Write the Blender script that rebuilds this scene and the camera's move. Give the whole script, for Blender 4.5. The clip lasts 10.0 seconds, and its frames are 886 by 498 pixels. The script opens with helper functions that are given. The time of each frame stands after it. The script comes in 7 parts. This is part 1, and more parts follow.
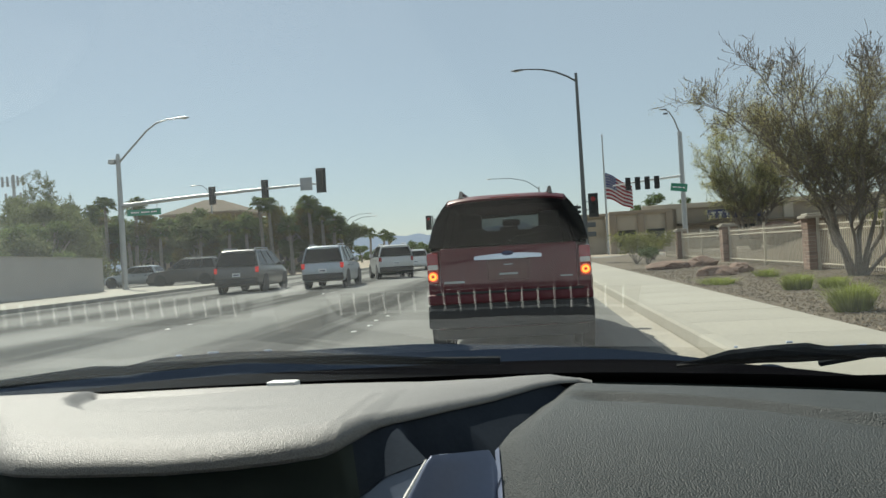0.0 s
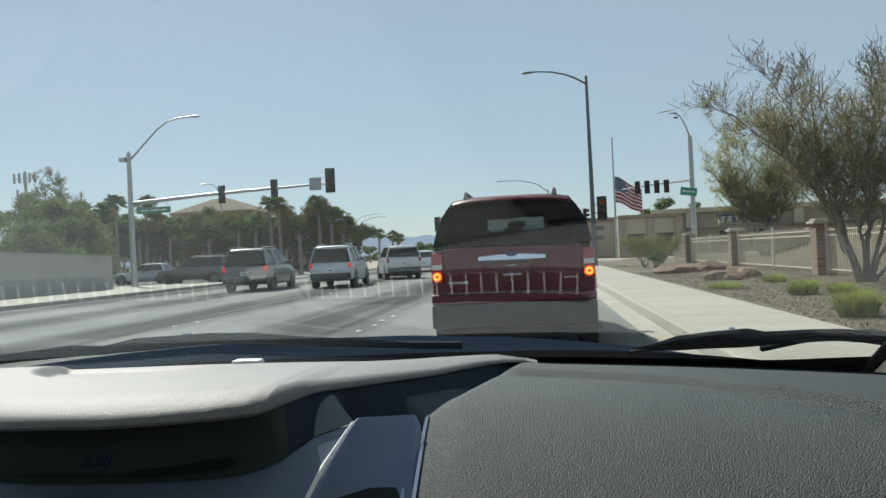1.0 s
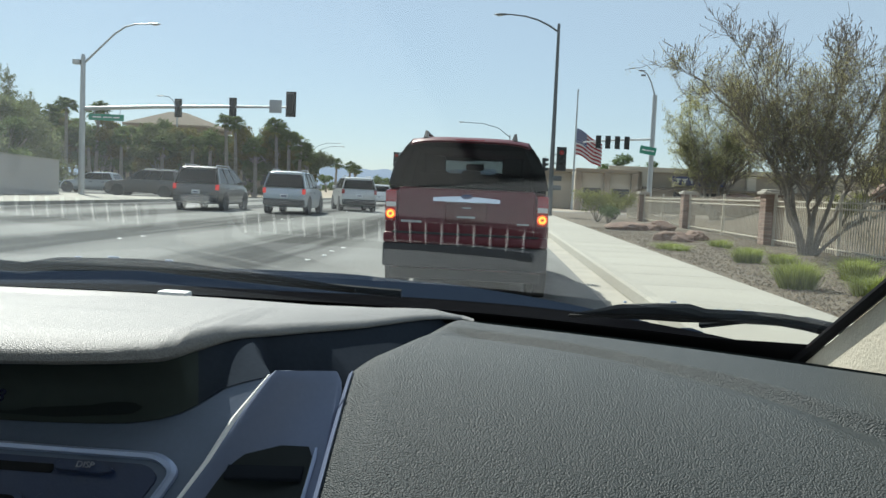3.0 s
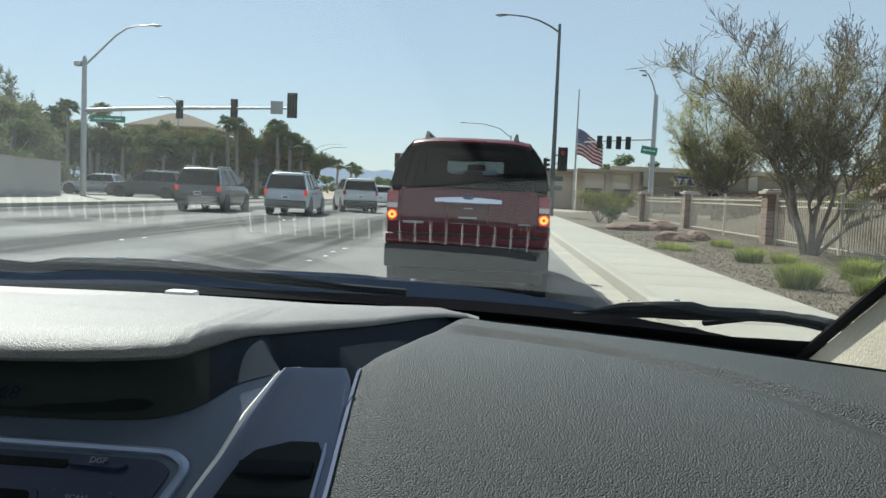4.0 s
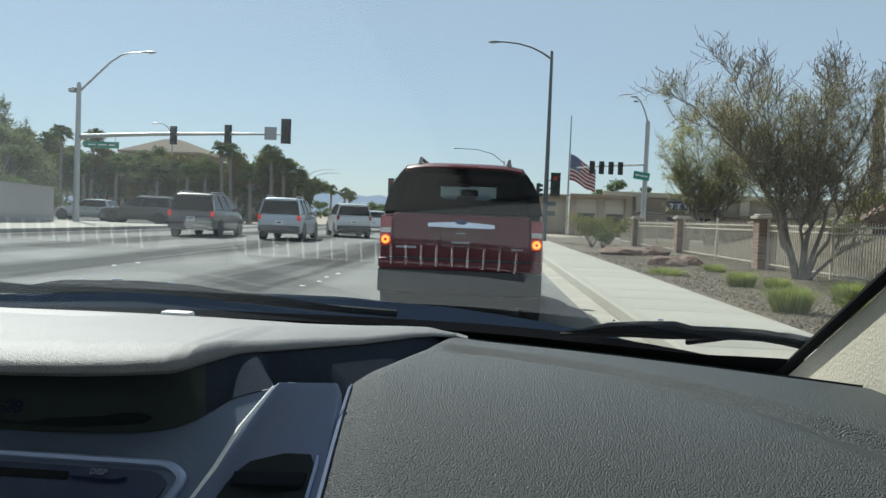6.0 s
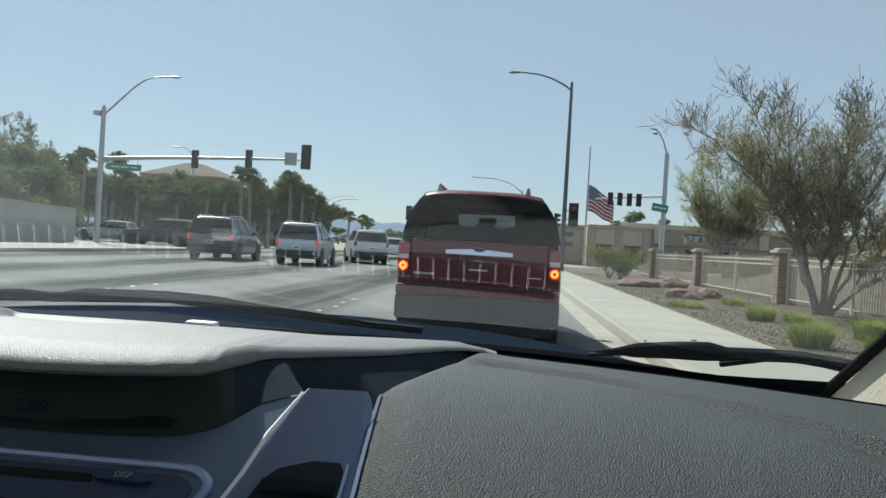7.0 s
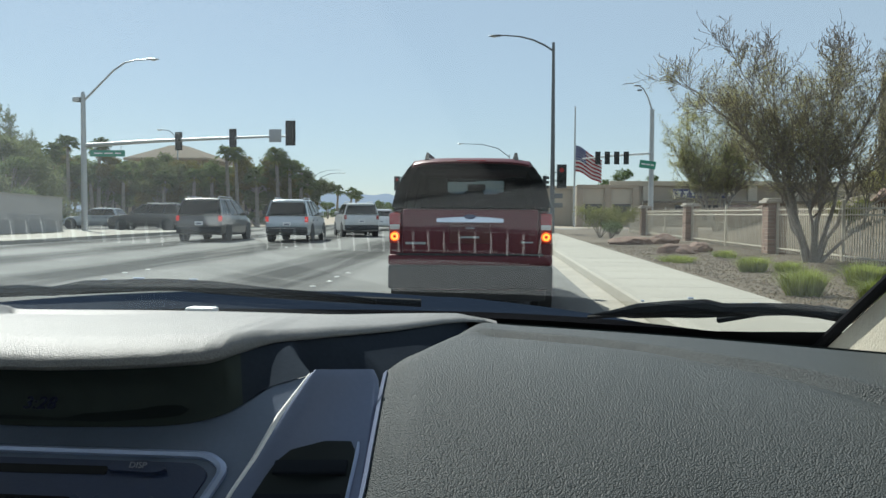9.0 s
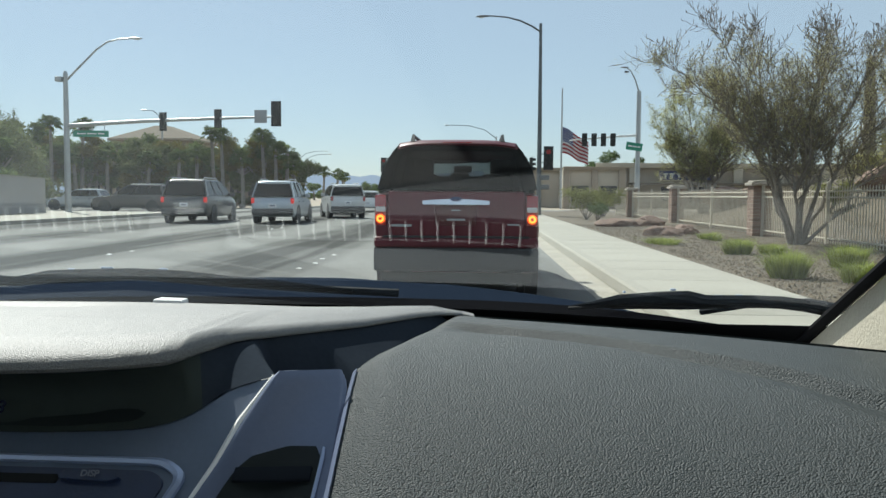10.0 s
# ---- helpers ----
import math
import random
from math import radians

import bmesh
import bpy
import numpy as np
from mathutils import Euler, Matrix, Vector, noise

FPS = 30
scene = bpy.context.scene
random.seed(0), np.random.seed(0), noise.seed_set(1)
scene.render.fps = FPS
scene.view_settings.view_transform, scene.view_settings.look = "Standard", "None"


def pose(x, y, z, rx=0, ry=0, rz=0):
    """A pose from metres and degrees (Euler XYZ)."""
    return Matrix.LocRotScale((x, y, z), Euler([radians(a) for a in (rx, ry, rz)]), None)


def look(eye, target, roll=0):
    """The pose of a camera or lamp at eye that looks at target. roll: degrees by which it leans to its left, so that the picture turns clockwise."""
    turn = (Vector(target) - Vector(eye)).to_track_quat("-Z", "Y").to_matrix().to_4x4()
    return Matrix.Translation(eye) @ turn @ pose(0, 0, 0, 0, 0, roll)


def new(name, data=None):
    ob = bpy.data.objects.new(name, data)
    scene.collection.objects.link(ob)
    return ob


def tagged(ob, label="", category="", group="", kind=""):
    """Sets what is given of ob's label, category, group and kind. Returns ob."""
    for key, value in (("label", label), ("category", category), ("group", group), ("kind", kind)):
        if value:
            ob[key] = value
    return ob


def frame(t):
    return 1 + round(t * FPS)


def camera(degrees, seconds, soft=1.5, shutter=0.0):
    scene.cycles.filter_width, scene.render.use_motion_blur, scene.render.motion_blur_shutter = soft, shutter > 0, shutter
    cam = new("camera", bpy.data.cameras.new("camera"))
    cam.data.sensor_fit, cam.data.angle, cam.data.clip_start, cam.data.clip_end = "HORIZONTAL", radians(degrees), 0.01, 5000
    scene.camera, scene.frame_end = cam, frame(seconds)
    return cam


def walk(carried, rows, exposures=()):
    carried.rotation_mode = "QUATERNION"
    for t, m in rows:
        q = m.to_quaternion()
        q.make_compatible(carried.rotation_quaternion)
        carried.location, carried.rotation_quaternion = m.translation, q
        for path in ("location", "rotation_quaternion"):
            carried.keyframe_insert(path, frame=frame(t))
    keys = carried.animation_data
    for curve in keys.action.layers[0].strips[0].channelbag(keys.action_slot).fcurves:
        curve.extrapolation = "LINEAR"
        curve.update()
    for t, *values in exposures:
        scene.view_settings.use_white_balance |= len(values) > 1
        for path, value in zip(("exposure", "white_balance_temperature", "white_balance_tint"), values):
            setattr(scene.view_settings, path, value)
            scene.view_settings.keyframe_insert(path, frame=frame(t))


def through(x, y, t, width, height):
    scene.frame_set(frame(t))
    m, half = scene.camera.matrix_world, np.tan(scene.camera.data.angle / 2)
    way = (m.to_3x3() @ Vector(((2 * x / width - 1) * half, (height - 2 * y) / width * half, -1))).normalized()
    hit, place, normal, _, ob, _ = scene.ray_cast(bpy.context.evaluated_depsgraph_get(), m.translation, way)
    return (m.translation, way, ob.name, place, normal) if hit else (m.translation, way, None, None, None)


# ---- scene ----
# ---------- camera ----------
cam = camera(56.0, 10.0, soft=1.5)
PATH = [
    (0, (0.038, 0.22, 1.177), (-0.166, 2.209, 1.184), -3.4),
    (0.5, (0.083, 0.196, 1.165), (-0.122, 2.185, 1.162), -3.9),
    (1, (0.09, 0.191, 1.159), (-0.135, 2.178, 1.171), -2.7),
    (1.2, (0.064, 0.188, 1.178), (-0.246, 2.164, 1.209), -2),
    (1.5, (0.061, 0.171, 1.179), (-0.354, 2.127, 1.229), 3.3),
    (1.7, (0.072, 0.155, 1.162), (-0.333, 2.113, 1.11), 4.3),
    (2, (0.069, 0.143, 1.155), (-0.335, 2.097, 1.014), 4.9),
    (2.2, (0.069, 0.156, 1.141), (-0.332, 2.11, 0.999), 5),
    (2.5, (0.087, 0.201, 1.157), (-0.198, 2.176, 1.027), 4.6),
    (2.7, (0.096, 0.216, 1.166), (-0.097, 2.202, 1.02), 3.7),
    (3, (0.097, 0.222, 1.169), (-0.018, 2.214, 1.032), 2.6),
    (4.5, (0.093, 0.213, 1.165), (-0.027, 2.205, 1.031), 2.4),
    (5, (0.094, 0.216, 1.162), (-0.031, 2.209, 1.057), 2.7),
    (5.5, (0.097, 0.224, 1.165), (-0.024, 2.219, 1.083), 2.2),
    (5.7, (0.101, 0.193, 1.168), (0.002, 2.189, 1.083), 2.2),
    (7, (0.087, 0.205, 1.151), (-0.062, 2.2, 1.142), 3.5),
    (7.5, (0.095, 0.219, 1.162), (-0.059, 2.213, 1.15), 3.3),
    (8, (0.1, 0.23, 1.173), (-0.033, 2.225, 1.155), 0.7),
    (8.5, (0.094, 0.223, 1.164), (-0.024, 2.22, 1.133), 0.2),
    (9, (0.083, 0.202, 1.155), (-0.042, 2.196, 1.071), 0.3),
    (9.5, (0.084, 0.209, 1.154), (-0.038, 2.201, 1.032), 0.8),
    (10, (0.091, 0.226, 1.162), (-0.002, 2.22, 1.034), 0.4),
]
walk(cam, [(t, look(eye, target, roll)) for t, eye, target, roll in PATH], [(0.0, 0.36, 6640, 3), (0.5, 0.38, 6340, 3), (1.0, 0.38, 6290, 3), (1.5, 0.29, 6150, 3), (2.0, 0.46, 6100, 3), (2.2, 0.52, 6090, 3), (2.5, 0.72, 6190, 3), (3.0, 0.65, 6190, 3), (4.5, 0.60, 6190, 3), (5.0, 0.60, 6240, 3), (5.5, 0.49, 6140, 3), (7.0, 0.42, 6070, 3), (8.5, 0.51, 6120, 3), (10.0, 0.55, 6170, 3)])

# ---------- daylight ----------
SUN_AZ, SUN_EL = radians(34), radians(45)      # left of straight ahead, above the horizon
SUN_WAY = Vector((-math.sin(SUN_AZ) * math.cos(SUN_EL), math.cos(SUN_AZ) * math.cos(SUN_EL), math.sin(SUN_EL)))
world = bpy.data.worlds.new("sky")
scene.world = world
world.use_nodes = True
wn = world.node_tree.nodes
sky = wn.new("ShaderNodeTexSky")
sky.sky_type, sky.sun_disc = "NISHITA", False
sky.sun_elevation, sky.sun_rotation = SUN_EL, -SUN_AZ
sky.altitude, sky.air_density, sky.dust_density, sky.ozone_density = 600, 1.0, 0.2, 2.4
haze = wn.new("ShaderNodeVectorMath")
haze.operation = "MULTIPLY_ADD"
haze.inputs[1].default_value, haze.inputs[2].default_value = (0.44, 0.44, 0.45), (3.85, 4.2, 4.6)
world.node_tree.links.new(sky.outputs[0], haze.inputs[0])
world.node_tree.links.new(haze.outputs[0], wn["Background"].inputs[0])
wn["Background"].inputs[1].default_value = 0.067
sun_data = bpy.data.lights.new("sun", "SUN")
sun_data.energy, sun_data.angle, sun_data.color = 5.0, radians(0.53), (1.0, 0.945, 0.86)
sun = new("sun", sun_data)
sun.matrix_world = look(SUN_WAY * 60, (0, 0, 0))

# ---------- small builders ----------
rng = random.Random(7)


def mesh_of(bm, name, mats, smooth=False):
    me = bpy.data.meshes.new(name)
    bmesh.ops.recalc_face_normals(bm, faces=bm.faces)
    if smooth:
        for f in bm.faces:
            f.smooth = True
    bm.to_mesh(me)
    bm.free()
    for m in mats if isinstance(mats, (list, tuple)) else [mats]:
        me.materials.append(m)
    if smooth:
        me.set_sharp_from_angle(angle=radians(38))
    return me


def thing(name, label, category, at=(0, 0, 0), rz=0.0, group="", kind=""):
    ob = new(name)
    ob.empty_display_size = 0.2
    ob.matrix_basis = pose(*at, 0, 0, rz)
    return tagged(ob, label, category, group, kind)


def part(name, bm, mat, parent, label="", smooth=True):
    ob = new(name, mesh_of(bm, name, mat, smooth))
    ob.parent = parent
    return tagged(ob, label) if label else ob


def solid(name, bm, mat, label, category="", kind="", smooth=True, group=""):
    return tagged(new(name, mesh_of(bm, name, mat, smooth)), label, category, group, kind)


def BM():
    return bmesh.new()


def box(bm, x0, x1, y0, y1, z0, z1, bevel=0.0, m=None, seg=2):
    r = bmesh.ops.create_cube(bm, size=1.0)
    vs = r["verts"]
    for v in vs:
        v.co = Vector((x0 + (v.co.x + 0.5) * (x1 - x0), y0 + (v.co.y + 0.5) * (y1 - y0), z0 + (v.co.z + 0.5) * (z1 - z0)))
    if bevel > 0:
        es = list({e for v in vs for e in v.link_edges})
        out = bmesh.ops.bevel(bm, geom=es, offset=bevel, segments=seg, profile=0.6, affect="EDGES")
        vs = list({v for f in out["faces"] for v in f.verts} | {v for v in vs if v.is_valid})
    if m is not None:
        bmesh.ops.transform(bm, matrix=m, verts=vs)
    return bm


def tube(bm, pts, radii, n=8, cap=True):
    """A tapered tube along points."""
    pts = [Vector(p) for p in pts]
    if not isinstance(radii, (list, tuple)):
        radii = [radii] * len(pts)
    rings = []
    side = None
    for i, p in enumerate(pts):
        d = (pts[min(i + 1, len(pts) - 1)] - pts[max(i - 1, 0)]).normalized()
        if side is None:
            side = d.orthogonal().normalized()
        else:
            side = (side - d * side.dot(d))
            side = side.normalized() if side.length > 1e-5 else d.orthogonal().normalized()
        up = d.cross(side)
        rings.append([bm.verts.new(p + (side * math.cos(a) + up * math.sin(a)) * radii[i]) for a in (2 * math.pi * k / n for k in range(n))])
    for a, b in zip(rings, rings[1:]):
        for k in range(n):
            bm.faces.new((a[k], a[(k + 1) % n], b[(k + 1) % n], b[k]))
    if cap:
        bm.faces.new(rings[0][::-1])
        bm.faces.new(rings[-1])
    return bm


def loft(bm, rings, closed=True, cap=True):
    """Skin of rings of points, all with the same count."""
    rows = [[bm.verts.new(p) for p in r] for r in rings]
    n = len(rows[0])
    for a, b in zip(rows, rows[1:]):
        for k in range(n if closed else n - 1):
            bm.faces.new((a[k], a[(k + 1) % n], b[(k + 1) % n], b[k]))
    if cap and closed:
        bm.faces.new(rows[0][::-1])
        bm.faces.new(rows[-1])
    return bm


def plate(bm, corners, thick, away):
    """A flat many-cornered plate, given thickness along the way."""
    away = Vector(away).normalized() * thick
    low = [bm.verts.new(Vector(c)) for c in corners]
    high = [bm.verts.new(Vector(c) + away) for c in corners]
    n = len(low)
    bm.faces.new(low[::-1])
    bm.faces.new(high)
    for k in range(n):
        bm.faces.new((low[k], low[(k + 1) % n], high[(k + 1) % n], high[k]))
    return bm


def rounded(corners, r, seg=4):
    """The corners of a flat outline, each rounded by the radius r."""
    out = []
    n = len(corners)
    for i in range(n):
        p, a, b = Vector(corners[i]), Vector(corners[i - 1]), Vector(corners[(i + 1) % n])
        da, db = (a - p), (b - p)
        cut = min(r, da.length * 0.45, db.length * 0.45)
        s, e = p + da.normalized() * cut, p + db.normalized() * cut
        for k in range(seg + 1):
            t = k / seg
            out.append((1 - t) ** 2 * s + 2 * t * (1 - t) * p + t * t * e)
    return out


def sheet(bm, nu, nv, fn):
    rows = [[bm.verts.new(fn(i / nu, j / nv)) for i in range(nu + 1)] for j in range(nv + 1)]
    for a, b in zip(rows, rows[1:]):
        for i in range(nu):
            bm.faces.new((a[i], a[i + 1], b[i + 1], b[i]))
    return bm


def lerp(a, b, t):
    return a + (b - a) * t


def curve_at(x, pairs):
    """Straight lines between (x, value) pairs."""
    if x <= pairs[0][0]:
        return pairs[0][1]
    for (a, va), (b, vb) in zip(pairs, pairs[1:]):
        if x <= b:
            return lerp(va, vb, (x - a) / (b - a))
    return pairs[-1][1]


def smooth01(t):
    t = min(1.0, max(0.0, t))
    return t * t * (3 - 2 * t)


# ---------- materials ----------
def material(name, color, rough=0.6, metal=0.0, vary=0.15, scale=4.0, fine=60.0, bump=0.0, bump_scale=80.0, coat=0.0, spec=0.5, second=None, random_hue=0.0, spread=0.0):
    m = bpy.data.materials.new(name)
    m.use_nodes = True
    nt = m.node_tree
    b = nt.nodes["Principled BSDF"]
    b.inputs["Roughness"].default_value = rough
    b.inputs["Metallic"].default_value = metal
    b.inputs["Coat Weight"].default_value = coat
    b.inputs["Coat Roughness"].default_value = 0.06
    b.inputs["Specular IOR Level"].default_value = spec
    tc = nt.nodes.new("ShaderNodeTexCoord")
    n1, n2 = nt.nodes.new("ShaderNodeTexNoise"), nt.nodes.new("ShaderNodeTexNoise")
    n1.inputs["Scale"].default_value, n2.inputs["Scale"].default_value = scale, fine
    n1.inputs["Detail"].default_value, n2.inputs["Detail"].default_value = 4, 3
    for n in (n1, n2):
        nt.links.new(tc.outputs["Object"], n.inputs["Vector"])
    add = nt.nodes.new("ShaderNodeMath")
    add.operation = "ADD"
    nt.links.new(n1.outputs["Fac"], add.inputs[0])
    nt.links.new(n2.outputs["Fac"], add.inputs[1])
    ramp = nt.nodes.new("ShaderNodeMapRange")
    ramp.inputs["From Min"].default_value, ramp.inputs["From Max"].default_value = 0.65, 1.35
    nt.links.new(add.outputs[0], ramp.inputs["Value"])
    mix = nt.nodes.new("ShaderNodeMix")
    mix.data_type = "RGBA"
    c = Vector(color)
    other = Vector(second) if second else c * (1 + vary)
    mix.inputs["A"].default_value = (*(c * (1 - vary)), 1)
    mix.inputs["B"].default_value = (*other, 1)
    nt.links.new(ramp.outputs[0], mix.inputs["Factor"])
    last = mix.outputs["Result"]
    if random_hue or spread:
        info = nt.nodes.new("ShaderNodeObjectInfo" if not spread else "ShaderNodeNewGeometry")
        hsv = nt.nodes.new("ShaderNodeHueSaturation")
        mr = nt.nodes.new("ShaderNodeMapRange")
        k = random_hue or spread
        mr.inputs["To Min"].default_value, mr.inputs["To Max"].default_value = 1 - k, 1 + k
        nt.links.new(info.outputs["Random Per Island" if spread else "Random"], mr.inputs["Value"])
        nt.links.new(mr.outputs[0], hsv.inputs["Value"])
        nt.links.new(last, hsv.inputs["Color"])
        last = hsv.outputs[0]
    nt.links.new(last, b.inputs["Base Color"])
    if bump:
        n3 = nt.nodes.new("ShaderNodeTexNoise")
        n3.inputs["Scale"].default_value, n3.inputs["Detail"].default_value = bump_scale, 5
        nt.links.new(tc.outputs["Object"], n3.inputs["Vector"])
        bp = nt.nodes.new("ShaderNodeBump")
        bp.inputs["Strength"].default_value, bp.inputs["Distance"].default_value = bump, 0.02
        nt.links.new(n3.outputs["Fac"], bp.inputs["Height"])
        nt.links.new(bp.outputs[0], b.inputs["Normal"])
    return m


def leafy(name, color, through=0.45, spread=0.35, vary=0.25, scale=0.8, fine=5.0):
    """Thin leaves: matt, and letting some light through from behind."""
    m = material(name, color, 0.9, vary=vary, scale=scale, fine=fine, spec=0.1, spread=spread)
    nt = m.node_tree
    b, out = nt.nodes["Principled BSDF"], nt.nodes["Material Output"]
    tl, mx = nt.nodes.new("ShaderNodeBsdfTranslucent"), nt.nodes.new("ShaderNodeMixShader")
    nt.links.new(b.inputs["Base Color"].links[0].from_socket, tl.inputs[0])
    mx.inputs[0].default_value = through
    nt.links.new(b.outputs[0], mx.inputs[1])
    nt.links.new(tl.outputs[0], mx.inputs[2])
    nt.links.new(mx.outputs[0], out.inputs["Surface"])
    return m


def pane(name, tint, gloss=1.0, film=0.0, rough=0.0, glare_left=0.0):
    """Thin glass: clear or tinted, with a mirror sheen by angle and, if asked, a film of dust and a painted veil of
    glare.
    """
    m = bpy.data.materials.new(name)
    m.use_nodes = True
    nt = m.node_tree
    nt.nodes.remove(nt.nodes["Principled BSDF"])
    out = nt.nodes["Material Output"]
    tr, gl = nt.nodes.new("ShaderNodeBsdfTransparent"), nt.nodes.new("ShaderNodeBsdfGlossy")
    tr.inputs[0].default_value = (*tint, 1)
    gl.inputs["Roughness"].default_value = rough
    lw, pw, mul, mx = nt.nodes.new("ShaderNodeLayerWeight"), nt.nodes.new("ShaderNodeMath"), nt.nodes.new("ShaderNodeMath"), nt.nodes.new("ShaderNodeMixShader")
    lw.inputs["Blend"].default_value = 0.5
    pw.operation, pw.inputs[1].default_value = "POWER", 5.0
    mul.operation, mul.inputs[1].default_value, mul.inputs[2].default_value, mul.use_clamp = "MULTIPLY_ADD", 0.95 * gloss, 0.042 * gloss, True
    nt.links.new(lw.outputs["Facing"], pw.inputs[0])
    nt.links.new(pw.outputs[0], mul.inputs[0])
    nt.links.new(mul.outputs[0], mx.inputs[0])
    nt.links.new(tr.outputs[0], mx.inputs[1])
    nt.links.new(gl.outputs[0], mx.inputs[2])
    last = mx.outputs[0]
    if film:
        df, tl, ms = nt.nodes.new("ShaderNodeBsdfDiffuse"), nt.nodes.new("ShaderNodeBsdfTranslucent"), nt.nodes.new("ShaderNodeMixShader")
        df.inputs[0].default_value = tl.inputs[0].default_value = (0.68, 0.76, 0.82, 1)
        nt.links.new(df.outputs[0], ms.inputs[1])
        nt.links.new(tl.outputs[0], ms.inputs[2])
        tc, n = nt.nodes.new("ShaderNodeTexCoord"), nt.nodes.new("ShaderNodeTexNoise")
        n.inputs["Scale"].default_value, n.inputs["Detail"].default_value = 5.0, 6
        nt.links.new(tc.outputs["Object"], n.inputs["Vector"])
        mr = nt.nodes.new("ShaderNodeMapRange")
        mr.inputs["From Min"].default_value, mr.inputs["From Max"].default_value = 0.3, 0.7
        mr.inputs["To Min"].default_value, mr.inputs["To Max"].default_value = film * 0.8, film * 1.2
        nt.links.new(n.outputs["Fac"], mr.inputs["Value"])
        m2 = nt.nodes.new("ShaderNodeMixShader")
        amount = mr.outputs[0]
        if glare_left:
            # sun glare painted into the film as a veil, stronger towards the driver's side
            sep, side, more = nt.nodes.new("ShaderNodeSeparateXYZ"), nt.nodes.new("ShaderNodeMapRange"), nt.nodes.new("ShaderNodeMath")
            nt.links.new(tc.outputs["Object"], sep.inputs[0])
            side.inputs["From Min"].default_value, side.inputs["From Max"].default_value = -0.04, -0.42
            side.inputs["To Min"].default_value, side.inputs["To Max"].default_value = 0.0, glare_left - film
            nt.links.new(sep.outputs["X"], side.inputs["Value"])
            more.operation = "ADD"
            nt.links.new(side.outputs[0], more.inputs[0])
            nt.links.new(amount, more.inputs[1])
            amount = more.outputs[0]
        nt.links.new(amount, m2.inputs[0])
        nt.links.new(last, m2.inputs[1])
        nt.links.new(ms.outputs[0], m2.inputs[2])
        last = m2.outputs[0]
    nt.links.new(last, out.inputs["Surface"])
    return m


def glowing(name, color, strength, base=(0.3, 0.02, 0.02)):
    m = material(name, base, 0.25, vary=0.05)
    b = m.node_tree.nodes["Principled BSDF"]
    b.inputs["Emission Color"].default_value = (*color, 1)
    b.inputs["Emission Strength"].default_value = strength
    return m


ASPHALT = material("asphalt", (0.185, 0.185, 0.175), 0.9, spec=0.12, vary=0.22, scale=0.35, fine=45, bump=0.5, bump_scale=120)
CONCRETE = material("concrete", (0.315, 0.298, 0.252), 0.85, vary=0.12, scale=0.9, fine=30, bump=0.25, bump_scale=60, random_hue=0.06)
GUTTER = material("gutter_concrete", (0.325, 0.30, 0.25), 0.85, vary=0.22, scale=1.5, fine=25, bump=0.25, bump_scale=60)
GRAVEL_BED = material("gravel_bed", (0.108, 0.086, 0.058), 0.95, vary=0.35, scale=3, fine=40, bump=0.9, bump_scale=40)
PEBBLE = material("pebbles", (0.150, 0.118, 0.080), 0.9, vary=0.2, scale=8, fine=40, spread=0.45)
DESERT = material("desert_ground", (0.30, 0.25, 0.19), 0.95, vary=0.2, scale=0.2, fine=6, bump=0.3, bump_scale=10)
WALL_BLOCK = material("grey_block_wall", (0.34, 0.33, 0.315), 0.9, vary=0.08, scale=0.6, fine=20, bump=0.2, bump_scale=40)
LINE_WHITE = material("road_marker_white", (0.72, 0.72, 0.68), 0.5, vary=0.1)
STEEL = material("galvanised_steel", (0.42, 0.43, 0.43), 0.45, 0.75, vary=0.12, scale=3, fine=40)
DARK_STEEL = material("dark_grey_pole_paint", (0.13, 0.14, 0.145), 0.5, 0.3, vary=0.15, scale=2, fine=30)
SIGNAL_BLACK = material("signal_black", (0.018, 0.02, 0.02), 0.5, vary=0.15, scale=5)
SIGN_GREEN = material("street_sign_green", (0.03, 0.24, 0.15), 0.4, vary=0.08)
SIGN_WHITE = material("sign_white", (0.75, 0.76, 0.76), 0.45, vary=0.05)
SIGN_BACK = material("sign_back_aluminium", (0.36, 0.37, 0.38), 0.5, 0.4, vary=0.08)
BRICK = material("split_face_brick", (0.25, 0.175, 0.135), 0.9, vary=0.2, scale=6, fine=50, bump=0.4, bump_scale=40, random_hue=0.18)
MORTAR = material("mortar", (0.36, 0.32, 0.27), 0.95, vary=0.1, scale=10)
CAPSTONE = material("cap_stone", (0.38, 0.34, 0.29), 0.85, vary=0.15, scale=5, bump=0.3, bump_scale=40)
FENCE_PAINT = material("fence_tan_paint", (0.50, 0.45, 0.36), 0.5, 0.1, vary=0.1, scale=8)
ROCK = material("red_boulder", (0.16, 0.095, 0.07), 0.9, vary=0.3, scale=3, fine=18, bump=0.8, bump_scale=12, second=(0.27, 0.18, 0.135))
BARK = material("grey_brown_bark", (0.27, 0.24, 0.205), 0.9, vary=0.3, scale=5, fine=40, bump=0.5, bump_scale=50)
TWIG = material("twig", (0.20, 0.172, 0.145), 0.85, vary=0.2, scale=5)
LEAF = leafy("olive_leaves", (0.16, 0.145, 0.055))
LEAF_HAZE = leafy("small_olive_brown_leaves", (0.36, 0.33, 0.17), 0.65)
LEAF_YELLOW = leafy("yellow_green_leaves", (0.21, 0.215, 0.075), 0.55)
LEAF_OLIVE = leafy("feathery_olive_leaves", (0.38, 0.355, 0.17), 0.62)
LEAF_PLUME = leafy("feathery_grey_olive_leaves", (0.40, 0.39, 0.18), 0.72)
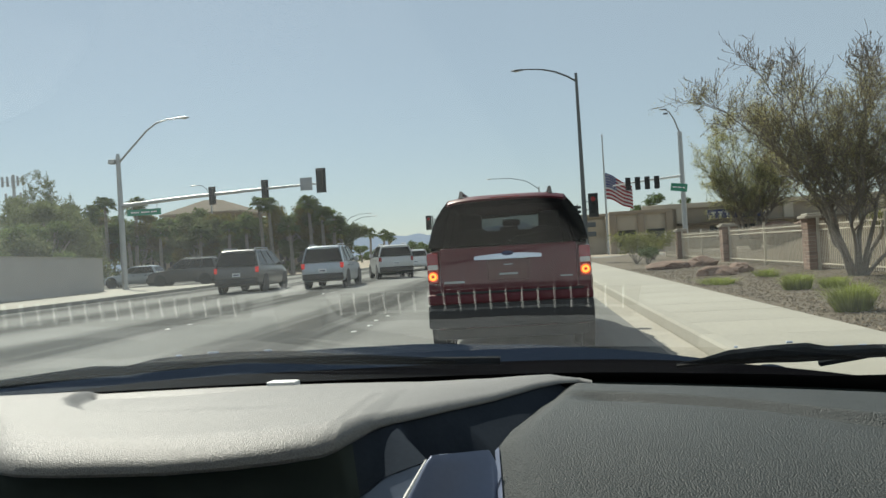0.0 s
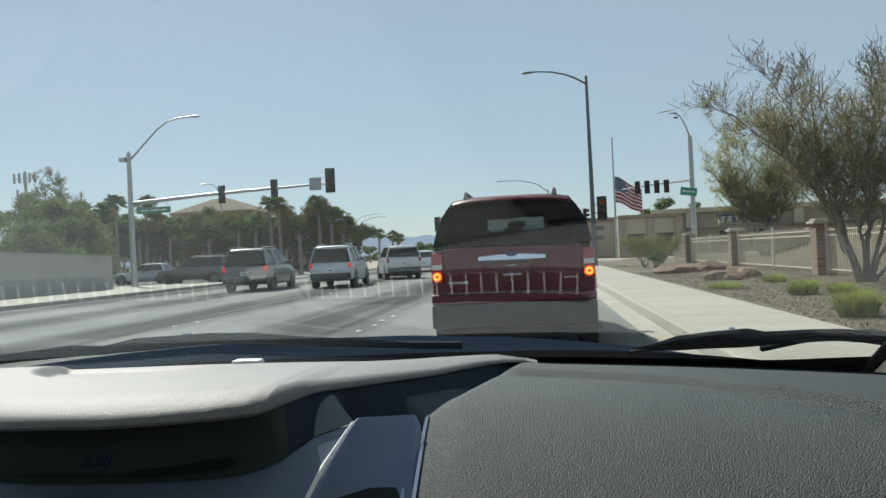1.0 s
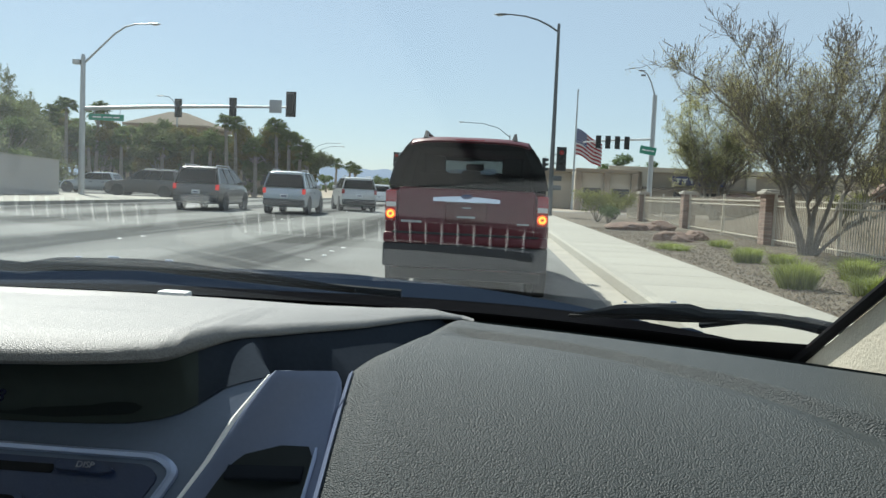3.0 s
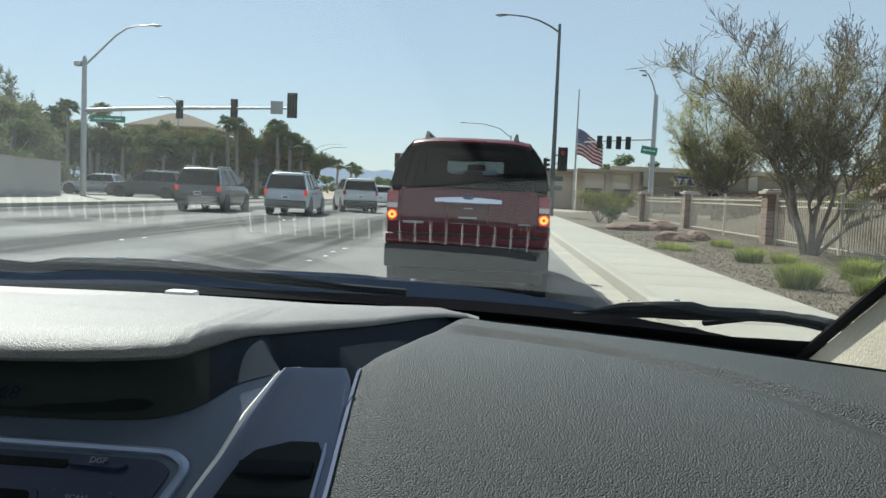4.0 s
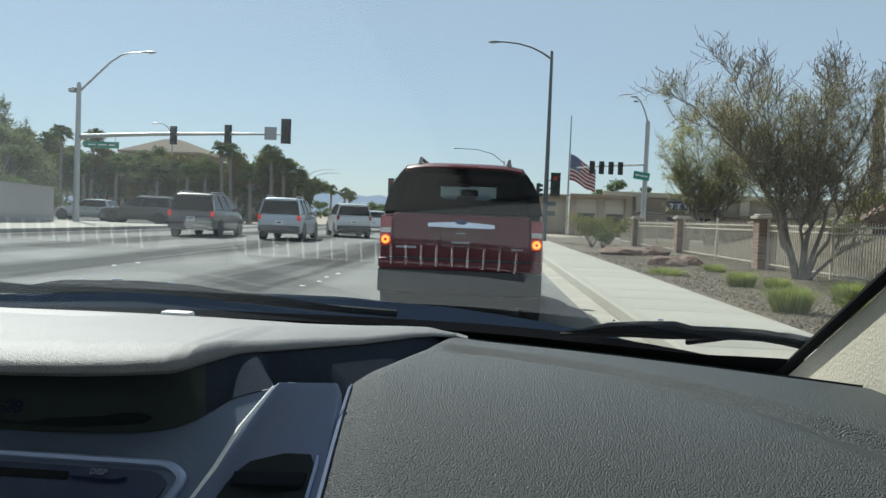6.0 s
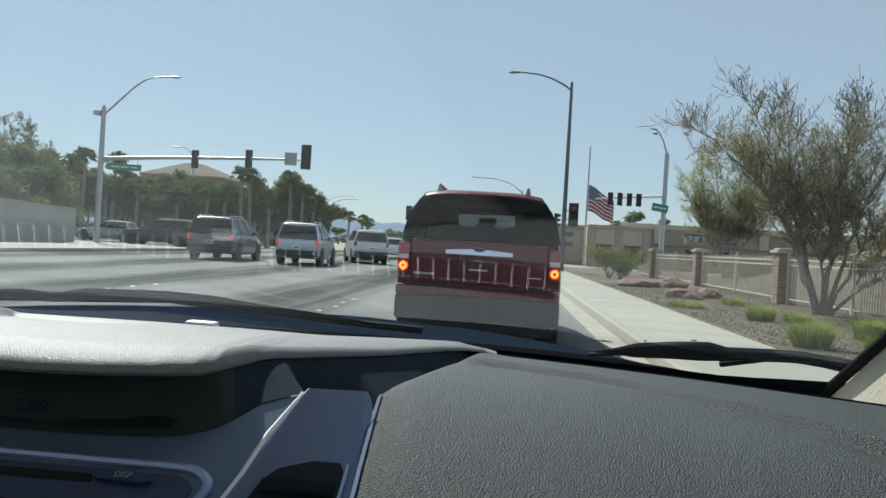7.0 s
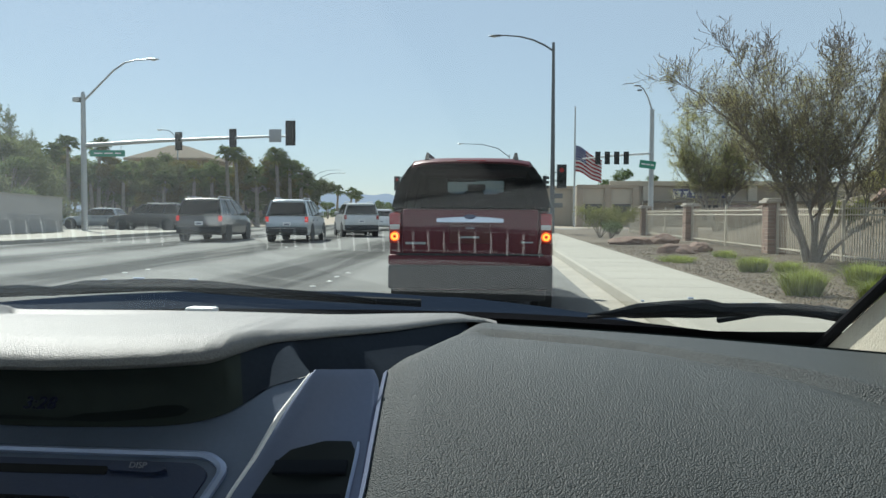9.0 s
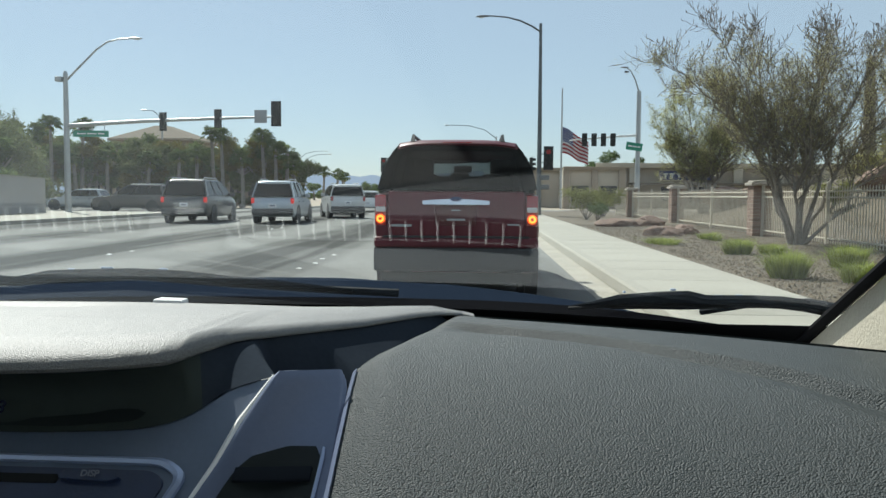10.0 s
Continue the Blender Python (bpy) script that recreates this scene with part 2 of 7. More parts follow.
LEAF_DARK = leafy("dark_green_leaves", (0.130, 0.168, 0.072), 0.55, 0.4)
LEAF_GREY = leafy("grey_green_leaves", (0.145, 0.165, 0.085), 0.5)
GRASS_BLADE = leafy("green_grass_blades", (0.25, 0.29, 0.075), 0.5, 0.4, 0.25, 3, 12)
FROND = leafy("palm_frond", (0.115, 0.150, 0.060), 0.5)
STUCCO = material("tan_stucco", (0.30, 0.25, 0.19), 0.9, vary=0.08, scale=1, fine=20, bump=0.2, bump_scale=40)
STUCCO_PALE = material("pale_stucco", (0.44, 0.39, 0.31), 0.9, vary=0.07, scale=1, fine=20, bump=0.2, bump_scale=40)
ROOF_TILE = material("grey_brown_roof", (0.17, 0.145, 0.115), 0.9, spec=0.1, vary=0.15, scale=3, fine=30)
SIGN_NAVY = material("navy_sign", (0.03, 0.035, 0.10), 0.5, vary=0.08)
# flag red and white lowered to carry the shade on the near side
FLAG_RED = material("flag_red", (0.27, 0.025, 0.035), 0.8, vary=0.1)
FLAG_WHITE = material("flag_white", (0.50, 0.49, 0.50), 0.8, vary=0.05)
FLAG_BLUE = material("flag_blue", (0.03, 0.045, 0.16), 0.8, vary=0.1)
# the haze of distance is put in as a blue glow of the slopes
MOUNTAIN = glowing("mountain_haze_glow", (0.30, 0.37, 0.48), 0.62, (0.06, 0.07, 0.09))
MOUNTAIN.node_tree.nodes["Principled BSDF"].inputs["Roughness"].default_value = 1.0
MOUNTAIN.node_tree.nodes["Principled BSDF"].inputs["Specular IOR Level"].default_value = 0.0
TYRE = material("tyre_rubber", (0.022, 0.022, 0.022), 0.85, vary=0.2, scale=10)
RIM = material("alloy_rim", (0.5, 0.5, 0.5), 0.3, 0.9, vary=0.1)
BLACK_PLASTIC = material("black_plastic", (0.025, 0.025, 0.027), 0.55, vary=0.15, scale=10, bump=0.1, bump_scale=300)
CHROME = material("chrome", (0.75, 0.76, 0.78), 0.12, 1.0, vary=0.04)
RED_LENS = material("red_lamp_lens", (0.30, 0.008, 0.010), 0.15, vary=0.1, coat=1.0)
WHITE_LENS = material("clear_lamp_lens", (0.62, 0.60, 0.58), 0.15, vary=0.1, coat=1.0)
BRAKE_GLOW = glowing("lit_brake_lamp", (1.0, 0.10, 0.008), 1.1)
BRAKE_CORE = glowing("brake_bulb_ring", (1.0, 0.42, 0.05), 1.5)
BRAKE_SMALL = glowing("lit_tail_lamp", (1.0, 0.05, 0.04), 0.28)
SIGNAL_RED = glowing("lit_red_signal", (1.0, 0.05, 0.03), 0.035)
DARK_TRIM = material("dull_black_trim", (0.008, 0.008, 0.009), 0.95, vary=0.1, scale=10, spec=0.0)
SUV_SIDE = pane("dark_side_glass", (0.05, 0.055, 0.06), 0.0)
SUV_GLASS = pane("tinted_rear_glass", (0.12, 0.14, 0.145), 0.06)
SUV_FRONT = pane("clear_front_glass", (0.88, 0.90, 0.90), 0.5)
CAR_GLASS = pane("tinted_car_glass", (0.06, 0.07, 0.07), 0.9)
CAR_GLASS_LIGHT = pane("car_glass", (0.30, 0.33, 0.33), 1.3)
# ---------- the ground and the road ----------
KERB_X, WALK_X, FENCE_X = 1.86, 3.42, 7.85


def plain_slab(name, x0, x1, y0, y1, z0, z1, mat, label, kind="structure", bevel=0.0):
    return solid(name, box(BM(), x0, x1, y0, y1, z0, z1, bevel), mat, label, kind=kind, smooth=False)


def stain_asphalt():
    """Oil-darkened strips along the middle of each lane, broken up by wear."""
    nt = ASPHALT.node_tree
    b = nt.nodes["Principled BSDF"]
    src = b.inputs["Base Color"].links[0].from_socket
    tc, mp, wv, nz = (nt.nodes.new("ShaderNode" + k) for k in ("TexCoord", "Mapping", "TexWave", "TexNoise"))
    wv.bands_direction, wv.wave_profile = "X", "SIN"
    wv.inputs["Scale"].default_value = 2 * math.pi / 20 / 3.95
    wv.inputs["Phase Offset"].default_value = 2 * math.pi * (4.85 / 3.95) + math.pi / 2
    wv.inputs["Distortion"].default_value = 0.6
    nt.links.new(tc.outputs["Object"], wv.inputs["Vector"])
    mp.inputs["Scale"].default_value = (1.3, 0.05, 1)
    nt.links.new(tc.outputs["Object"], mp.inputs["Vector"])
    nz.inputs["Scale"].default_value, nz.inputs["Detail"].default_value = 2.0, 6
    nt.links.new(mp.outputs[0], nz.inputs["Vector"])
    mul = nt.nodes.new("ShaderNodeMath")
    mul.operation = "MULTIPLY"
    nt.links.new(wv.outputs["Fac"], mul.inputs[0])
    nt.links.new(nz.outputs["Fac"], mul.inputs[1])
    mr = nt.nodes.new("ShaderNodeMapRange")
    mr.inputs["From Min"].default_value, mr.inputs["From Max"].default_value = 0.10, 0.46
    mr.inputs["To Min"].default_value, mr.inputs["To Max"].default_value = 1.16, 0.30
    nt.links.new(mul.outputs[0], mr.inputs["Value"])
    hsv = nt.nodes.new("ShaderNodeHueSaturation")
    nt.links.new(mr.outputs[0], hsv.inputs["Value"])
    nt.links.new(src, hsv.inputs["Color"])
    nt.links.new(hsv.outputs[0], b.inputs["Base Color"])


def build_ground():
    stain_asphalt()
    bm = BM()
    sheet(bm, 40, 40, lambda u, v: Vector((lerp(-1800, 1800, u), lerp(-400, 3200, v), -0.16)))
    solid("ground", bm, DESERT, "dry sandy desert ground reaching the horizon", kind="structure")
    plain_slab("road", -17.0, KERB_X - 0.46, -30, 400, -0.15, 0.0, ASPHALT, "grey sun-bleached asphalt road with several lanes")
    plain_slab("road_cross", -160, 160, 48.5, 71, -0.154, -0.004, ASPHALT, "asphalt cross street at the junction")
    plain_slab("gutter", KERB_X - 0.46, KERB_X - 0.12, -30, 46, -0.15, 0.004, GUTTER, "dirty concrete gutter along the kerb")


def build_kerb():
    kerb = thing("kerb", "pale concrete kerb beside the gutter", "kerb", kind="structure")
    first = None
    for i in range(18):
        y0 = -5.8 + i * 3.0
        if first is None:
            bm = BM()
            prof = [(-0.12, -0.1), (-0.12, 0.03), (-0.10, 0.13), (-0.07, 0.155), (0.05, 0.158), (0.05, -0.1)]
            loft(bm, [[(a, y, b) for a, b in prof] for y in (0.004, 2.996)])
            first = mesh_of(bm, "kerb_stone", CONCRETE)
        ob = new("kerb_stone", first)
        ob.parent, ob.location = kerb, (KERB_X, y0, 0)


def build_pavement():
    walk_way = thing("pavement", "light concrete footpath of square panels with tooled joints", "pavement", kind="structure")
    bm = box(BM(), 0.0, WALK_X - KERB_X - 0.05, 0.0025, 1.4975, -0.1, 0.15, 0.005, seg=1)
    me = mesh_of(bm, "paving_panel", CONCRETE)
    for i in range(36):
        ob = new("paving_panel", me)
        ob.parent, ob.location = walk_way, (KERB_X + 0.05, -6 + i * 1.5, rng.uniform(-0.0012, 0.0012))


def bed_height(x, y):
    """The gravel bed: level beside the footpath, rising into a bank behind the fence."""
    h = 0.12 + 0.05 * noise.noise((x * 0.5, y * 0.4, 0)) + 0.02 * noise.noise((x * 2, y * 2, 3))
    if x > FENCE_X + 0.3:
        k = smooth01((x - FENCE_X - 0.3) / 6.5)
        h += 2.1 * k * smooth01((52 - y) / 24)
    return h if x > WALK_X + 0.15 else 0.10


def build_bed():
    bm = BM()
    sheet(bm, 90, 150, lambda u, v: Vector(((x := lerp(WALK_X - 0.02, 32, u ** 1.5)), (y := lerp(-8, 60, v)), bed_height(x, y))))
    solid("gravel_bed", bm, GRAVEL_BED, "brown gravel planting bed and bank beside the footpath", kind="structure")
    # loose stones
    verts, faces = [], []
    r = random.Random(3)
    for _ in range(24000):
        x, y = r.uniform(WALK_X + 0.03, FENCE_X + 2.5), 5 + 27 * r.random() ** 1.5
        s = r.uniform(0.012, 0.034)
        z = bed_height(x, y) + s * 0.15
        k = len(verts)
        a = r.random() * 6.28
        for dx, dy, dz in ((1, 0, 0), (0.2, 0.9, 0.1), (-0.9, 0.2, 0), (-0.1, -0.8, 0.1), (0.05, 0.1, 0.75)):
            dx, dy = dx * math.cos(a) - dy * math.sin(a), dx * math.sin(a) + dy * math.cos(a)
            verts.append((x + dx * s, y + dy * s, z + dz * s))
        faces += [(k, k + 1, k + 4), (k + 1, k + 2, k + 4), (k + 2, k + 3, k + 4), (k + 3, k, k + 4)]
    me = bpy.data.meshes.new("gravel")
    me.from_pydata(verts, [], faces)
    me.materials.append(PEBBLE)
    tagged(new("gravel", me), "loose brown and grey decorative gravel stones", "gravel", kind="stuff")


def build_markers():
    """Raised lane markers: small worn white buttons in short rows along the lane lines."""
    bm = BM()
    tube(bm, [(0, 0, 0), (0, 0, 0.011), (0, 0, 0.018)], [0.05, 0.045, 0.024], 10)
    me = mesh_of(bm, "lane_marker", LINE_WHITE, True)
    r = random.Random(12)
    for x, y0, count in ((-2.75, 13.2, 4), (-6.92, 15.7, 2)):
        for g in range(-1, 6):
            for k in range(count):
                ob = new("lane_marker", me)
                ob.location = (x + r.uniform(-0.05, 0.05), y0 + g * 12.2 + k * 0.98 + r.uniform(-0.06, 0.06), 0)
                ob.scale = (1, 1, r.uniform(0.5, 1.0))
                tagged(ob, "small round white raised marker on the asphalt", "road marker", "lane markers")


def build_median():
    """The far side: pale footpath and kerb, and the long block wall."""
    plain_slab("pavement_far", -21.0, -16.9, -30, 46, -0.15, 0.15, CONCRETE, "pale concrete footpath on the far side of the road", bevel=0.02)
    plain_slab("pavement_corner", -24.5, -21.0, 40, 46, -0.15, 0.15, CONCRETE, "pale concrete corner of the footpath at the junction", bevel=0.02)
    plain_slab("ground_far", -60, -21.0, -30, 44, -0.15, 0.12, DESERT, "dry bare ground behind the block wall")
    wall = thing("wall_block", "long light grey block wall with a flat cap", "wall", kind="structure")
    bm = BM()
    a, b = Vector((-20.9, 2, 0.12)), Vector((-22.9, 43, 0.12))
    way = (b - a).normalized()
    side = way.cross(Vector((0, 0, 1)))

    def slab(p, q, h0, h1, half):
        ring = lambda c, lo, hi: [c - side * half + Vector((0, 0, lo)), c + side * half + Vector((0, 0, lo)), c + side * half + Vector((0, 0, hi)), c - side * half + Vector((0, 0, hi))]
        return [ring(p, 0 if h0 < 0.2 else h0, h1[0]), ring(q, 0 if h0 < 0.2 else h0, h1[1])]

    loft(bm, slab(a, b, 0.0, (2.52, 1.76), 0.1))
    part("wall_face", bm, WALL_BLOCK, wall)
    bm = BM()
    up = Vector((0, 0, 1))
    ring = lambda c, h: [c - side * 0.14 + up * h, c + side * 0.14 + up * h, c + side * 0.14 + up * (h + 0.06), c - side * 0.14 + up * (h + 0.06)]
    loft(bm, [ring(a, 2.52), ring(b, 1.76)])
    part("wall_cap", bm, CONCRETE, wall, "flat concrete cap")


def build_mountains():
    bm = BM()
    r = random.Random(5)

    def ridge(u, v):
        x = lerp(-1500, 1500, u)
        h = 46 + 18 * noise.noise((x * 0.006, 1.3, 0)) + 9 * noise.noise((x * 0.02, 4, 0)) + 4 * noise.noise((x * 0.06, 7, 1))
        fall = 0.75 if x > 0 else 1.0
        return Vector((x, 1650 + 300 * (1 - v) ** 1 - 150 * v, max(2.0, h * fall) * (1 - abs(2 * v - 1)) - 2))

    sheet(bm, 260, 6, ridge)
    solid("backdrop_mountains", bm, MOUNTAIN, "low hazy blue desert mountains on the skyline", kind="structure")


# ---------- plants ----------
def leaf_cloud(bm, centre, radii, count, size, r, shell=0.35):
    """Many small leaves scattered in a rough ellipsoid."""
    c = Vector(centre)
    for _ in range(count):
        d = Vector((r.gauss(0, 1), r.gauss(0, 1), r.gauss(0, 1))).normalized()
        k = (shell + (1 - shell) * r.random()) * (0.8 + 0.35 * noise.noise(d * 2.3 + c))
        p = c + Vector((d.x * radii[0], d.y * radii[1], d.z * radii[2])) * k
        a = Vector((r.gauss(0, 1), r.gauss(0, 1), r.gauss(0, 0.7))).normalized() * size * r.uniform(0.6, 1.4)
        b = a.orthogonal().normalized() * size * r.uniform(0.25, 0.5)
        vs = [bm.verts.new(q) for q in (p - a, p - b * 0.9, p + a, p + b)]
        bm.faces.new(vs)


def leafy_tree(name, label, at, height, spread, leaf, trunk_r, seed, clumps=9, leaves=260, size=0.16, low=0.35, group=""):
    r = random.Random(seed)
    t = thing(name, label, "tree", at, group=group)
    bm, bl = BM(), BM()
    fork = height * low
    tube(bm, [(0, 0, -0.1), (0.03 * height * r.uniform(-1, 1), 0, fork * 0.6), (0, 0.02 * height, fork)], [trunk_r * 1.25, trunk_r, trunk_r * 0.8], 8)
    for i in range(clumps):
        a = i * 2.4 + r.uniform(-0.4, 0.4)
        k = r.uniform(0.25, 1.0)
        c = Vector((math.cos(a) * spread * k, math.sin(a) * spread * k, lerp(fork * 1.05, height * 0.86, r.random() * (1.2 - 0.45 * k))))
        mid = Vector((c.x * 0.4, c.y * 0.4, lerp(fork, c.z, 0.55)))
        tube(bm, [(0, 0.02 * height, fork * 0.95), mid, c], [trunk_r * 0.55, trunk_r * 0.35, trunk_r * 0.1], 5)
        rad = spread * r.uniform(0.35, 0.55)
        leaf_cloud(bl, c, (rad, rad, rad * r.uniform(0.6, 0.9)), leaves, size, r)
    part("trunk", bm, BARK, t)
    part("crown", bl, leaf, t, smooth=False)
    return t


def limb_tree(name, label, at, limbs, seed, girth=0.06, leaf=LEAF, leaf_size=0.035, leaves=3, bare_above=9.0, branches=15, reach=1.25, tips=True):
    """A crooked desert tree: each limb bows out from the root to its own end and carries branches, twigs and small leaves."""
    r = random.Random(seed)
    t = thing(name, label, "tree", at)
    wood, twigs, foliage = BM(), BM(), BM()

    def leaf_at(c, size):
        a = Vector((r.gauss(0, 1), r.gauss(0, 1), r.gauss(0, 1))).normalized() * size * r.uniform(0.5, 1.3)
        b = a.orthogonal().normalized() * size * 0.34
        foliage.faces.new([foliage.verts.new(c + w) for w in (-a, -b, a, b)])

    def twig(p, d, length, rad, level):
        pts, way = [p], d
        n = 3 if level else 2
        for i in range(n):
            way = (way + Vector((r.gauss(0, 0.2), r.gauss(0, 0.2), r.gauss(0.05, 0.16)))).normalized()
            pts.append(pts[-1] + way * length / n)
        tube(twigs, pts, [max(0.0055, rad * (1 - 0.5 * i / n)) for i in range(n + 1)], 4 if level > 1 else 3, cap=False)
        bare = max(0.0, min(1.0, (pts[-1].z - bare_above) / 0.8))
        if level <= 1:
            for _ in range(leaves):
                if r.random() > bare:
                    leaf_at(pts[r.randrange(1, len(pts))] + Vector((r.gauss(0, 0.06), r.gauss(0, 0.06), r.gauss(0, 0.06))), leaf_size)
            if tips and bare > 0.5 and r.random() < 0.25:
                # dry seed pods at the bare ends
                for _ in range(2):
                    tube(twigs, [pts[-1], pts[-1] + Vector((r.gauss(0, 0.015), r.gauss(0, 0.015), r.uniform(0.04, 0.09)))], [0.009, 0.005], 3, cap=False)
        if level:
            for k in range(4):
                f = pts[min(n, 1 + (k % n))]
                side = Vector((r.gauss(0, 1), r.gauss(0, 1), r.gauss(0.35, 0.6))).normalized()
                twig(f, (way * 0.75 + side * 0.75).normalized(), length * r.uniform(0.45, 0.72), rad * 0.6, level - 1)

    for dx, dy, h, bx, bz in limbs:
        root = Vector((dx * 0.035, dy * 0.05, -0.06))
        mid, end = Vector((dx * bx, dy * bx + r.uniform(-0.2, 0.2), h * bz)), Vector((dx, dy, h))
        n = 14
        thick = girth * r.uniform(0.75, 1.1)
        pts = []
        for k in range(n + 1):
            q = k / n
            wob = 0.07 * math.sin(q * math.pi)
            pts.append((1 - q) ** 2 * root + 2 * q * (1 - q) * mid + q * q * end + Vector((r.gauss(0, wob), r.gauss(0, wob), r.gauss(0, wob * 0.6))))
        tube(wood, pts, [max(0.006, thick * (1 - 0.9 * (k / n) ** 0.7)) * (1.25 if k == 0 else 1) for k in range(n + 1)], 7, cap=False)
        for j in range(branches):
            q = 0.30 + 0.70 * (j + r.random()) / branches
            i = min(n - 1, int(q * n))
            p, way = pts[i].lerp(pts[i + 1], q * n - i), (pts[i + 1] - pts[i]).normalized()
            side = Vector((r.gauss(0, 1), r.gauss(0, 1), r.gauss(0.5, 0.5))).normalized()
            twig(p, (way * 0.55 + side * 0.8).normalized(), reach * (1.0 - 0.55 * q) * r.uniform(0.6, 1.1), max(0.006, thick * (1 - q) * 0.5), 2)
    part("trunk", wood, BARK, t, "crooked grey-brown stems")
    part("twigs", twigs, TWIG, t, "fine bare twigs")
    part("crown", foliage, leaf, t, "sparse small leaves", smooth=False)
    return t


def grass_clump(name, label, at, height, spread, blades, seed, mat=GRASS_BLADE, group="grass clumps"):
    r = random.Random(seed)
    bm = BM()
    for _ in range(blades):
        a, k = r.random() * 6.283, r.random() ** 0.7
        root = Vector((math.cos(a) * spread * 0.35 * k, math.sin(a) * spread * 0.35 * k, -0.02))
        out = Vector((math.cos(a + r.gauss(0, 0.5)), math.sin(a + r.gauss(0, 0.5)), 0))
        h, reach, w = height * r.uniform(0.5, 1.05), spread * r.uniform(0.15, 0.75) * k, r.uniform(0.003, 0.006)
        side = Vector((-out.y, out.x, 0)) * w
        m, e = root + out * reach * 0.35 + Vector((0, 0, h * 0.7)), root + out * reach + Vector((0, 0, h * r.uniform(0.75, 1.0)))
        v = [bm.verts.new(q) for q in (root - side, root + side, m + side * 0.8, m - side * 0.8, e)]
        bm.faces.new(v[:4])
        bm.faces.new((v[3], v[2], v[4]))
    ob = solid(name, bm, mat, label, "grass", smooth=False, group=group)
    ob.location = at
    return ob


def shrub(name, label, at, radii, seed, mat=LEAF, count=2600, size=0.05):
    r = random.Random(seed)
    t = thing(name, label, "shrub", at)
    st, bl = BM(), BM()
    for i in range(9):
        a = i * 2.4
        k = r.uniform(0.2, 0.7)
        c = Vector((math.cos(a) * radii[0] * k, math.sin(a) * radii[1] * k, radii[2] * r.uniform(0.7, 1.5)))
        tube(st, [(0, 0, -0.05), c * 0.5, c], [0.02, 0.014, 0.006], 5)
        leaf_cloud(bl, c, (radii[0] * 0.5, radii[1] * 0.5, radii[2] * 0.5), count // 9, size, r, shell=0.1)
    part("stems", st, BARK, t)
    part("foliage", bl, mat, t, smooth=False)
    return t


def boulder(name, label, at, size, seed, group="boulders", rz=0.0):
    bm = BM()
    bmesh.ops.create_icosphere(bm, subdivisions=4, radius=1.0)
    off = Vector((seed * 3.1, seed * 1.7, 0))
    for v in bm.verts:
        d = v.co.normalized()
        k = 1 + 0.34 * noise.noise(d * 1.2 + off) + 0.16 * noise.noise(d * 2.8 + off) + 0.06 * noise.noise(d * 7 + off)
        # flattened facets
        for f in range(5):
            w = Vector((math.sin(seed + f * 2.1), math.cos(seed * 1.3 + f * 1.7), math.sin(f * 1.1 + seed))).normalized()
            k = min(k, 0.86 / max(0.2, d.dot(w)) if d.dot(w) > 0.5 else k)
        v.co = Vector((d.x * k * size[0], d.y * k * size[1], d.z * k * size[2]))
    ob = solid(name, bm, ROCK, label, "boulder", group=group)
    ob.matrix_basis = pose(at[0], at[1], at[2] + size[2] * 0.45, 0, 0, rz)
    return ob


def palm(name, label, at, height, seed, crown=2.0, fronds=38, trunk_r=0.22, group="palms"):
    r = random.Random(seed)
    t = thing(name, label, "palm tree", at, group=group)
    bm, bl, dead = BM(), BM(), BM()
    bend = r.uniform(-0.25, 0.25)
    pts = [(bend * (k / 6) ** 2, 0, height * k / 6) for k in range(7)]
    tube(bm, pts, [trunk_r * (1.25 - 0.45 * k / 6) for k in range(7)], 9)
    top = Vector(pts[-1])

    def frond(b, a, up, length, mat_w):
        """A bare stalk that ends in a fan of narrow, drooping leaflets."""
        d = Vector((math.cos(a) * math.cos(up), math.sin(a) * math.cos(up), math.sin(up)))
        side = Vector((-math.sin(a), math.cos(a), 0))
        sag = Vector((0, 0, -1))
        stalk = length * 0.45
        hub = top + d * stalk + sag * 0.1 * stalk
        tube(b, [top, top + d * stalk * 0.5, hub], [0.03, 0.022, 0.016], 3, cap=False)
        for j in range(11):
            t = radians(-75 + 150 * j / 10)
            w = d * math.cos(t) + side * math.sin(t)
            ln = length * 0.58 * (0.75 + 0.25 * math.cos(t)) * r.uniform(0.85, 1.1)
            mid = hub + w * ln * 0.55 + sag * ln * 0.06
            end = hub + w * ln * 0.92 + sag * ln * (0.30 + 0.15 * mat_w)
            across = w.cross(Vector((0, 0, 1)))
            across = across.normalized() * 0.055 * length * mat_w if across.length > 1e-3 else side * 0.04
            b.faces.new([b.verts.new(q) for q in (hub, mid - across, end, mid + across)])

    for i in range(fronds):
        frond(bl, i * 2.4 + r.uniform(-0.3, 0.3), r.uniform(-0.35, 1.2), crown * r.uniform(0.8, 1.1), 1.0)
    for i in range(9):
        frond(dead, i * 2.4, r.uniform(-1.3, -0.8), crown * r.uniform(0.5, 0.75), 0.7)
    part("trunk", bm, BARK, t)
    part("fronds", bl, FROND, t, smooth=False)
    part("dead_fronds", dead, LEAF_YELLOW, t, "dry hanging fronds", smooth=False)
    return t
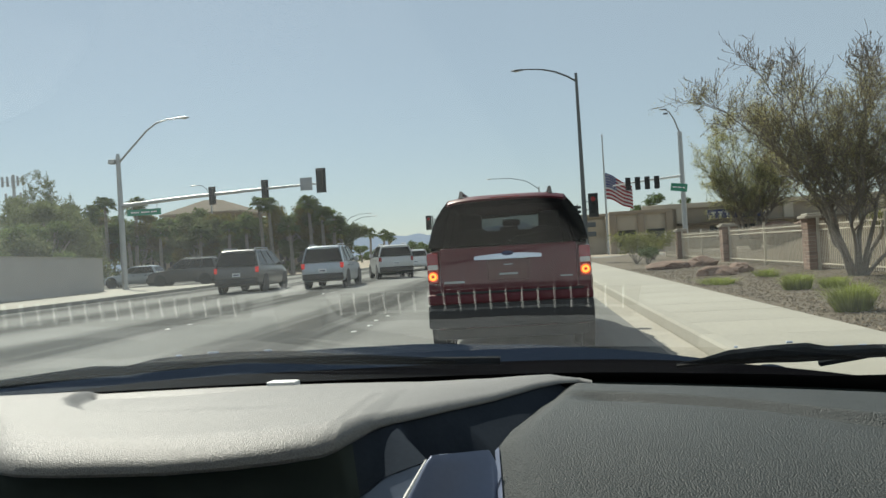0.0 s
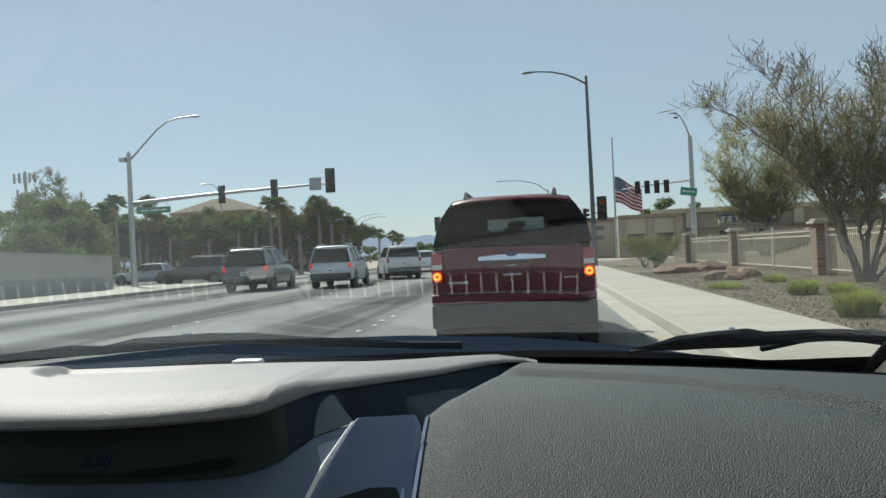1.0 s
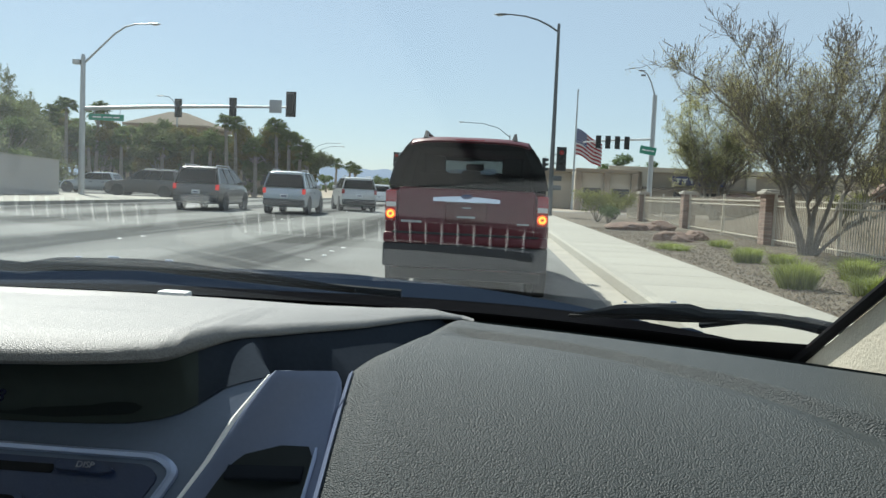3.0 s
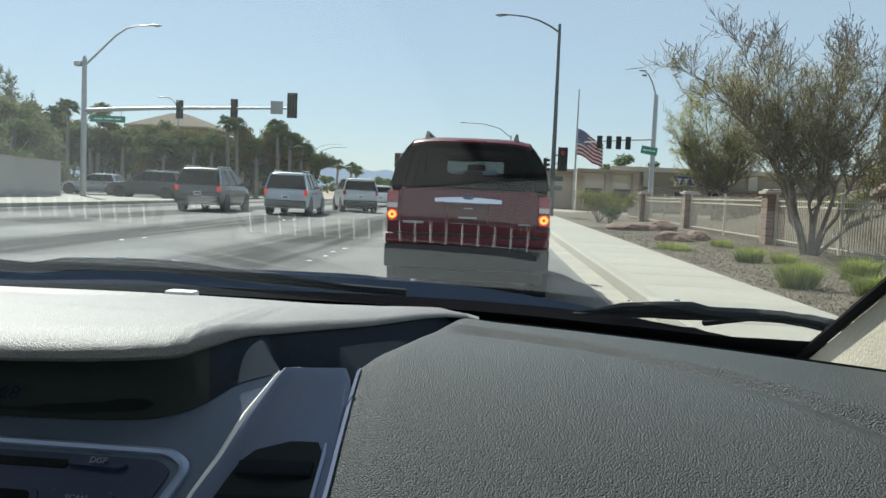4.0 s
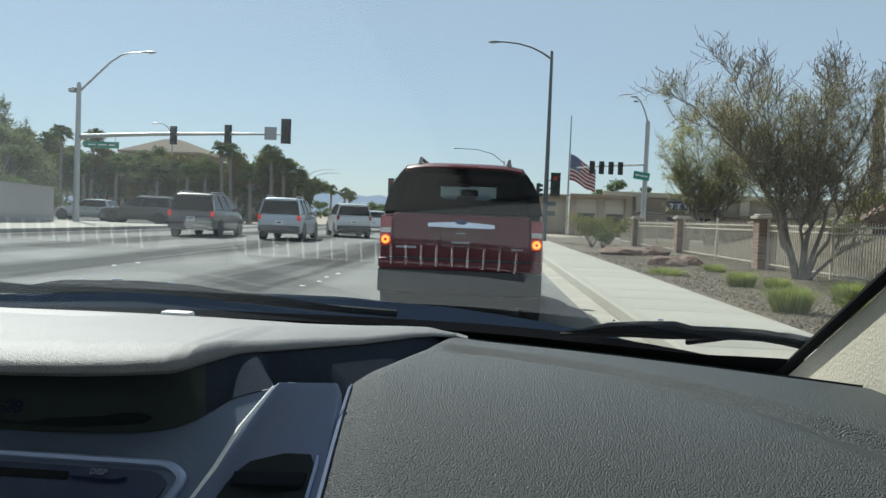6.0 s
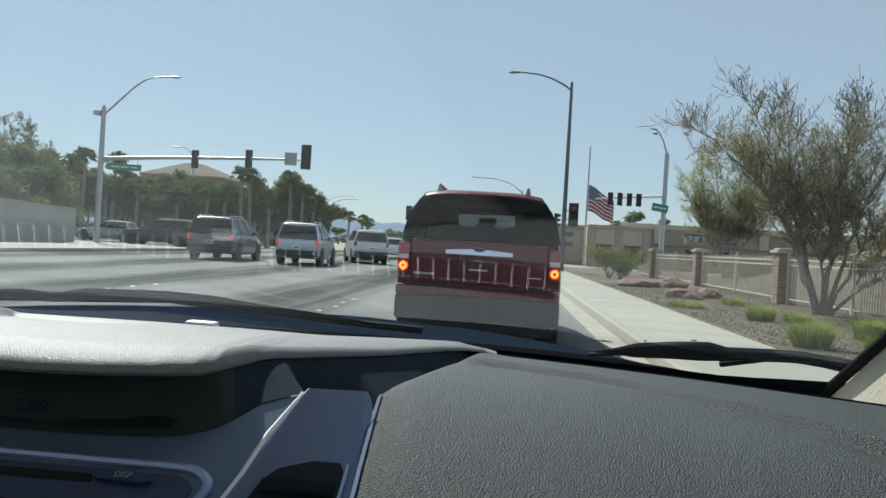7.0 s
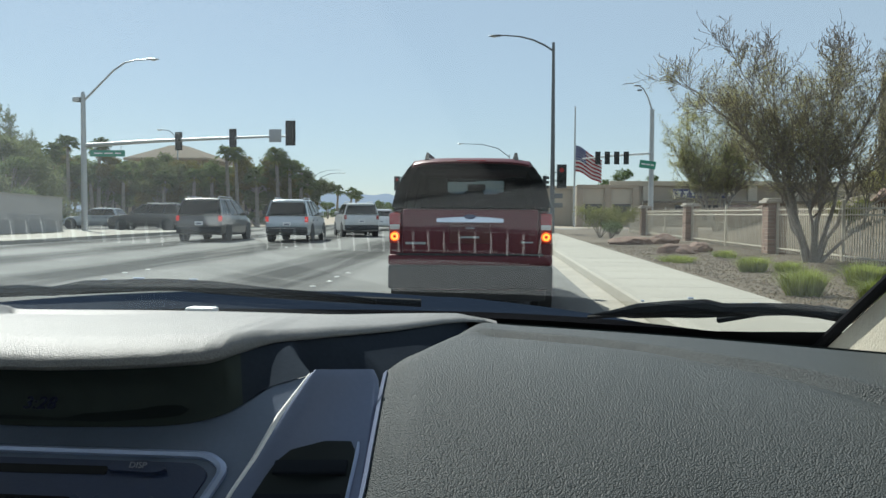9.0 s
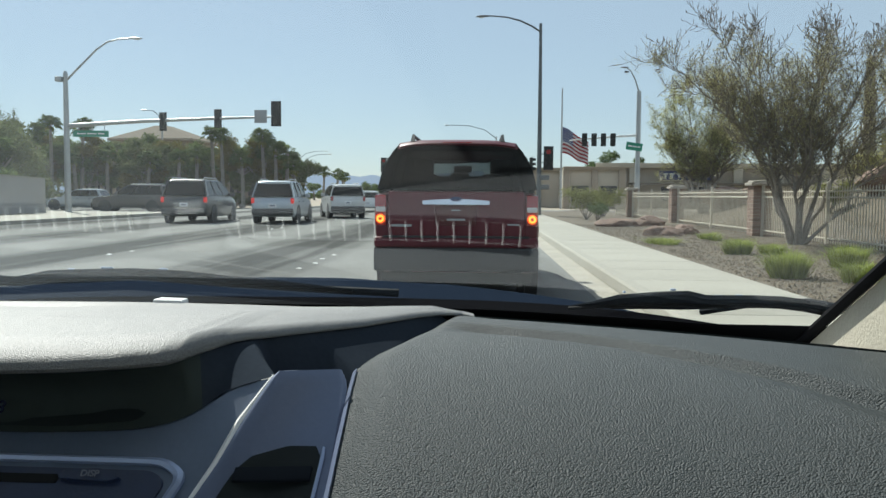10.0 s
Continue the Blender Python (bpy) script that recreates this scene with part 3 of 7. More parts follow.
# ---------- street furniture ----------
def signal_head(parent, at, lit=-1, back=True, scale=1.0, rz=0.0):
    """A three-lamp signal with visors, seen from the back or the front."""
    m = pose(*at, 0, 0, rz) @ Matrix.Scale(scale, 4)
    bm = box(BM(), -0.17, 0.17, -0.12, 0.12, -0.54, 0.54, 0.03, m)
    h = part("signal_head", bm, SIGNAL_BLACK, parent)
    bm = box(BM(), -0.27, 0.27, -0.135, -0.122, -0.66, 0.66, 0.004, m, 1)
    part("backplate", bm, SIGNAL_BLACK, h)
    for k in range(3):
        z = 0.35 - 0.35 * k
        bm = BM()
        ring = lambda y, rr: [m @ Vector((math.cos(a) * rr, y, z + math.sin(a) * rr)) for a in (radians(-20 + 220 * j / 12) for j in range(13))]
        loft(bm, [ring(-0.12, 0.155), ring(-0.36, 0.15)], closed=False)
        part("visor", bm, SIGNAL_BLACK, h)
        bm = BM()
        c = m @ Vector((0, -0.13, z))
        d = (m.to_3x3() @ Vector((0, -1, 0))).normalized()
        tube(bm, [c, c + d * 0.03], [0.14 * scale, 0.12 * scale], 14)
        part("lens", bm, SIGNAL_RED if k == lit else SIGNAL_BLACK, h, "lit red lens" if k == lit else "")
    return h


def street_sign(parent, x0, x1, z0, z1, y, m=None):
    bm = box(BM(), x0, x1, y - 0.02, y + 0.02, z0, z1, 0.008, m, 1)
    s = part("street_sign", bm, SIGN_GREEN, parent, "green street name sign")
    w, h = x1 - x0, z1 - z0
    for a, b in ((0.12, 0.36), (0.41, 0.66), (0.71, 0.88)):
        bm = box(BM(), x0 + w * a, x0 + w * b, y - 0.028, y - 0.022, z0 + h * 0.42, z0 + h * 0.60, 0, m)
        part("lettering_bar", bm, SIGN_WHITE, s)
    return s


def cobra_lamp(parent, tip, way, mat):
    """A flat street lantern at the end of an arm."""
    w = Vector(way).normalized()
    up = Vector((0, 0, 1))
    s = w.cross(up)
    bm = BM()
    rings = []
    for k, (u, hw, hh) in enumerate(((0, 0.05, 0.05), (0.12, 0.10, 0.07), (0.4, 0.14, 0.075), (0.62, 0.10, 0.05), (0.7, 0.03, 0.02))):
        c = Vector(tip) + w * u
        rings.append([c + s * hw * math.cos(a) + up * (hh * math.sin(a) if math.sin(a) > 0 else 0.5 * hh * math.sin(a)) for a in (2 * math.pi * j / 10 for j in range(10))])
    loft(bm, rings)
    lan = part("lantern", bm, mat, parent, "flat lantern")
    bm = BM()
    c = Vector(tip) + w * 0.4 - up * 0.045
    bmesh.ops.create_uvsphere(bm, u_segments=10, v_segments=6, radius=1.0)
    for v in bm.verts:
        v.co = c + w * v.co.x * 0.16 + s * v.co.y * 0.1 + up * v.co.z * 0.035
    part("lens", bm, WHITE_LENS, lan)


def build_left_signal():
    """The tall signal pole at the far kerb: mast arm, four heads, lamp arm and camera box."""
    t = thing("traffic_signal", "grey steel signal mast with long arm and dark signal heads", "traffic signal", (-22.1, 44, 0.12))
    part("pole", tube(BM(), [(0, 0, 0), (0, 0, 4), (0, 0, 7.35)], [0.17, 0.15, 0.12], 12), STEEL, t)
    part("base_plate", box(BM(), -0.25, 0.25, -0.25, 0.25, -0.02, 0.05, 0.01), STEEL, t)
    arm = part("mast_arm", tube(BM(), [(0.1, 0, 4.62), (4, 0, 4.86), (8, 0, 5.02), (11.3, 0, 5.12)], [0.12, 0.10, 0.08, 0.05], 10), STEEL, t)
    pts = [(0.08, 0, 7.05), (0.9, 0, 7.85), (1.7, 0, 8.62), (2.3, 0, 9.02), (2.9, 0, 9.17), (3.6, 0, 9.2)]
    part("lamp_arm", tube(BM(), pts, [0.06, 0.055, 0.05, 0.045, 0.04, 0.035], 8), STEEL, t)
    cobra_lamp(t, (3.5, 0, 9.2), (1, 0, 0), STEEL)
    part("camera_box", box(BM(), -0.5, -0.12, -0.2, 0.15, 6.95, 7.2, 0.03), STEEL, t, "small grey camera box")
    part("camera_cap", tube(BM(), [(0, 0, 7.3), (0, 0, 7.5)], [0.13, 0.07], 10), STEEL, t)
    for x, z in ((5.25, 4.85), (8.2, 5.02), (11.3, 5.28)):
        signal_head(t, (x, -0.12, z), scale=0.74 if x < 11 else 1.0, rz=180)
    part("sign_panel", box(BM(), 10.2, 10.86, -0.2, -0.17, 4.78, 5.46, 0.004), SIGN_BACK, t, "bare aluminium back of a square sign")
    street_sign(t, 0.42, 2.35, 4.02, 4.36, -0.14)
    for x in (0.7, 2.1):
        part("sign_bracket", tube(BM(), [(x, -0.1, 4.3), (x, -0.02, 4.72)], 0.02, 6), STEEL, t)
    return t


def build_street_lamp():
    t = thing("street_lamp", "tall dark steel street lamp with a curved arm and flat lantern", "street lamp", (3.1, 45, 0.1))
    part("pole", tube(BM(), [(0, 0, 0), (0, 0, 5), (-0.02, 0, 10.15)], [0.14, 0.11, 0.075], 12), DARK_STEEL, t)
    part("base_plate", box(BM(), -0.22, 0.22, -0.22, 0.22, -0.02, 0.06, 0.01), DARK_STEEL, t)
    pts = [(0, 0, 9.7), (-0.5, 0, 10.02), (-1.1, 0, 10.3), (-1.8, 0, 10.48), (-2.6, 0, 10.55), (-3.0, 0, 10.54)]
    part("arm", tube(BM(), pts, [0.05, 0.05, 0.045, 0.04, 0.035, 0.03], 8), DARK_STEEL, t)
    cobra_lamp(t, (-2.75, 0, 10.53), (-1, 0, -0.03), DARK_STEEL)
    # a signal bracketed to the same pole
    signal_head(t, (0.47, -0.1, 3.08), lit=0, scale=0.95)
    signal_head(t, (-0.42, 0.25, 2.75), scale=0.7, rz=90)
    part("bracket", tube(BM(), [(0, 0, 3.3), (0.4, -0.02, 3.3)], 0.03, 6), DARK_STEEL, t)
    part("bracket", tube(BM(), [(0, 0, 2.85), (0.4, -0.02, 2.85)], 0.03, 6), DARK_STEEL, t)
    for z in (1.55, 2.05):
        part("push_button_box", box(BM(), 0.08, 0.55, -0.12, 0.1, z - 0.13, z + 0.13, 0.03), DARK_STEEL, t)
    return t


def build_right_signal():
    t = thing("traffic_signal", "pale steel signal mast over the cross street with four dark heads", "traffic signal", (14.15, 77, 0.0))
    part("pole", tube(BM(), [(0, 0, 0), (0, 0, 5), (0, 0, 10.7)], [0.24, 0.22, 0.2], 12), STEEL, t)
    part("mast_arm", tube(BM(), [(0, 0, 6.75), (-3, 0, 6.55), (-6.2, 0, 6.25)], [0.12, 0.09, 0.06], 8), SIGN_WHITE, t, "pale mast arm")
    for x in (-2.3, -3.15, -4.0, -4.85):
        signal_head(t, (x, -0.15, 6.3), scale=0.88, rz=0)
    part("lamp_arm", tube(BM(), [(0, 0, 10.6), (-0.4, 0, 11.8), (-0.8, 0, 12.55), (-1.2, 0, 12.8)], [0.08, 0.07, 0.06, 0.05], 8), STEEL, t)
    cobra_lamp(t, (-1.0, 0, 12.82), (-1, 0, 0), DARK_STEEL)
    part("sensor", box(BM(), -1.35, -0.95, -0.1, 0.1, 12.35, 12.5, 0.03), DARK_STEEL, t)
    street_sign(t, -1.9, -0.45, 5.25, 5.95, -0.25, pose(0, 0, 0.0, 0, 8, 0))
    return t


def build_far_signals():
    t = thing("traffic_signal", "dark signal on a thin pole across the junction", "traffic signal", (-9.0, 77, 0.0))
    part("pole", tube(BM(), [(0.35, 0.1, 0), (0.35, 0.1, 4.6)], 0.07, 8), DARK_STEEL, t)
    signal_head(t, (0, 0, 3.95), lit=0, scale=1.0)
    part("sign_panel", box(BM(), 0.5, 1.25, -0.02, 0.02, 3.6, 4.3, 0.004), SIGN_BACK, t)
    # lamps further off
    for x, y, h, s, reach in ((1.6, 95, 9.1, -1, 5.2), (-24.2, 112, 6.6, 1, 3.4), (-30.9, 80, 9.2, -1, 1.4), (-33.0, 150, 9.0, 1, 4.5), (-16.5, 190, 9.0, -1, 3.5)):
        l = thing("street_lamp", "distant grey street lamp with a curved arm", "street lamp", (x, y, 0), group="distant street lamps")
        part("pole", tube(BM(), [(0, 0, 0), (0, 0, h - 1.2)], [0.12, 0.07], 8), STEEL, l)
        part("arm", tube(BM(), [(0, 0, h - 1.5), (s * reach * 0.25, 0, h - 0.5), (s * reach * 0.6, 0, h - 0.05), (s * reach, 0, h)], [0.045, 0.04, 0.035, 0.03], 6), DARK_STEEL, l)
        cobra_lamp(l, (s * reach, 0, h), (s, 0, 0), STEEL)


def build_flag():
    t = thing("flagpole", "slim grey metal flagpole with a ball on top", "flagpole", (8.0, 85, 0))
    part("pole", tube(BM(), [(0, 0, -0.1), (0, 0, 6), (0, 0, 11.9)], [0.11, 0.095, 0.065], 10), STEEL, t)
    bm = BM()
    bmesh.ops.create_uvsphere(bm, u_segments=10, v_segments=8, radius=0.1, matrix=Matrix.Translation((0, 0, 11.95)))
    part("ball", bm, CHROME, t)
    # the cloth hangs in folds at half mast
    f = thing("flag", "striped red and white flag drooping at half mast", "flag", (8.05, 85, 0))
    W, H = 3.0, 2.6

    def cloth(u, v):
        drop = 1.55 * u ** 1.15
        x = 0.05 + W * u * 0.86
        y = 0.22 * math.sin(u * 9 + v * 1.5) * u + 0.1 * math.sin(u * 17 + v * 4) * u
        return Vector((x, y, 8.1 - H * v * (1 - 0.12 * u) - drop + 0.08 * math.sin(u * 8)))

    for k in range(13):
        bm = BM()
        u0 = 0.4 if k < 7 else 0.0
        sheet(bm, 26, 2, lambda u, v: cloth(lerp(u0, 1, u), (k + v) / 13))
        part("stripe", bm, FLAG_RED if k % 2 == 0 else FLAG_WHITE, f)
    bm = BM()
    sheet(bm, 12, 8, lambda u, v: cloth(u * 0.4, v * 7 / 13))
    part("canton", bm, FLAG_BLUE, f, "blue corner with white dots")
    dot = None
    for i in range(6):
        for j in range(5):
            if dot is None:
                dot = mesh_of(box(BM(), -0.05, 0.05, -0.004, 0.0, -0.05, 0.05), "white_dot", FLAG_WHITE)
            ob = new("white_dot", dot)
            ob.parent = f
            ob.location = cloth(0.4 * (i + 0.6) / 6.2, 7 / 13 * (j + 0.6) / 5.2) + Vector((0, -0.02, 0))


# ---------- fence ----------
def build_fence():
    posts = [24.0, 34.0, 44.0]
    ground = lambda y: bed_height(FENCE_X, y)
    # brick piers with caps
    brick = mesh_of(box(BM(), 0.004, 0.256, 0.0, 0.12, 0.004, 0.096, 0.008, seg=1), "brick", BRICK)
    for y in posts:
        p = thing("fence_pier", "square tan brick pier with a pale stone cap", "pier", (FENCE_X, y, 0), group="fence piers")
        core = part("core", box(BM(), -0.225, 0.225, -0.225, 0.225, -0.05, 1.5, 0.0), MORTAR, p)
        part("cap", box(BM(), -0.33, 0.33, -0.33, 0.33, 1.5, 1.58, 0.02), CAPSTONE, p, "overhanging pale cap stone")
        part("cap_top", box(BM(), -0.26, 0.26, -0.26, 0.26, 1.58, 1.64, 0.03), CAPSTONE, p)
        for row in range(15):
            for side in range(4):
                for k in range(2):
                    ob = new("brick", brick)
                    ob.parent = p
                    ob.matrix_basis = pose(0, 0, 0.0 + row * 0.1, 0, 0, side * 90) @ pose(-0.26 + k * 0.26, -0.262 + (0.012 if (row + k) % 3 == 0 else 0.004), 0)
    # steel picket panels between the piers and towards the camera
    picket = mesh_of(tube(BM(), [(0, 0, 0.06), (0, 0, 1.28), (0, 0, 1.34)], [0.011, 0.011, 0.002], 4), "picket", FENCE_PAINT)
    spans = [(6.2, 9.4), (9.4, 12.6), (12.6, 15.8), (15.8, 19.4), (19.4, 23.74), (24.26, 28.9), (28.9, 33.74), (34.26, 39.0), (39.0, 43.74), (44.26, 49.0)]
    for a, b in spans:
        f = thing("picket_fence", "tan painted steel picket fence panel with two rails", "fence", (FENCE_X, 0, 0.1), group="fence panels")
        for z in (0.16, 1.08, 1.22):
            part("rail", box(BM(), -0.016, 0.016, a, b, z - 0.018, z + 0.018, 0.003, seg=1), FENCE_PAINT, f)
        part("post", box(BM(), -0.035, 0.035, b - 0.07, b, -0.1, 1.42, 0.006, seg=1), FENCE_PAINT, f)
        n = int((b - a) / 0.125)
        for k in range(1, n):
            ob = new("picket", picket)
            ob.parent, ob.location = f, (0, a + k * (b - a) / n, 0)


# ---------- buildings ----------
def build_store():
    t = thing("store", "low tan stucco shop with flat parapets and a dark sign band", "building", (0, 0, 0))
    part("wall", box(BM(), 13.0, 42, 95, 118, -0.1, 4.55, 0.03), STUCCO, t, "long tan stucco front")
    part("wall", box(BM(), 8.9, 15.0, 90, 116, -0.1, 4.15, 0.03), STUCCO_PALE, t, "paler stucco wing")
    part("parapet", box(BM(), 12.8, 42.2, 94.7, 95.0, 4.4, 4.95, 0.04), STUCCO_PALE, t)
    part("parapet", box(BM(), 8.7, 15.2, 89.75, 90.0, 3.95, 4.35, 0.04), STUCCO, t)
    for x in (9.0, 12.0, 14.9):
        part("pilaster", box(BM(), x - 0.35, x + 0.35, 89.6, 89.99, -0.1, 3.95, 0.04), STUCCO, t)
    for x in (17.0, 28.5, 33, 38):
        part("pilaster", box(BM(), x - 0.5, x + 0.5, 94.6, 94.99, -0.1, 4.4, 0.04), STUCCO_PALE, t)
    part("canopy", box(BM(), 16.5, 41, 93.2, 94.6, 2.5, 2.75, 0.04), ROOF_TILE, t, "low brown canopy")
    sign = part("sign_band", box(BM(), 19.8, 26.2, 94.4, 94.7, 3.05, 4.05, 0.03), SIGN_NAVY, t, "dark navy sign band")
    for k in range(8):
        x = 20.2 + k * 0.74
        shape = box(BM(), x, x + 0.5, 94.36, 94.39, 3.66, 3.82, 0.0)
        box(shape, x + 0.15, x + 0.34, 94.36, 94.39, 3.32, 3.66, 0.0)
        part("sign_shape", shape, SIGN_BACK, sign)
    for x in (10.5, 13.5, 21, 24, 27, 31, 35.5):
        part("window", box(BM(), x - 0.9, x + 0.9, (89.9 if x < 15 else 94.9), (89.96 if x < 15 else 94.96), 0.6, 2.3, 0), BLACK_PLASTIC, t, "dark shop window")
    # pale block on the near corner of the forecourt
    c = thing("canopy_building", "cream stucco fuel station building with a cornice", "building", (0, 0, 0))
    part("wall", box(BM(), 5.6, 9.4, 97, 110, -0.1, 4.05, 0.03), STUCCO_PALE, c)
    part("cornice", box(BM(), 5.3, 9.6, 96.6, 110, 4.05, 4.45, 0.08), STUCCO, c)
    part("column", box(BM(), 6.0, 6.8, 96.4, 96.99, -0.1, 4.05, 0.04), STUCCO, c)


def build_left_building():
    t = thing("office_building", "tan stucco building with a low hipped roof behind palms", "building", (-37.2, 93, 0))
    part("wall", box(BM(), -4.6, 4.0, 0, 10, -0.1, 7.1, 0.05), STUCCO, t)
    part("wall", box(BM(), -10.5, -4.6, 1.5, 10, -0.1, 5.0, 0.05), STUCCO, t, "lower stucco wing")
    part("wall", box(BM(), 4.0, 12.5, 1.5, 10, -0.1, 5.2, 0.05), STUCCO, t, "lower stucco wing")
    for x0, x1 in ((-10.8, -4.7), (4.1, 12.8)):
        part("parapet", box(BM(), x0, x1, 1.3, 1.7, 5.0, 5.45, 0.04), STUCCO_PALE, t)
    bm = BM()
    loft(bm, [[(-4.6, -0.8, 7.35), (4.9, -0.8, 7.35), (4.9, 10.8, 7.35), (-4.6, 10.8, 7.35)], [(-1.2, 4, 9.1), (0.4, 4, 9.1), (0.4, 6, 9.1), (-1.2, 6, 9.1)]])
    part("roof", bm, ROOF_TILE, t, "low hipped brown tile roof", smooth=False)
    part("fascia", box(BM(), -4.7, 5.0, -0.9, 10.9, 7.1, 7.35, 0.03), STUCCO, t)
    win = mesh_of(box(BM(), -0.8, 0.8, -0.06, 0.0, -0.8, 0.8, 0.0), "window", BLACK_PLASTIC)
    for k in range(11):
        for z in (1.8, 4.8):
            x = -9.6 + k * 2.1
            inner = -4.6 < x < 4.0
            if inner or z < 2:
                ob = new("window", win)
                ob.parent, ob.location = t, (x, -0.01 if inner else 1.49, z)


def build_cell_tower():
    t = thing("cell_tower", "steel mobile phone mast with rows of panel antennas", "antenna mast", (-58.0, 90, 0))
    part("mast", tube(BM(), [(0, 0, 0), (0, 0, 12.9)], [0.32, 0.16], 8), STEEL, t)
    for z, w, n in ((12.1, 1.25, 5), (10.2, 0.9, 2), (7.6, 1.35, 5)):
        bar = part("crossbar", tube(BM(), [(-w, 0, z), (w, 0, z)], 0.05, 6), STEEL, t)
        for s in (-1, 1):
            part("brace", tube(BM(), [(s * w * 0.75, 0, z), (0, 0, z - 0.9)], 0.03, 5), STEEL, bar)
        for k in range(n):
            x = -w + 2 * w * k / (n - 1)
            part("antenna", box(BM(), x - 0.1, x + 0.1, -0.28, -0.06, z - 0.55, z + 0.6, 0.03), SIGN_BACK, bar)


# ---------- vehicles ----------
def vehicle(name, label, at, rz, paint, L=4.5, W=1.82, H=1.72, belt=1.05, hood=0.98, rear_y=0.32, front_y=1.55, wind=0.75, glass=CAR_GLASS, wheel=0.34, rails=False, lit=False, sedan=False):
    """A car, facing +y from its middle. Lower shell, roof on pillars, panes, wheels, lamps, bumpers and plates."""
    t = thing(name, label, "car", at, rz, group="queueing cars")
    hw, y0, y1 = W / 2, -L / 2, L / 2
    bm = BM()
    # the lower shell in cross rings from tail to nose
    st = [(y0, 0.88, 0.42, belt - 0.10), (y0 + 0.05, 0.955, 0.34, belt - 0.03), (y0 + 0.25, 0.99, 0.28, belt), (y0 + L * 0.3, 1.0, 0.24, belt + 0.0), (y1 - front_y, 1.0, 0.24, belt - 0.02), (y1 - front_y + 0.25, 0.99, 0.24, hood), (y1 - 0.45, 0.96, 0.26, hood - 0.08), (y1 - 0.12, 0.9, 0.32, hood - 0.2), (y1, 0.78, 0.42, hood - 0.36)]
    if sedan:
        st[0], st[1], st[2] = (y0, 0.84, 0.42, belt - 0.12), (y0 + 0.08, 0.93, 0.34, belt + 0.0), (y0 + 0.5, 0.98, 0.28, belt + 0.02)
    rings = []
    for y, k, zb, zt in st:
        w = hw * k
        prof = [(w * 0.9, zb), (w * 0.985, zb + 0.1), (w, lerp(zb, zt, 0.55)), (w * 0.985, lerp(zb, zt, 0.8)), (w * 0.95, zt - 0.015), (w * 0.86, zt)]
        rings.append([(x, y, z) for x, z in prof] + [(-x, y, z) for x, z in reversed(prof)])
    loft(bm, rings)
    body = part("body", bm, paint, t)
    # roof and pillars
    ra, rb = y0 + rear_y + (0.55 if sedan else 0.0), y1 - front_y - wind
    ba, bb = y0 + (0.55 if sedan else 0.06), y1 - front_y + 0.15
    rw, bw = hw * 0.76, hw * 0.93
    bm = BM()
    rr = []
    for y, k, dz in ((ra - 0.04, 0.9, -0.05), (ra + 0.06, 0.97, -0.012), (ra + 0.35, 1.0, 0.0), (rb - 0.3, 1.0, 0.0), (rb, 0.95, -0.04), (rb + 0.06, 0.9, -0.07)):
        w = rw * k
        prof = [(w, H - 0.085 + dz), (w * 0.96, H - 0.03 + dz), (w * 0.7, H - 0.004 + dz), (0, H + dz)]
        rr.append([(x, y, z) for x, z in prof] + [(-x, y, z) for x, z in reversed(prof[:-1])] + [(-w * 0.7, y, H - 0.09 + dz), (w * 0.7, y, H - 0.09 + dz)])
    loft(bm, rr)
    part("roof", bm, paint, t)
    zt, zb = H - 0.06, belt - 0.02
    yb2 = lerp(ba, bb, 0.36)
    yc2 = lerp(ba, bb, 0.66)

    def strip(p, q, wide):
        """A pillar between belt point p and roof point q, wide along y."""
        p, q = Vector(p), Vector(q)
        wy = Vector((0, wide / 2, 0))
        wx = Vector((0.02 if p.x > 0 else -0.02, 0, 0))
        b = BM()
        loft(b, [[p - wy - wx, p + wy - wx, p + wy + wx, p - wy + wx], [q - wy * 0.8 - wx, q + wy * 0.8 - wx, q + wy * 0.8 + wx, q - wy * 0.8 + wx]])
        return b

    for s in (-1, 1):
        part("pillar", strip((s * bw, ba + 0.1, zb), (s * rw, ra + 0.06, zt), 0.2), paint, t)
        part("pillar", strip((s * bw, yb2, zb), (s * rw, lerp(ra, rb, 0.33), zt), 0.1), BLACK_PLASTIC, t)
        part("pillar", strip((s * bw, yc2, zb), (s * rw, lerp(ra, rb, 0.68), zt), 0.09), BLACK_PLASTIC, t)
        part("pillar", strip((s * bw, bb, zb), (s * rw, rb, zt), 0.1), paint, t)
        # side panes
        for a, b, c, d in ((ba + 0.16, yb2 - 0.05, lerp(ra, rb, 0.33) - 0.04, ra + 0.14), (yb2 + 0.05, yc2 - 0.04, lerp(ra, rb, 0.68) - 0.04, lerp(ra, rb, 0.33) + 0.05), (yc2 + 0.04, bb - 0.05, rb - 0.05, lerp(ra, rb, 0.68) + 0.04)):
            bm = BM()
            x0_, x1_ = s * (bw + 0.004), s * (rw + 0.004)
            plate(bm, [(x0_, a, zb + 0.03), (x0_, b, zb + 0.03), (x1_, c, zt - 0.02), (x1_, d, zt - 0.02)], 0.006, (-s, 0, 0))
            part("side_window", bm, glass, t, smooth=False)
        bm = box(BM(), s * (hw + 0.02) - 0.1, s * (hw + 0.02) + 0.1, bb - 0.35, bb - 0.2, belt - 0.02, belt + 0.14, 0.03)
        part("wing_mirror", bm, paint, t)
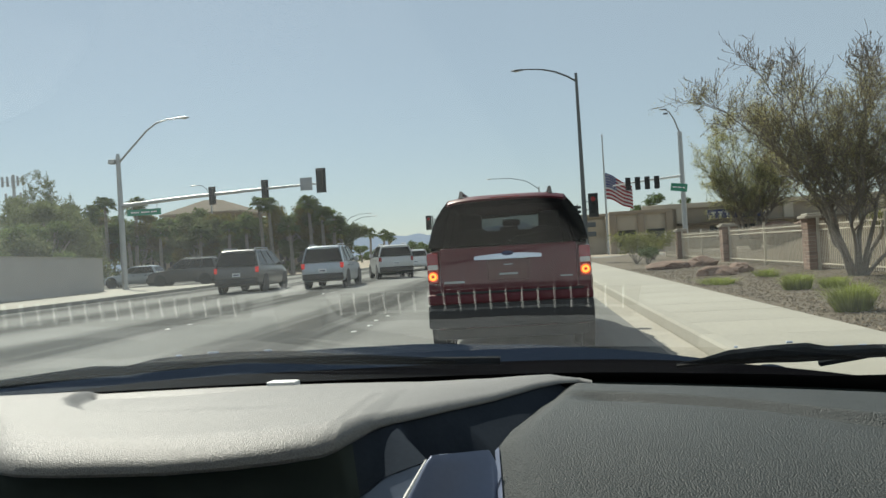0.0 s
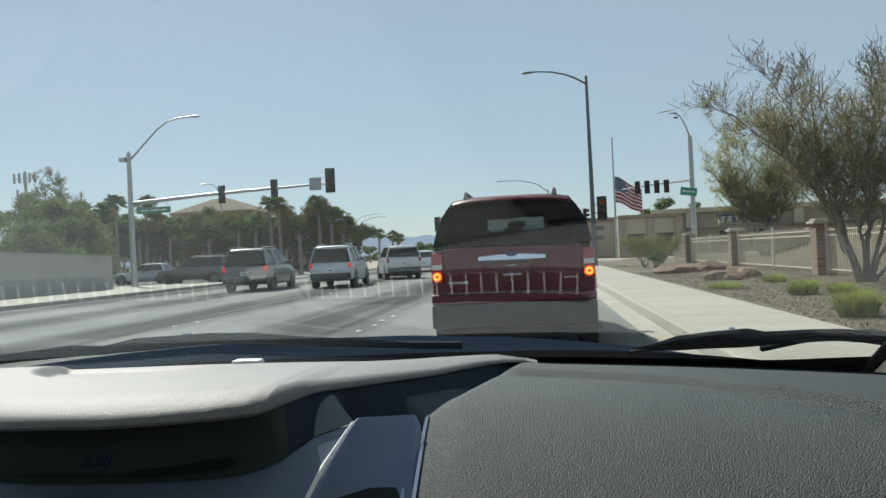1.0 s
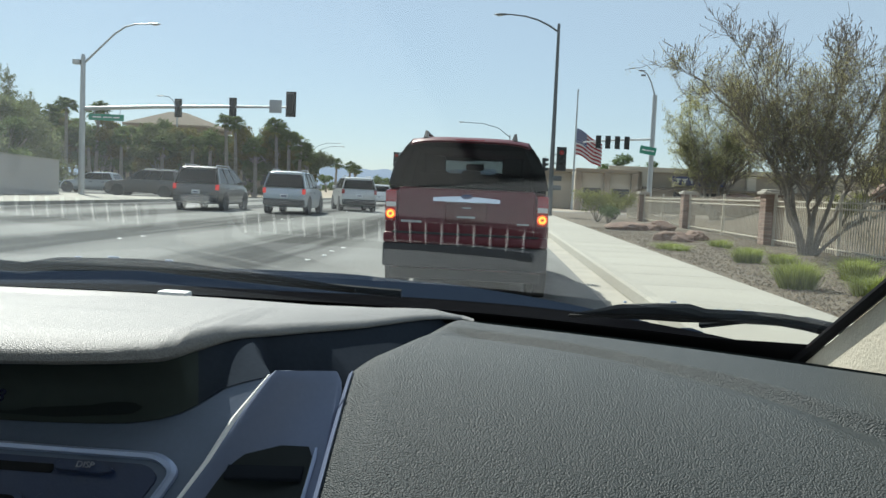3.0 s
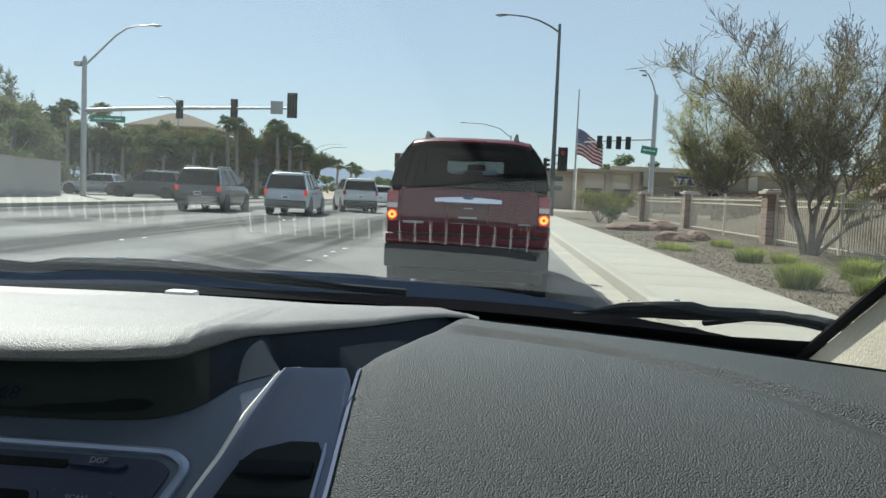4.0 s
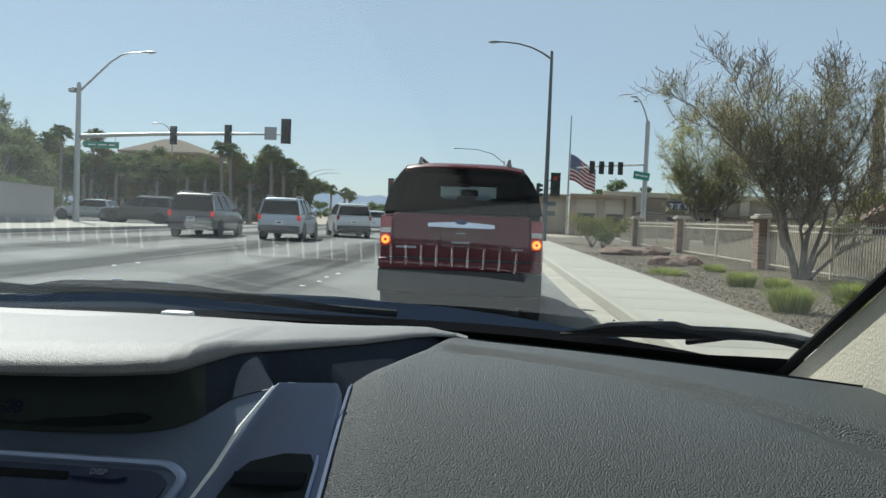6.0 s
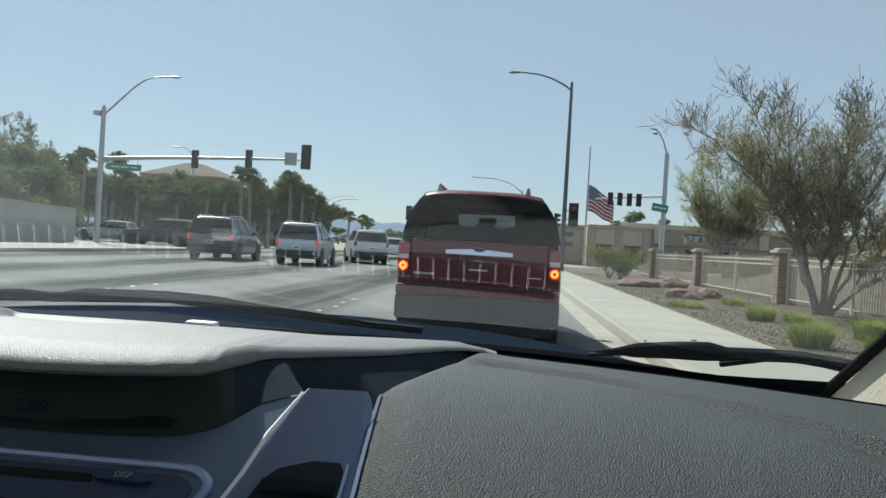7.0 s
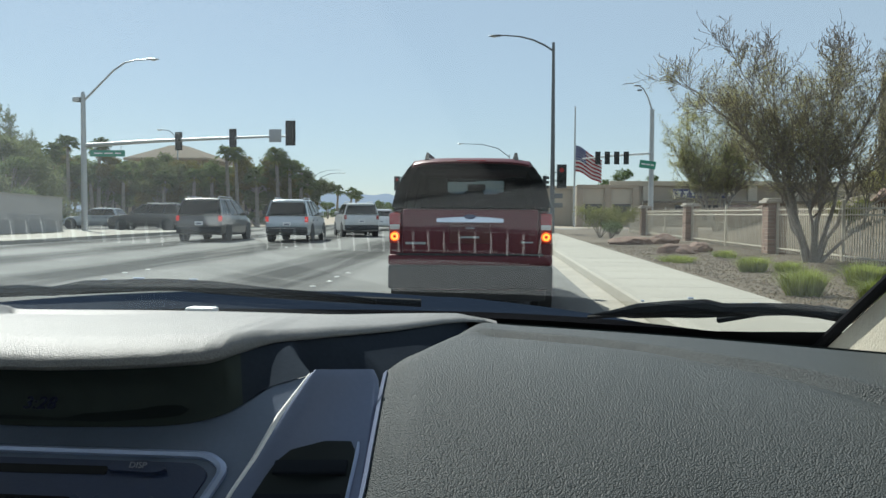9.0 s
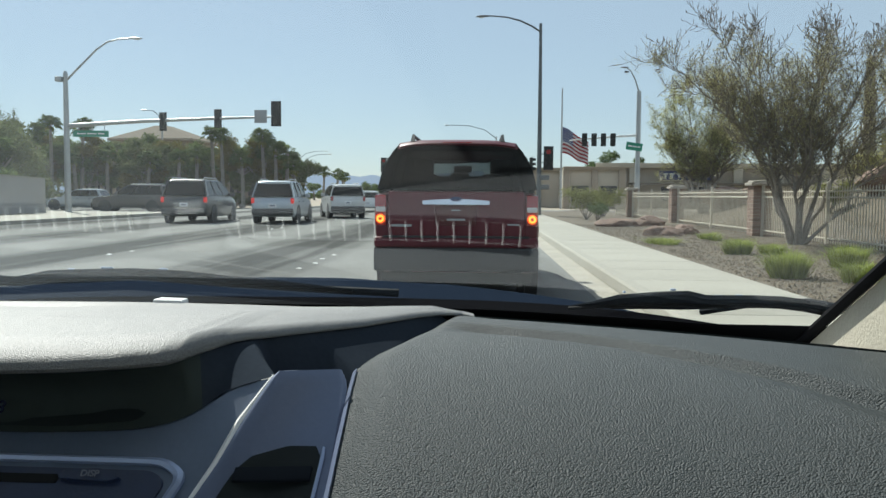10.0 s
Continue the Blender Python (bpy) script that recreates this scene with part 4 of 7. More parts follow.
        # wheels
        for yw in (y0 + 0.19 * L, y1 - 0.19 * L):
            xw = s * (hw - 0.11)
            bm = BM()
            prof = [(wheel * 0.62, -0.1), (wheel * 0.93, -0.11), (wheel, -0.07), (wheel, 0.07), (wheel * 0.93, 0.11), (wheel * 0.62, 0.1)]
            ring = [[(xw + dx, yw + r * math.cos(a), wheel + r * math.sin(a)) for r, dx in prof] for a in (2 * math.pi * k / 22 for k in range(23))]
            loft(bm, ring, closed=False, cap=False)
            w_ = part("wheel", bm, TYRE, t, "black tyre")
            bm = BM()
            tube(bm, [(xw + s * 0.02, yw, wheel), (xw + s * 0.095, yw, wheel)], [wheel * 0.64, wheel * 0.6], 20)
            tube(bm, [(xw + s * 0.09, yw, wheel), (xw + s * 0.112, yw, wheel)], [wheel * 0.16, wheel * 0.12], 10)
            part("rim", bm, RIM, w_, "alloy rim")
            bm = BM()
            tube(bm, [(s * (hw - 0.14), yw, wheel + 0.01), (s * (hw + 0.004), yw, wheel + 0.01)], [wheel + 0.07, wheel + 0.065], 22)
            part("wheel_arch", bm, BLACK_PLASTIC, t, "dark wheel arch")
    # end panes
    bm = BM()
    plate(bm, [(-bw * 0.9, ba - 0.03, belt + 0.02), (bw * 0.9, ba - 0.03, belt + 0.02), (rw * 0.9, ra - 0.02, zt - 0.03), (-rw * 0.9, ra - 0.02, zt - 0.03)], 0.006, (0, 1, 0.2))
    part("rear_window", bm, glass, t, "dark rear window", smooth=False)
    bm = BM()
    plate(bm, [(-bw * 0.93, bb + 0.04, belt), (bw * 0.93, bb + 0.04, belt), (rw * 0.93, rb + 0.05, zt - 0.02), (-rw * 0.93, rb + 0.05, zt - 0.02)], 0.006, (0, -1, 0.2))
    part("windscreen", bm, CAR_GLASS_LIGHT, t, smooth=False)
    # tail lamps, bumpers, plate
    for s in (-1, 1):
        lz = belt - 0.27 if sedan else belt - 0.18
        bm = box(BM(), s * hw * 0.88 - 0.07, s * hw * 0.88 + 0.07, y0 - 0.01, y0 + 0.12, lz - 0.08, lz + (0.06 if sedan else 0.14), 0.03)
        lamp = part("tail_lamp", bm, BRAKE_SMALL if lit else RED_LENS, t, "lit red tail lamp" if lit else "red tail lamp")
        bm = box(BM(), s * hw * 0.72 - 0.13, s * hw * 0.72 + 0.13, y1 - 0.1, y1 - 0.02, hood - 0.42, hood - 0.26, 0.04)
        part("headlamp", bm, WHITE_LENS, t)
    part("rear_bumper", box(BM(), -hw * 0.93, hw * 0.93, y0 - 0.07, y0 + 0.2, 0.34, 0.6, 0.05), paint if sedan else BLACK_PLASTIC, t)
    part("front_bumper", box(BM(), -hw * 0.85, hw * 0.85, y1 - 0.15, y1 + 0.05, 0.3, 0.55, 0.06), BLACK_PLASTIC, t)
    pl_ = part("number_plate", box(BM(), -0.16, 0.16, y0 - 0.02, y0 - 0.004, belt - 0.42, belt - 0.27, 0.0), SIGN_WHITE, t)
    part("plate_bar", box(BM(), -0.11, 0.11, y0 - 0.026, y0 - 0.021, belt - 0.37, belt - 0.32, 0.0), SIGN_NAVY, pl_)
    if rails:
        for s in (-1, 1):
            part("roof_rail", tube(BM(), [(s * rw * 0.86, ra + 0.2, H - 0.02), (s * rw * 0.86, ra + 0.28, H + 0.05), (s * rw * 0.86, rb - 0.3, H + 0.05), (s * rw * 0.86, rb - 0.2, H - 0.03)], 0.02, 6), STEEL, t)
    for s in (-1, 1):
        bm = BM()
        for yy in (yb2, yc2):
            box(bm, s * hw - 0.012, s * hw + 0.018, yy - 0.22, yy - 0.06, belt - 0.2, belt - 0.165, 0.008)
        part("door_handles", bm, BLACK_PLASTIC, t)
    # seats seen through the glass
    bm = BM()
    for x in (-0.38, 0.38):
        for yy in (lerp(ra, rb, 0.4), lerp(ra, rb, 0.85)):
            box(bm, x - 0.13, x + 0.13, yy - 0.05, yy + 0.05, belt + 0.12, belt + 0.34, 0.04)
            box(bm, x - 0.24, x + 0.24, yy - 0.06, yy + 0.06, belt - 0.1, belt + 0.1, 0.04)
    part("seat_tops", bm, BLACK_PLASTIC, t)
    return t


def build_red_suv():
    """The hero car: a dusty dark red sport utility car waiting ahead with its brake lamps lit."""
    H, W = 1.79, 1.84
    t = vehicle("red_car", "dusty dark red sport utility car waiting with brake lamps lit", (-0.19, 9.25 + 2.4, 0), 0, RED_PAINT, L=4.8, W=W, H=H, belt=1.2, hood=1.12, rear_y=0.30, front_y=1.4, glass=CAR_GLASS, wheel=0.37)
    for o in [c for c in t.children if c.name.split(".")[0] in ("tail_lamp", "number_plate", "rear_bumper", "rear_window", "seat_tops") or (c.name.split(".")[0] == "pillar" and c.data.vertices[0].co.y < -1.9)]:
        for k in list(o.children):
            bpy.data.objects.remove(k)
        bpy.data.objects.remove(o)
    for o in [c for c in t.children if c.name.split(".")[0] == "side_window" and max(v.co.y for v in c.data.vertices) < -0.7]:
        bpy.data.objects.remove(o)
    for o in [c for c in t.children if c.name.split(".")[0] == "side_window"]:
        o.data.materials[0] = SUV_SIDE
    for o in [c for c in t.children if c.name.split(".")[0] == "pillar"]:
        o.data.materials[0] = DARK_TRIM
    for o in [c for c in t.children if c.name.split(".")[0] == "windscreen"]:
        o.data.materials[0] = SUV_FRONT
    y0, hw = -2.4, W / 2
    # big wrap-round rear window and tailgate
    bm = BM()

    def tail_glass(u, v):
        a = 2 * u - 1
        w, z = curve_at(v, [(0, 0.885), (0.45, 0.84), (0.75, 0.775), (0.92, 0.70), (1, 0.635)]), lerp(1.225, 1.735, v)
        return Vector((w * math.copysign(abs(a) ** 0.9, a), y0 - 0.04 + 0.20 * v + 0.05 * v * v + 0.02 * a * a + 0.22 * abs(a) ** 9, z - 0.02 * v * a * a))

    sheet(bm, 44, 12, tail_glass)
    part("rear_window", bm, SUV_GLASS, t, "dark tinted wrap-round rear window")
    for s in (-1, 1):
        bm = BM()
        sheet(bm, 8, 12, lambda u, v: tail_glass(0.5 + s * lerp(0.41, 0.5, u), v) + Vector((-s * 0.006, 0.012, 0)))
        part("quarter_pillar", bm, DARK_TRIM, t, "black pillar behind the rear glass")
        bm = BM()
        sheet(bm, 4, 6, lambda u, v: Vector((s * (curve_at(v, [(0, 0.862), (0.5, 0.815), (0.8, 0.75), (1, 0.66)]) - 0.004), y0 + 0.06 + 0.2 * v + lerp(0.1, 1.95, u), lerp(1.19, 1.735, v))))
        part("quarter_panel", bm, DARK_TRIM, t, "black quarter panel beside the rear glass")
        bm = BM()
        loft(bm, [[(s * a, y + dy, z) for a, dy in ((x0_, 0), (x1_, 0), (x1_, 0.03), (x0_, 0.03))] for x0_, x1_, y, z in ((0.66, 0.875, 1.10, 1.17), (0.50, 0.72, 0.22, 1.72))])
        part("pillar_trim", bm, DARK_TRIM, t, "black lining of the windscreen pillar")
    bm = BM()
    loft(bm, [[(x, y0 + 0.17 + 0.05 * (x / 0.64) ** 4 + dy, z - 0.035 * (x / 0.64) ** 4) for dy, z in ((0.02, 1.715), (0.0, 1.735), (0.03, 1.755), (0.25, 1.79), (0.5, 1.79), (0.5, 1.72))] for x in (-0.64 + 1.28 * k / 20 for k in range(21))])
    part("spoiler", bm, RED_PAINT, t)
    part("high_brake_lamp", box(BM(), -0.16, 0.16, y0 + 0.14, y0 + 0.155, 1.738, 1.75, 0.004), RED_LENS, t)
    seat = BM()
    box(seat, -0.66, 0.66, y0 + 1.25, y0 + 1.4, 0.8, 1.405, 0.05)
    for x in (-0.40, 0.0, 0.40):
        box(seat, x - 0.12, x + 0.12, y0 + 1.27, y0 + 1.37, 1.32, 1.445 if x == 0 else 1.43, 0.035)
    part("rear_bench", seat, DARK_TRIM, t, "dark rear bench seat")
    for x in (-0.52, 0.52):
        part("front_seat", box(BM(), x - 0.14, x + 0.14, y0 + 2.3, y0 + 2.42, 0.8, 1.66, 0.06), DARK_TRIM, t, "dark front seat with headrest")
    part("rear_view_mirror", box(BM(), -0.13, 0.13, y0 + 2.95, y0 + 3.0, 1.49, 1.59, 0.03), BLACK_PLASTIC, t)
    # boards added to block light above the bright gap in the windscreen
    for x in (-0.34, 0.34):
        part("sun_visor", box(BM(), x - 0.345, x + 0.345, y0 + 2.66 + 0.02 * (x > 0), y0 + 2.70 + 0.02 * (x > 0), 1.605 + 0.015 * (x > 0), 1.73, 0.02), DARK_TRIM, t, "dark board added to block the upper windscreen")
    gate = part("tailgate", box(BM(), -0.74, 0.74, y0 - 0.045, y0 + 0.06, 0.66, 1.21, 0.035), RED_PAINT, t)
    bar = loft(BM(), [[(x, y0 - 0.04, 1.06), (x, y0 - 0.092, 1.066), (x, y0 - 0.084, zt - 0.008), (x, y0 - 0.04, zt)] for x, zt in ((-0.36, 1.115), (-0.2, 1.128), (-0.07, 1.135), (0.07, 1.135), (0.2, 1.128), (0.36, 1.115))])
    part("chrome_strip", bar, CHROME, gate, "bright chrome strip")
    bm = BM()
    bmesh.ops.create_uvsphere(bm, u_segments=16, v_segments=8, radius=1.0)
    for v in bm.verts:
        v.co = Vector((v.co.x * 0.065, y0 - 0.085 + v.co.y * 0.012, 1.125 + v.co.z * 0.026))
    part("badge", bm, SIGN_NAVY, gate, "oval dark badge")
    part("plate_recess", box(BM(), -0.22, 0.22, y0 - 0.052, y0 - 0.04, 0.84, 1.06, 0.015), RED_DARK, gate)
    pl_ = part("number_plate", box(BM(), -0.15, 0.15, y0 - 0.06, y0 - 0.053, 0.88, 1.02, 0.004), RED_DARK, gate, "dark dealer plate")
    part("plate_bar", box(BM(), -0.1, 0.1, y0 - 0.064, y0 - 0.0605, 0.895, 0.915, 0.0), SIGN_BACK, pl_)
    part("plate_bar", box(BM(), -0.05, 0.05, y0 - 0.064, y0 - 0.0605, 1.0, 1.01, 0.0), SIGN_BACK, pl_)
    part("lettering_bar", box(BM(), -0.70, -0.48, y0 - 0.05, y0 - 0.046, 0.825, 0.85, 0.0), SIGN_BACK, gate)
    part("lettering_bar", box(BM(), 0.55, 0.68, y0 - 0.05, y0 - 0.046, 0.845, 0.86, 0.0), SIGN_BACK, gate)
    for s in (-1, 1):
        x0_, x1_ = s * 0.755, s * 0.885
        x0_, x1_ = min(x0_, x1_), max(x0_, x1_)
        lamp = part("tail_lamp", box(BM(), x0_, x1_, y0 - 0.03, y0 + 0.14, 0.83, 1.17, 0.03), RED_LENS, t, "tall red tail lamp")
        part("reverse_lamp", box(BM(), x0_ + 0.01, x1_ - 0.01, y0 - 0.036, y0 - 0.02, 0.985, 1.04, 0.008), WHITE_LENS, lamp, "pale reverse lamp")
        c = s * 0.82
        bm = BM()
        tube(bm, [(c, y0 - 0.028, 0.91), (c, y0 - 0.042, 0.91)], [0.054, 0.047], 18)
        part("brake_lamp", bm, BRAKE_GLOW, lamp, "glowing orange brake lamp")
        bm = BM()
        ring = [[(c + (0.030 + 0.010 * math.cos(b)) * math.cos(a), y0 - 0.046 + 0.006 * math.sin(b), 0.91 + (0.030 + 0.010 * math.cos(b)) * math.sin(a)) for b in (2 * math.pi * j / 6 for j in range(7))] for a in (radians(20 * k) for k in range(19))]
        loft(bm, ring, closed=False, cap=False)
        part("bulb_ring", bm, BRAKE_CORE, lamp)
        part("bulb_cap", tube(BM(), [(c, y0 - 0.042, 0.91), (c, y0 - 0.052, 0.91)], [0.013, 0.011], 10), RED_LENS, lamp)
        tri = BM()
        loft(tri, [[(s * 0.50 + dx, y0 + 0.36 + dy, 1.765) for dx, dy in ((-0.025, -0.05), (0.025, -0.05), (0.025, 0.06), (-0.025, 0.06))], [(s * 0.50 + dx, y0 + 0.42 + dy, 1.85) for dx, dy in ((-0.012, -0.015), (0.012, -0.015), (0.012, 0.03), (-0.012, 0.03))]])
        part("rail_foot", tri, BLACK_PLASTIC, t)
        part("roof_rail", tube(BM(), [(s * 0.50, y0 + 0.42, 1.83), (s * 0.5, y0 + 1.9, 1.84), (s * 0.5, y0 + 2.1, 1.79)], 0.02, 6), BLACK_PLASTIC, t)
        part("exhaust_guard", box(BM(), s * 0.6 - 0.12, s * 0.6 + 0.12, y0 - 0.05, y0 + 0.1, 0.33, 0.4, 0.02), BLACK_PLASTIC, t)
    part("rear_bumper", box(BM(), -hw * 0.965, hw * 0.965, y0 - 0.08, y0 + 0.2, 0.60, 0.715, 0.035, seg=3), RED_PAINT, t)
    part("bumper_step", box(BM(), -hw * 0.86, hw * 0.86, y0 - 0.085, y0 + 0.1, 0.706, 0.728, 0.008), BLACK_PLASTIC, t, "black bumper step")
    part("lower_valance", box(BM(), -hw * 0.97, hw * 0.97, y0 - 0.06, y0 + 0.15, 0.34, 0.602, 0.03), BLACK_PLASTIC, t)
    part("underbody", box(BM(), -hw * 0.9, hw * 0.9, y0 + 0.12, 2.2, 0.2, 0.4, 0.02), BLACK_PLASTIC, t, "dark underside")
    part("rear_wiper", tube(BM(), [(0.02, y0 - 0.03, 1.245), (0.1, y0 + 0.02, 1.30), (0.42, y0 + 0.035, 1.33)], [0.012, 0.01, 0.006], 6), BLACK_PLASTIC, t)
    return t


DEAD_FROND = leafy("dry_brown_fronds", (0.20, 0.135, 0.07), 0.3)
RED_PAINT = material("dusty_dark_red_paint", (0.098, 0.009, 0.018), 0.42, 0.1, vary=0.14, scale=2.5, fine=25, spec=0.4)
RED_DARK = material("dark_red_shadow_gap", (0.09, 0.016, 0.016), 0.5, 0.0, vary=0.1)
SILVER_PAINT = material("silver_blue_paint", (0.42, 0.46, 0.50), 0.35, 0.5, vary=0.06, coat=0.6)
GREY_PAINT = material("dull_grey_paint", (0.115, 0.11, 0.105), 0.4, 0.4, vary=0.08, coat=0.6)
WHITE_PAINT = material("white_paint", (0.72, 0.73, 0.74), 0.3, 0.0, vary=0.05, coat=0.7)
PALE_PAINT = material("pale_grey_paint", (0.55, 0.56, 0.56), 0.35, 0.2, vary=0.05, coat=0.6)
BLACK_PAINT = material("black_paint", (0.02, 0.02, 0.022), 0.3, 0.0, vary=0.1, coat=0.8)


def build_traffic():
    build_red_suv()
    vehicle("grey_minivan", "dull grey minivan in the turning lane with tail lamps lit", (-11.75, 35.0, 0), 2, GREY_PAINT, L=4.8, W=1.92, H=1.76, belt=1.08, hood=0.98, front_y=1.15, wind=1.0, lit=True, rear_y=0.35, rails=True)
    vehicle("silver_suv", "pale blue-silver compact sport utility car with roof rails", (-8.28, 35.1, 0), 2, SILVER_PAINT, L=4.4, W=1.78, H=1.72, belt=1.06, hood=1.02, lit=True, rails=True, rear_y=0.3)
    vehicle("pale_jeep", "boxy pale grey sport utility car with dark arches", (-7.15, 43.0, 0), 18, PALE_PAINT, L=4.25, W=1.8, H=1.69, belt=1.12, hood=1.08, lit=False, rear_y=0.2, wind=0.55, rails=True)
    vehicle("white_sedan", "white saloon car waiting further up the queue", (-8.0, 59.0, 0), 8, WHITE_PAINT, L=4.7, W=1.8, H=1.47, belt=0.96, hood=0.88, sedan=True)
    vehicle("black_suv", "black sport utility car further up the queue", (-8.5, 51.5, 0), 14, BLACK_PAINT, L=4.6, W=1.85, H=1.7, belt=1.06, hood=1.0, lit=True)
    vehicle("dark_suv", "dark grey sport utility car on the cross street", (-22.6, 53.5, 0), 95, GREY_PAINT, L=4.8, W=1.85, H=1.75, belt=1.08, hood=1.02, rails=True)
    vehicle("silver_sedan", "silver saloon car on the cross street", (-27.8, 57.0, 0), 95, SILVER_PAINT, L=4.7, W=1.8, H=1.46, belt=0.95, hood=0.88, sedan=True)
    vehicle("pale_sedan", "pale saloon car on the cross street", (-26.5, 62.0, 0), 95, PALE_PAINT, L=4.6, W=1.8, H=1.45, belt=0.95, hood=0.88, sedan=True)


def build_plants():
    limb_tree("desert_tree", "multi-stemmed desert tree with bare twigs and sparse olive leaves", (7.2, 19.4, 0.12), [
        (-3.2, 0.4, 4.2, 0.27, 0.74), (-2.1, -0.5, 4.75, 0.40, 0.55), (-0.95, 0.6, 4.75, 0.6, 0.5), (0.1, -0.7, 4.5, 0.4, 0.5), (0.85, 0.5, 4.85, 0.2, 0.55),
        (1.8, -0.4, 4.7, 0.3, 0.5), (2.6, 0.4, 4.1, 0.4, 0.5), (-1.6, 1.0, 3.5, 0.35, 0.55), (3.0, -0.2, 3.1, 0.5, 0.45), (-0.6, -1.2, 3.3, 0.4, 0.5)], 11, 0.066, LEAF_HAZE, 0.024, 12, 4.0, 34, 1.4)
    limb_tree("desert_tree", "bare-twigged desert tree behind the picket fence", (11.6, 21.5, 1.2), [
        (-2.0, 0.3, 3.6, 0.35, 0.6), (-1.0, -0.5, 4.4, 0.4, 0.5), (0.3, 0.4, 4.6, 0.3, 0.5), (1.4, 0.2, 4.2, 0.4, 0.5)], 23, 0.06, LEAF, 0.035, 2, 3.2)
    limb_tree("palo_verde_tree", "feathery olive-green tree with dark forked stems behind the picket fence", (10.45, 40.0, 0.35), [
        (-2.2, 0.2, 4.3, 0.40, 0.45), (-1.7, -0.4, 5.5, 0.55, 0.42), (-0.7, 0.5, 6.1, 0.9, 0.45), (0.4, -0.4, 6.0, 0.3, 0.5), (1.3, 0.3, 5.3, 0.4, 0.5),
        (1.9, -0.3, 4.2, 0.4, 0.55), (-1.5, 0.4, 3.1, 0.5, 0.75), (1.3, 0.6, 3.2, 0.5, 0.75), (0.1, -0.8, 3.5, 0.5, 0.6)], 61, 0.10, LEAF_PLUME, 0.038, 14, 9.0, 22, 1.7, False)
    shrub("shrub", "yellow-green shrub behind the picket fence", (10.4, 25.5, 0.75), (0.9, 0.7, 0.55), 71, LEAF_YELLOW, 2600, 0.05)
    shrub("shrub", "olive-green shrub on the bank behind the fence", (13.6, 30.0, 1.6), (1.3, 1.0, 0.8), 72, LEAF_OLIVE, 3200, 0.055)
    shrub("shrub", "olive-green shrub on the bank behind the fence", (16.2, 33.0, 1.9), (1.6, 1.0, 1.1), 73, LEAF_OLIVE, 3200, 0.06)
    for x, y, h, w, n, sd, what in ((4.1, 11.3, 0.44, 0.60, 1700, 1, "bright green grass clump in gravel"), (4.78, 15.7, 0.38, 0.56, 1500, 2, "bright green grass clump in gravel"), (5.47, 15.9, 0.27, 0.52, 1200, 3, "bright green grass clump in gravel"),
                                    (4.1, 18.9, 0.22, 0.85, 900, 4, "low green grass tuft in gravel"), (5.6, 20.6, 0.28, 0.6, 800, 5, "low green grass tuft in gravel"), (5.55, 12.9, 0.44, 0.6, 1500, 6, "tall green grass clump in gravel"), (4.75, 10.6, 0.36, 0.55, 1200, 7, "tall green grass clump beside the footpath")):
        grass_clump("grass_clump", what, (x, y, 0.1), h, w, n, sd)
    boulder("boulder", "orange-brown rough boulder in gravel", (4.9, 22.6, 0.08), (0.5, 0.35, 0.2), 2)
    boulder("boulder", "small red-brown boulder in gravel", (5.8, 24.0, 0.08), (0.38, 0.34, 0.22), 3)
    boulder("boulder", "long flat red-brown boulder", (4.75, 29.5, 0.08), (0.75, 0.4, 0.24), 4)
    boulder("boulder", "long flat red-brown boulder", (6.2, 31.0, 0.1), (0.6, 0.4, 0.24), 5)
    boulder("boulder", "large red-brown boulder on the bank", (12.1, 25.6, 1.45), (0.95, 0.6, 0.5), 6)
    boulder("boulder", "large red-brown boulder on the bank", (14.2, 27.0, 1.9), (1.2, 0.9, 0.7), 7)
    boulder("boulder", "red-brown boulder on the bank", (11.0, 38.0, 0.9), (1.3, 0.8, 0.5), 8)
    boulder("boulder", "red-brown boulder on the bank", (13.5, 41.0, 1.0), (1.2, 0.8, 0.5), 9)
    shrub("shrub", "loose yellow-green shrub beside the footpath", (4.9, 39.0, 0.1), (1.3, 1.0, 0.85), 4, LEAF_YELLOW, 3600, 0.06)
    shrub("shrub", "dark green round shrub", (5.0, 36.0, 0.1), (0.5, 0.5, 0.45), 5, LEAF_DARK, 1500, 0.05)
    shrub("shrub", "yellow-green shrub by the fence", (6.4, 44.0, 0.1), (1.4, 1.0, 0.9), 6, LEAF_YELLOW, 3000, 0.06)
    p = thing("dead_palm", "shaggy brown dead palm without a crown", "palm", (14.35, 32.0, 1.6))
    r = random.Random(64)
    part("trunk", tube(BM(), [(0, 0, -0.3), (0.02, 0, 2.2), (0, 0, 4.7)], [0.26, 0.22, 0.14], 10), BARK, p)
    bm = BM()
    for k in range(16):
        leaf_cloud(bm, Vector((0, 0, 0.7 + k * 0.26)), (0.36 - 0.01 * k, 0.36 - 0.01 * k, 0.3), 160, 0.07, r)
    part("skirt", bm, DEAD_FROND, p, "skirt of dry brown fronds", smooth=False)
    # trees near the shop
    leafy_tree("pine_tree", "dark round pine tree beyond the shop", (17.3, 118, 0), 8.2, 2.6, LEAF_DARK, 0.2, 41, 8, 260, 0.25)
    leafy_tree("pine_tree", "dark round pine tree beyond the shop", (22.5, 121, 0), 7.4, 2.8, LEAF_DARK, 0.2, 42, 8, 260, 0.25)
    leafy_tree("pine_tree", "dark round tree beyond the shop", (33, 124, 0), 7.4, 3, LEAF_DARK, 0.2, 43, 8, 260, 0.25)
    # the green belt on the far side
    r = random.Random(77)
